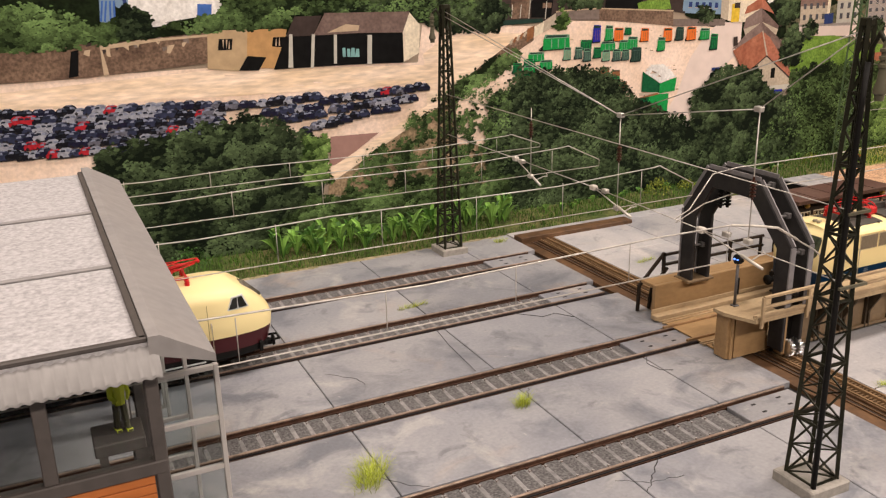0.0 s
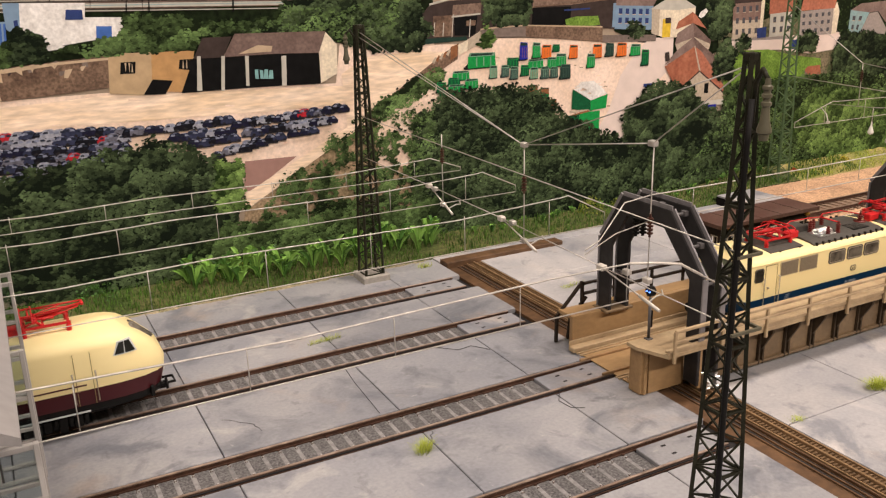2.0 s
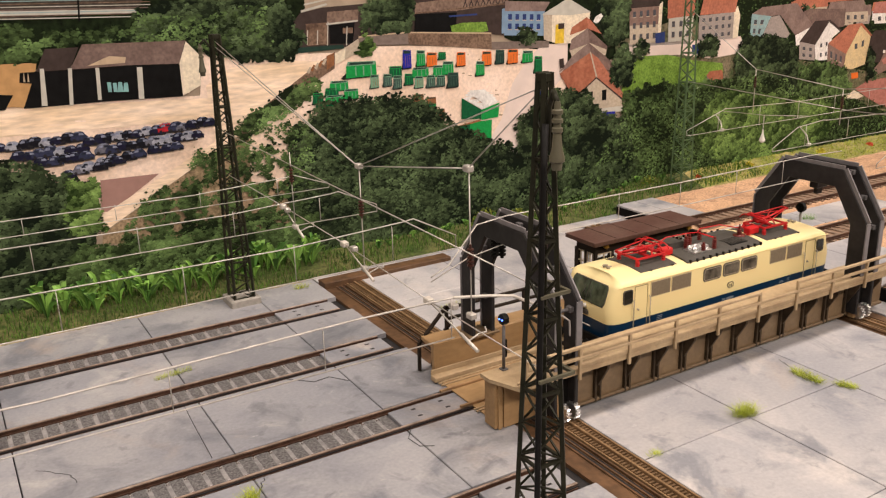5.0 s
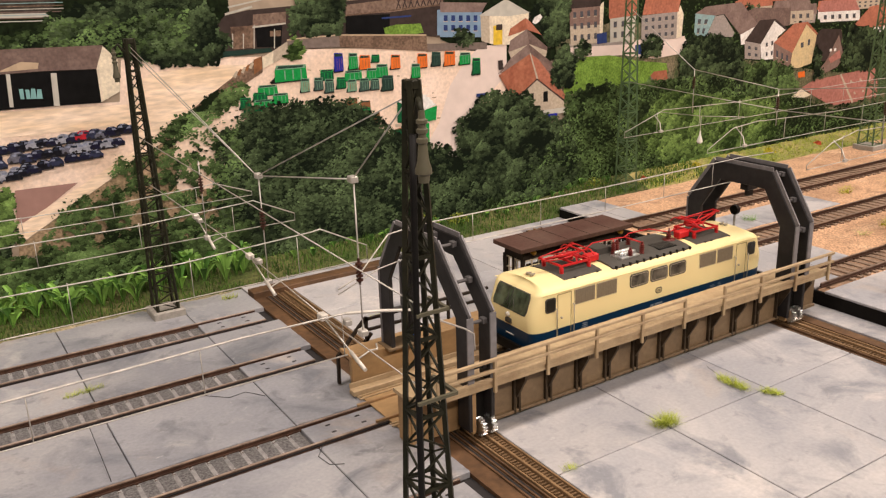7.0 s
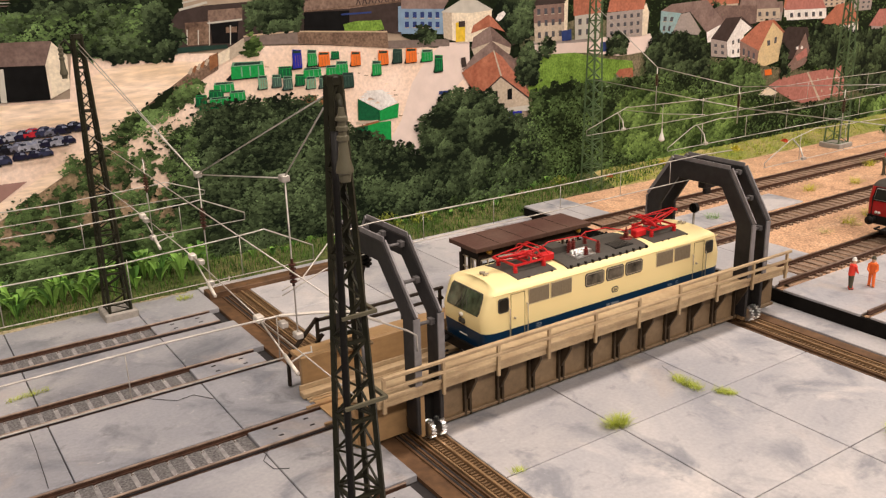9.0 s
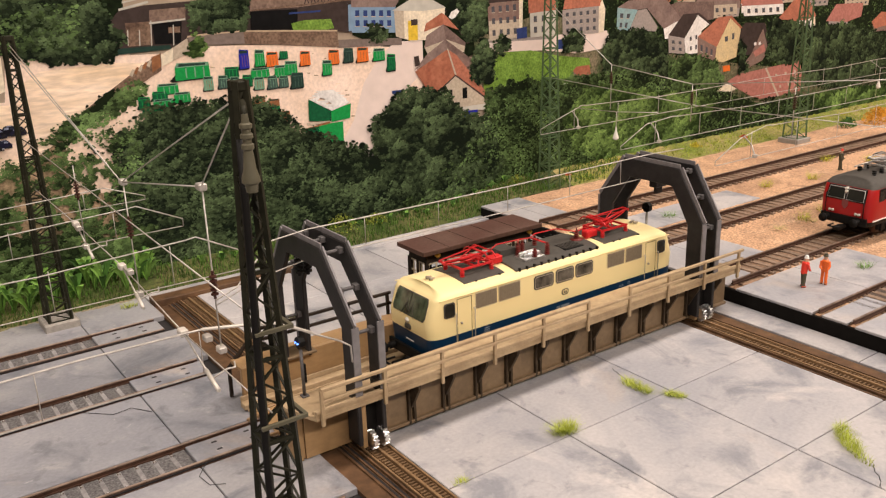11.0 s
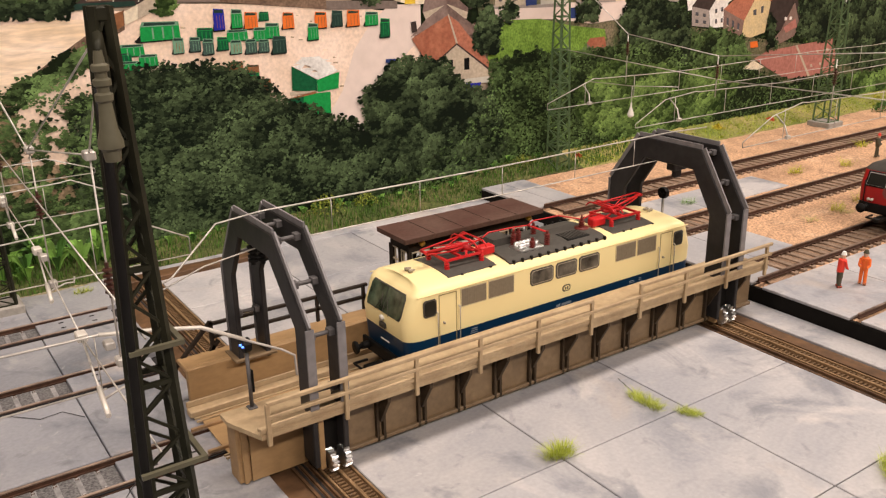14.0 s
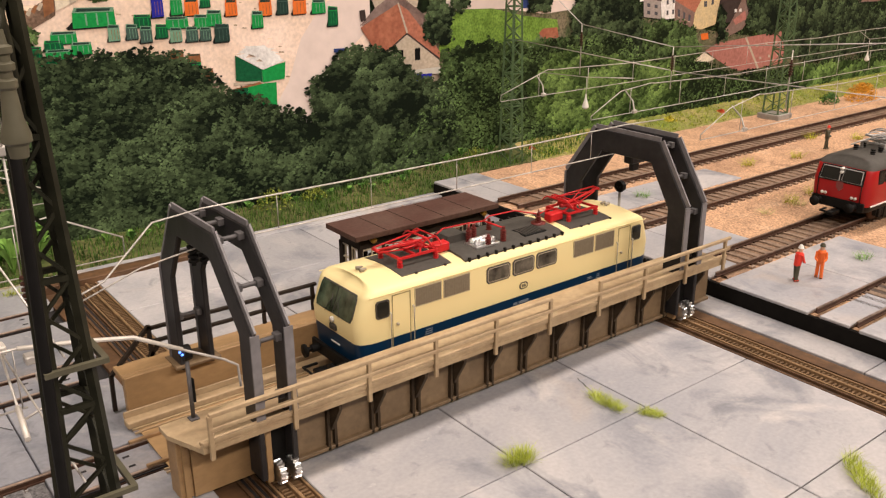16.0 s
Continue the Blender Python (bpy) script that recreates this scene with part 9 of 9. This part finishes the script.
figure("worker_figurine", 159.6, -40.5, RZ, 1.2, M_FIGRED, M_FIGDARK, M_WHITE, "tiny plastic worker in red jacket leaning on a stick", 0.9, True)
figure("worker_figurine", 172.4, -45.0, RZ, -1.1, M_FIGORANGE, M_FIGORANGE, M_FIGDARK, "tiny plastic worker in orange overalls bending forward", 1.9)
figure("worker_figurine", -394.4, -70.0, 63.0, 0.3, M_FIGYELLOW, M_FIGDARK, M_FIGYELLOW, "tiny plastic worker in yellow vest inside the shed")
figure("worker_figurine", 420.0, 93.0, RZ + 0.3, 0.3, M_FIGDARK, M_FIGDARK, M_FIGRED, "tiny dark plastic worker standing between the tracks")
bm = NB()
box(bm, -402, -76, 59.5, -389.5, -64, 62.9, 0.3)
for bx in (-400, -391.5):
    for by in (-74.5, -65.5):
        box(bm, bx - 1, by - 1, 0.1, bx + 1, by + 1, 59.6)
solo("work_platform", bm, M_SHEDFRAME, (-396, -70, 0), "grey raised work platform inside the shed", "platform")

# ---- plants ----
M_TUFT = mat("tuft_green", (0.37, 0.43, 0.055), 0.8, island=0.45, grain=6, var=0.2)
M_TUFT_DRY = mat("tuft_dry", (0.42, 0.38, 0.14), 0.8, island=0.35)
# green darkened with the shade of the trees behind the verge
M_GRASS = mat("shaded_grass_blades", (0.06, 0.13, 0.015), 0.8, island=0.5, grain=20, var=0.3)
M_FERN = mat("fern_leaf", (0.16, 0.31, 0.055), 0.5, island=0.45, grain=8, var=0.2)
M_FERN_DK = mat("fern_leaf_dark", (0.05, 0.13, 0.02), 0.55, island=0.4, grain=8, var=0.2)
M_BUSHY = mat("bush_yellow", (0.5, 0.42, 0.03), 0.7, island=0.4)
M_BUSHG = mat("bush_olive", (0.2, 0.24, 0.03), 0.7, island=0.5)
M_FLOWER = mat("red_flowers", (0.6, 0.08, 0.03), 0.6, island=0.3)
M_FLOWERO = mat("orange_flowers", (0.62, 0.3, 0.02), 0.6, island=0.3)
plant_rng = random.Random(21)


def blade(verts, faces, x, y, z, hgt, lean, w, a):
    dx, dy = math.cos(a), math.sin(a)
    nx, ny = -dy * w, dx * w
    b = len(verts)
    mx, my = x + dx * lean * 0.4, y + dy * lean * 0.4
    verts += [(x - nx, y - ny, z), (x + nx, y + ny, z), (mx + nx * 0.7, my + ny * 0.7, z + hgt * 0.65), (mx - nx * 0.7, my - ny * 0.7, z + hgt * 0.65), (x + dx * lean, y + dy * lean, z + hgt)]
    faces += [(b, b + 1, b + 2, b + 3), (b + 3, b + 2, b + 4)]


def stuff_mesh(name, verts, faces, base, materials, label, category, kind="", group="", mats=None):
    me = bpy.data.meshes.new(name)
    me.from_pydata([((x - base[0]) * MM, (y - base[1]) * MM, (z - base[2]) * MM) for x, y, z in verts], [], faces)
    for m in materials:
        me.materials.append(m)
    if mats:
        me.polygons.foreach_set("material_index", mats)
    ob = new(name, me)
    ob.location = [c * MM for c in base]
    ob["base"] = base
    return tagged(ob, label, category, group, kind)


def tuft(x, y, z, r, n, hgt, label, material, along=(0, 0)):
    verts, faces = [], []
    for k in range(n):
        a = plant_rng.uniform(0, 6.28)
        d = r * plant_rng.random() ** 0.8
        u = plant_rng.uniform(-1, 1)
        blade(verts, faces, x + u * along[0] + d * math.cos(a), y + u * along[1] + d * 0.7 * math.sin(a), z, hgt * plant_rng.uniform(0.4, 1.0), plant_rng.uniform(0.3, 1.3) * r * 1.2, 0.085, a + plant_rng.uniform(-1.8, 1.8))
    return stuff_mesh("grass_tuft", verts, faces, (x, y, z), [material], label, "grass tuft", "", "grass tufts on the slabs")


M_GRASSY_T = mat("tuft_yellow", (0.4, 0.4, 0.03), 0.8, island=0.4)
GT = "small bright green grass tuft growing on concrete slab"
for tx, ty, tz, tr, tn, th_, along in (
        (-36.5, -61.5, 0, 4.4, 420, 4.6, (1.5, -1)),
        (14.6, -54, 0, 3.0, 420, 3.2, (0, 7)),
        (21.4, -69, 0, 2.6, 260, 2.2, (1.5, -3.5)),
        (-91, -64.5, 0, 2.4, 60, 2.2, (2, 0)),
        (44, -135, 0, 3.4, 520, 3.6, (6, 7)),
        (36, -146, 0, 2.0, 110, 3.0, (2, 4)),
        (-232, 116, 0, 2.4, 190, 2.4, (8, 1)),
        (-134, 194, 0, 3.0, 110, 3.2, (3, 0)),
        (-313, -29, 0, 5.2, 460, 7.0, (4, 6)),
        (-236, -7, 0, 3.2, 240, 5.0, (1.5, 2)),
        (-75, 116, 0, 2.4, 110, 2.2, (6, 1))):
    tuft(tx, ty, tz, tr, tn, th_, GT, M_TUFT, along)
for tx, ty in ((213, -46), (212, 96)):
    tuft(tx, ty, RZ, 5.0, 90, 4.0, "green grass tuft on the raised slab", M_FERN)
for tx, ty in ((443, 119), (377, 91), (366, 30), (330, 100), (470, 95), (272, 31), (300, 33), (420, 30)):
    tuft(tx, ty, RZ, 6.0, 110, 6.0, "yellow-green grass tuft on tan ballast", M_GRASSY_T)
for tx, ty in ((164, -100), (272, 25), (240, 28), (520, 40), (350, -40), (600, 90)):
    tuft(tx, ty, RZ, 5.0, 60, 3.0, "dry straw-coloured grass tuft on ballast", M_TUFT_DRY)

# grass on the verge
verts, faces = [], []
for k in range(12000):
    x = plant_rng.uniform(-460, 300)
    y = 206.5 + 27 * plant_rng.random()
    if noise.noise((x * 0.03, y * 0.05, 0.0)) < -0.38:
        continue
    blade(verts, faces, x, y, grass_z(x, y) - 0.5, plant_rng.uniform(2.0, 5.0), plant_rng.uniform(0.2, 2.2), 0.24, plant_rng.uniform(0, 6.28))
stuff_mesh("verge_grass", verts, faces, (0, 220, 0), [M_GRASS], "short green static grass along the backdrop foot", "grass", "stuff")
M_GRASSY = mat("grass_yellow", (0.3, 0.35, 0.04), 0.8, island=0.4, grain=20, var=0.3)
verts, faces = [], []
for k in range(9000):
    x = plant_rng.uniform(235, 900)
    y = 207 + 26 * plant_rng.random()
    blade(verts, faces, x, y, grass_z(x, y) - 0.5, plant_rng.uniform(0.8, 2.6), plant_rng.uniform(0.2, 2.0), 0.3, plant_rng.uniform(0, 6.28))
stuff_mesh("verge_grass", verts, faces, (540, 220, 0), [M_GRASSY], "sunny yellow-green static grass beside the ballast", "grass", "stuff")


def fern(x, y, z, n, hgt, label, materials):
    """A leafy plant of arching paddle leaves."""
    verts, faces, mats = [], [], []
    for k in range(n):
        a = plant_rng.uniform(0, 6.28)
        ln = hgt * plant_rng.uniform(0.5, 1.0)
        out = plant_rng.uniform(0.12, 0.5) * hgt
        w = plant_rng.uniform(1.3, 2.9)
        dx, dy = math.cos(a), math.sin(a) * 0.5
        b = len(verts)
        for u, ww in ((0.0, 0.15), (0.35, 0.55), (0.6, 1.0), (0.82, 0.8), (1.0, 0.1)):
            px, py = x + dx * out * u ** 1.3, y + dy * out * u ** 1.3
            pz = z + ln * (1.25 * u - 0.55 * u ** 3)
            verts += [(px - w * ww * 0.8, py - 0.4, pz + 0.3 * ww), (px, py + 0.2, pz), (px + w * ww * 0.8, py - 0.4, pz + 0.3 * ww)]
        for r in range(4):
            for c in range(2):
                i = b + r * 3 + c
                faces.append((i, i + 1, i + 4, i + 3))
                mats.append(0 if k % 3 else 1)
    return stuff_mesh("leafy_plant", verts, faces, (x, y, z), materials, label, "plant", "", "leafy plants on the verge", mats)


for k in range(44):
    fx = -278 + k * 3.9 + plant_rng.uniform(-3, 3)
    fy = plant_rng.uniform(216, 229)
    fern(fx, fy, grass_z(fx, fy), plant_rng.randint(6, 11), plant_rng.uniform(12, 31), "bright green broad-leaved plant at backdrop foot", [M_FERN, M_FERN_DK])
for k in range(26):
    fx = -80 + k * 11 + plant_rng.uniform(-4, 4)
    fy = plant_rng.uniform(224, 231)
    fern(fx, fy, grass_z(fx, fy), 8, plant_rng.uniform(5, 10), "small dark green plant at backdrop foot", [M_FERN_DK, M_FERN])


def bush(x, y, z, r, hgt, material, label, n=260):
    verts, faces = [], []
    for k in range(n):
        a, b, d = plant_rng.uniform(0, 6.28), plant_rng.uniform(0, 1.57), plant_rng.uniform(0.55, 1.05)
        px, py, pz = x + r * d * math.cos(a) * math.cos(b), y + r * 0.6 * d * math.sin(a) * math.cos(b), z + hgt * d * math.sin(b)
        s = plant_rng.uniform(0.4, 1.1)
        q = len(verts)
        t = plant_rng.uniform(0, 6.28)
        u, v = Vector((math.cos(t), math.sin(t), plant_rng.uniform(-0.6, 0.6))), Vector((-math.sin(t) * 0.4, math.cos(t) * 0.4, 0.9))
        for cu, cvv in ((-1, 0), (0, -0.7), (1, 0), (0, 0.7)):
            p = Vector((px, py, pz)) + u * (cu * s) + v * (cvv * s)
            verts.append((p.x, p.y, p.z))
        faces.append((q, q + 1, q + 2, q + 3))
    return stuff_mesh("bush", verts, faces, (x, y, z), [material], label, "bush", "", "small bushes on the verge")


bush(182, 224, 6, 16, 14, M_BUSHG, "olive-yellow bush at the verge")
bush(235, 222, 9, 5, 5, M_FLOWER, "small red-flowered bush on the verge")
bush(300, 224, 9, 8, 7, M_BUSHY, "yellow flowering bush on the verge")
bush(396, 222, 9, 9, 7, M_BUSHY, "yellow flowering bush on the verge")
bush(466, 220, 9, 6, 5, M_FLOWER, "small red-flowered bush on the verge")
bush(642, 183, 8, 22, 16, M_FLOWERO, "large orange-yellow flowering bush at the ballast edge", 1500)
bush(600, 192, 8, 13, 10, M_FERN_DK, "dark green bush at the ballast edge", 700)
bush(23, 226, 6, 13, 12, M_BUSHG, "olive-green bush behind the pit")
bush(52, 227, 6, 10, 7, M_BUSHG, "olive-green bush behind the pit")
bush(640, 224, 9, 9, 5, M_BUSHY, "yellow flowering bush on the verge")
bush(-330, 226, 6, 14, 12, M_FERN_DK, "dark green bush on the verge")
bush(-250, 227, 6, 12, 9, M_BUSHG, "olive-green bush on the verge")

# ---- cracks and loose wires on the slabs ----
M_CRACK = mat("crack", (0.035, 0.035, 0.035), 0.9)


def crack(pts, z, w=0.3):
    bm = NB()
    out = []
    for (a, b) in zip(pts[:-1], pts[1:]):
        for i in range(5):
            u = i / 5
            out.append((a[0] + (b[0] - a[0]) * u + plant_rng.uniform(-0.7, 0.7), a[1] + (b[1] - a[1]) * u + plant_rng.uniform(-0.7, 0.7)))
    out.append(pts[-1])
    for (a, b) in zip(out[:-1], out[1:]):
        d = Vector((b[0] - a[0], b[1] - a[1], 0))
        if d.length < 0.01:
            continue
        nrm = Vector((-d.y, d.x, 0)).normalized() * w * plant_rng.uniform(0.4, 0.8)
        vs = [bm.verts.new(Vector((p[0], p[1], z + 0.05)) + s * nrm) for p, s in ((a, -1), (b, -1), (b, 1), (a, 1))]
        bm.faces.new(vs)
    bmesh.ops.recalc_face_normals(bm, faces=bm.faces)
    solo("slab_crack", bm, M_CRACK, (pts[0][0], pts[0][1], z), "thin dark crack in the grey concrete slab", "crack", "slab cracks")


crack([(20, -34), (17, -44), (13, -60)], 0.0)
crack([(-213, -66), (-222, -74), (-230, -81)], 0.0)
crack([(-236, -70), (-226, -77), (-212, -79)], 0.0)
crack([(-226, 5), (-231, -2), (-236, -8)], 0.0)
crack([(-312, -24), (-305, -36), (-296, -43)], 0.0)
crack([(36, -150), (30, -155), (24, -160)], 0.0)
crack([(-300, 60), (-290, 50), (-288, 42)], 0.0)


def loose_wire(pts, label):
    bm = NB()
    wire(bm, pts, 0.15)
    solo("bent_wire", bm, M_CRACK, pts[0], label, "wire", "bent wires")


loose_wire([(-237, 75, 3.5), (-238, 73, 4.0), (-238, 60, 1.5), (-239, 30, 0.5)], "thin dark bent wire standing on the slab")
loose_wire([(-160, 8, 0.4), (-166, 0, 0.4), (-165, -8, 0.4), (-160, -11, 0.4)], "thin dark bent wire lying on the slab")
loose_wire([(-188, 80, 0.4), (-178, 70, 0.4), (-170, 71, 0.4), (-164, 62, 0.4)], "thin dark bent wire lying on the slab")
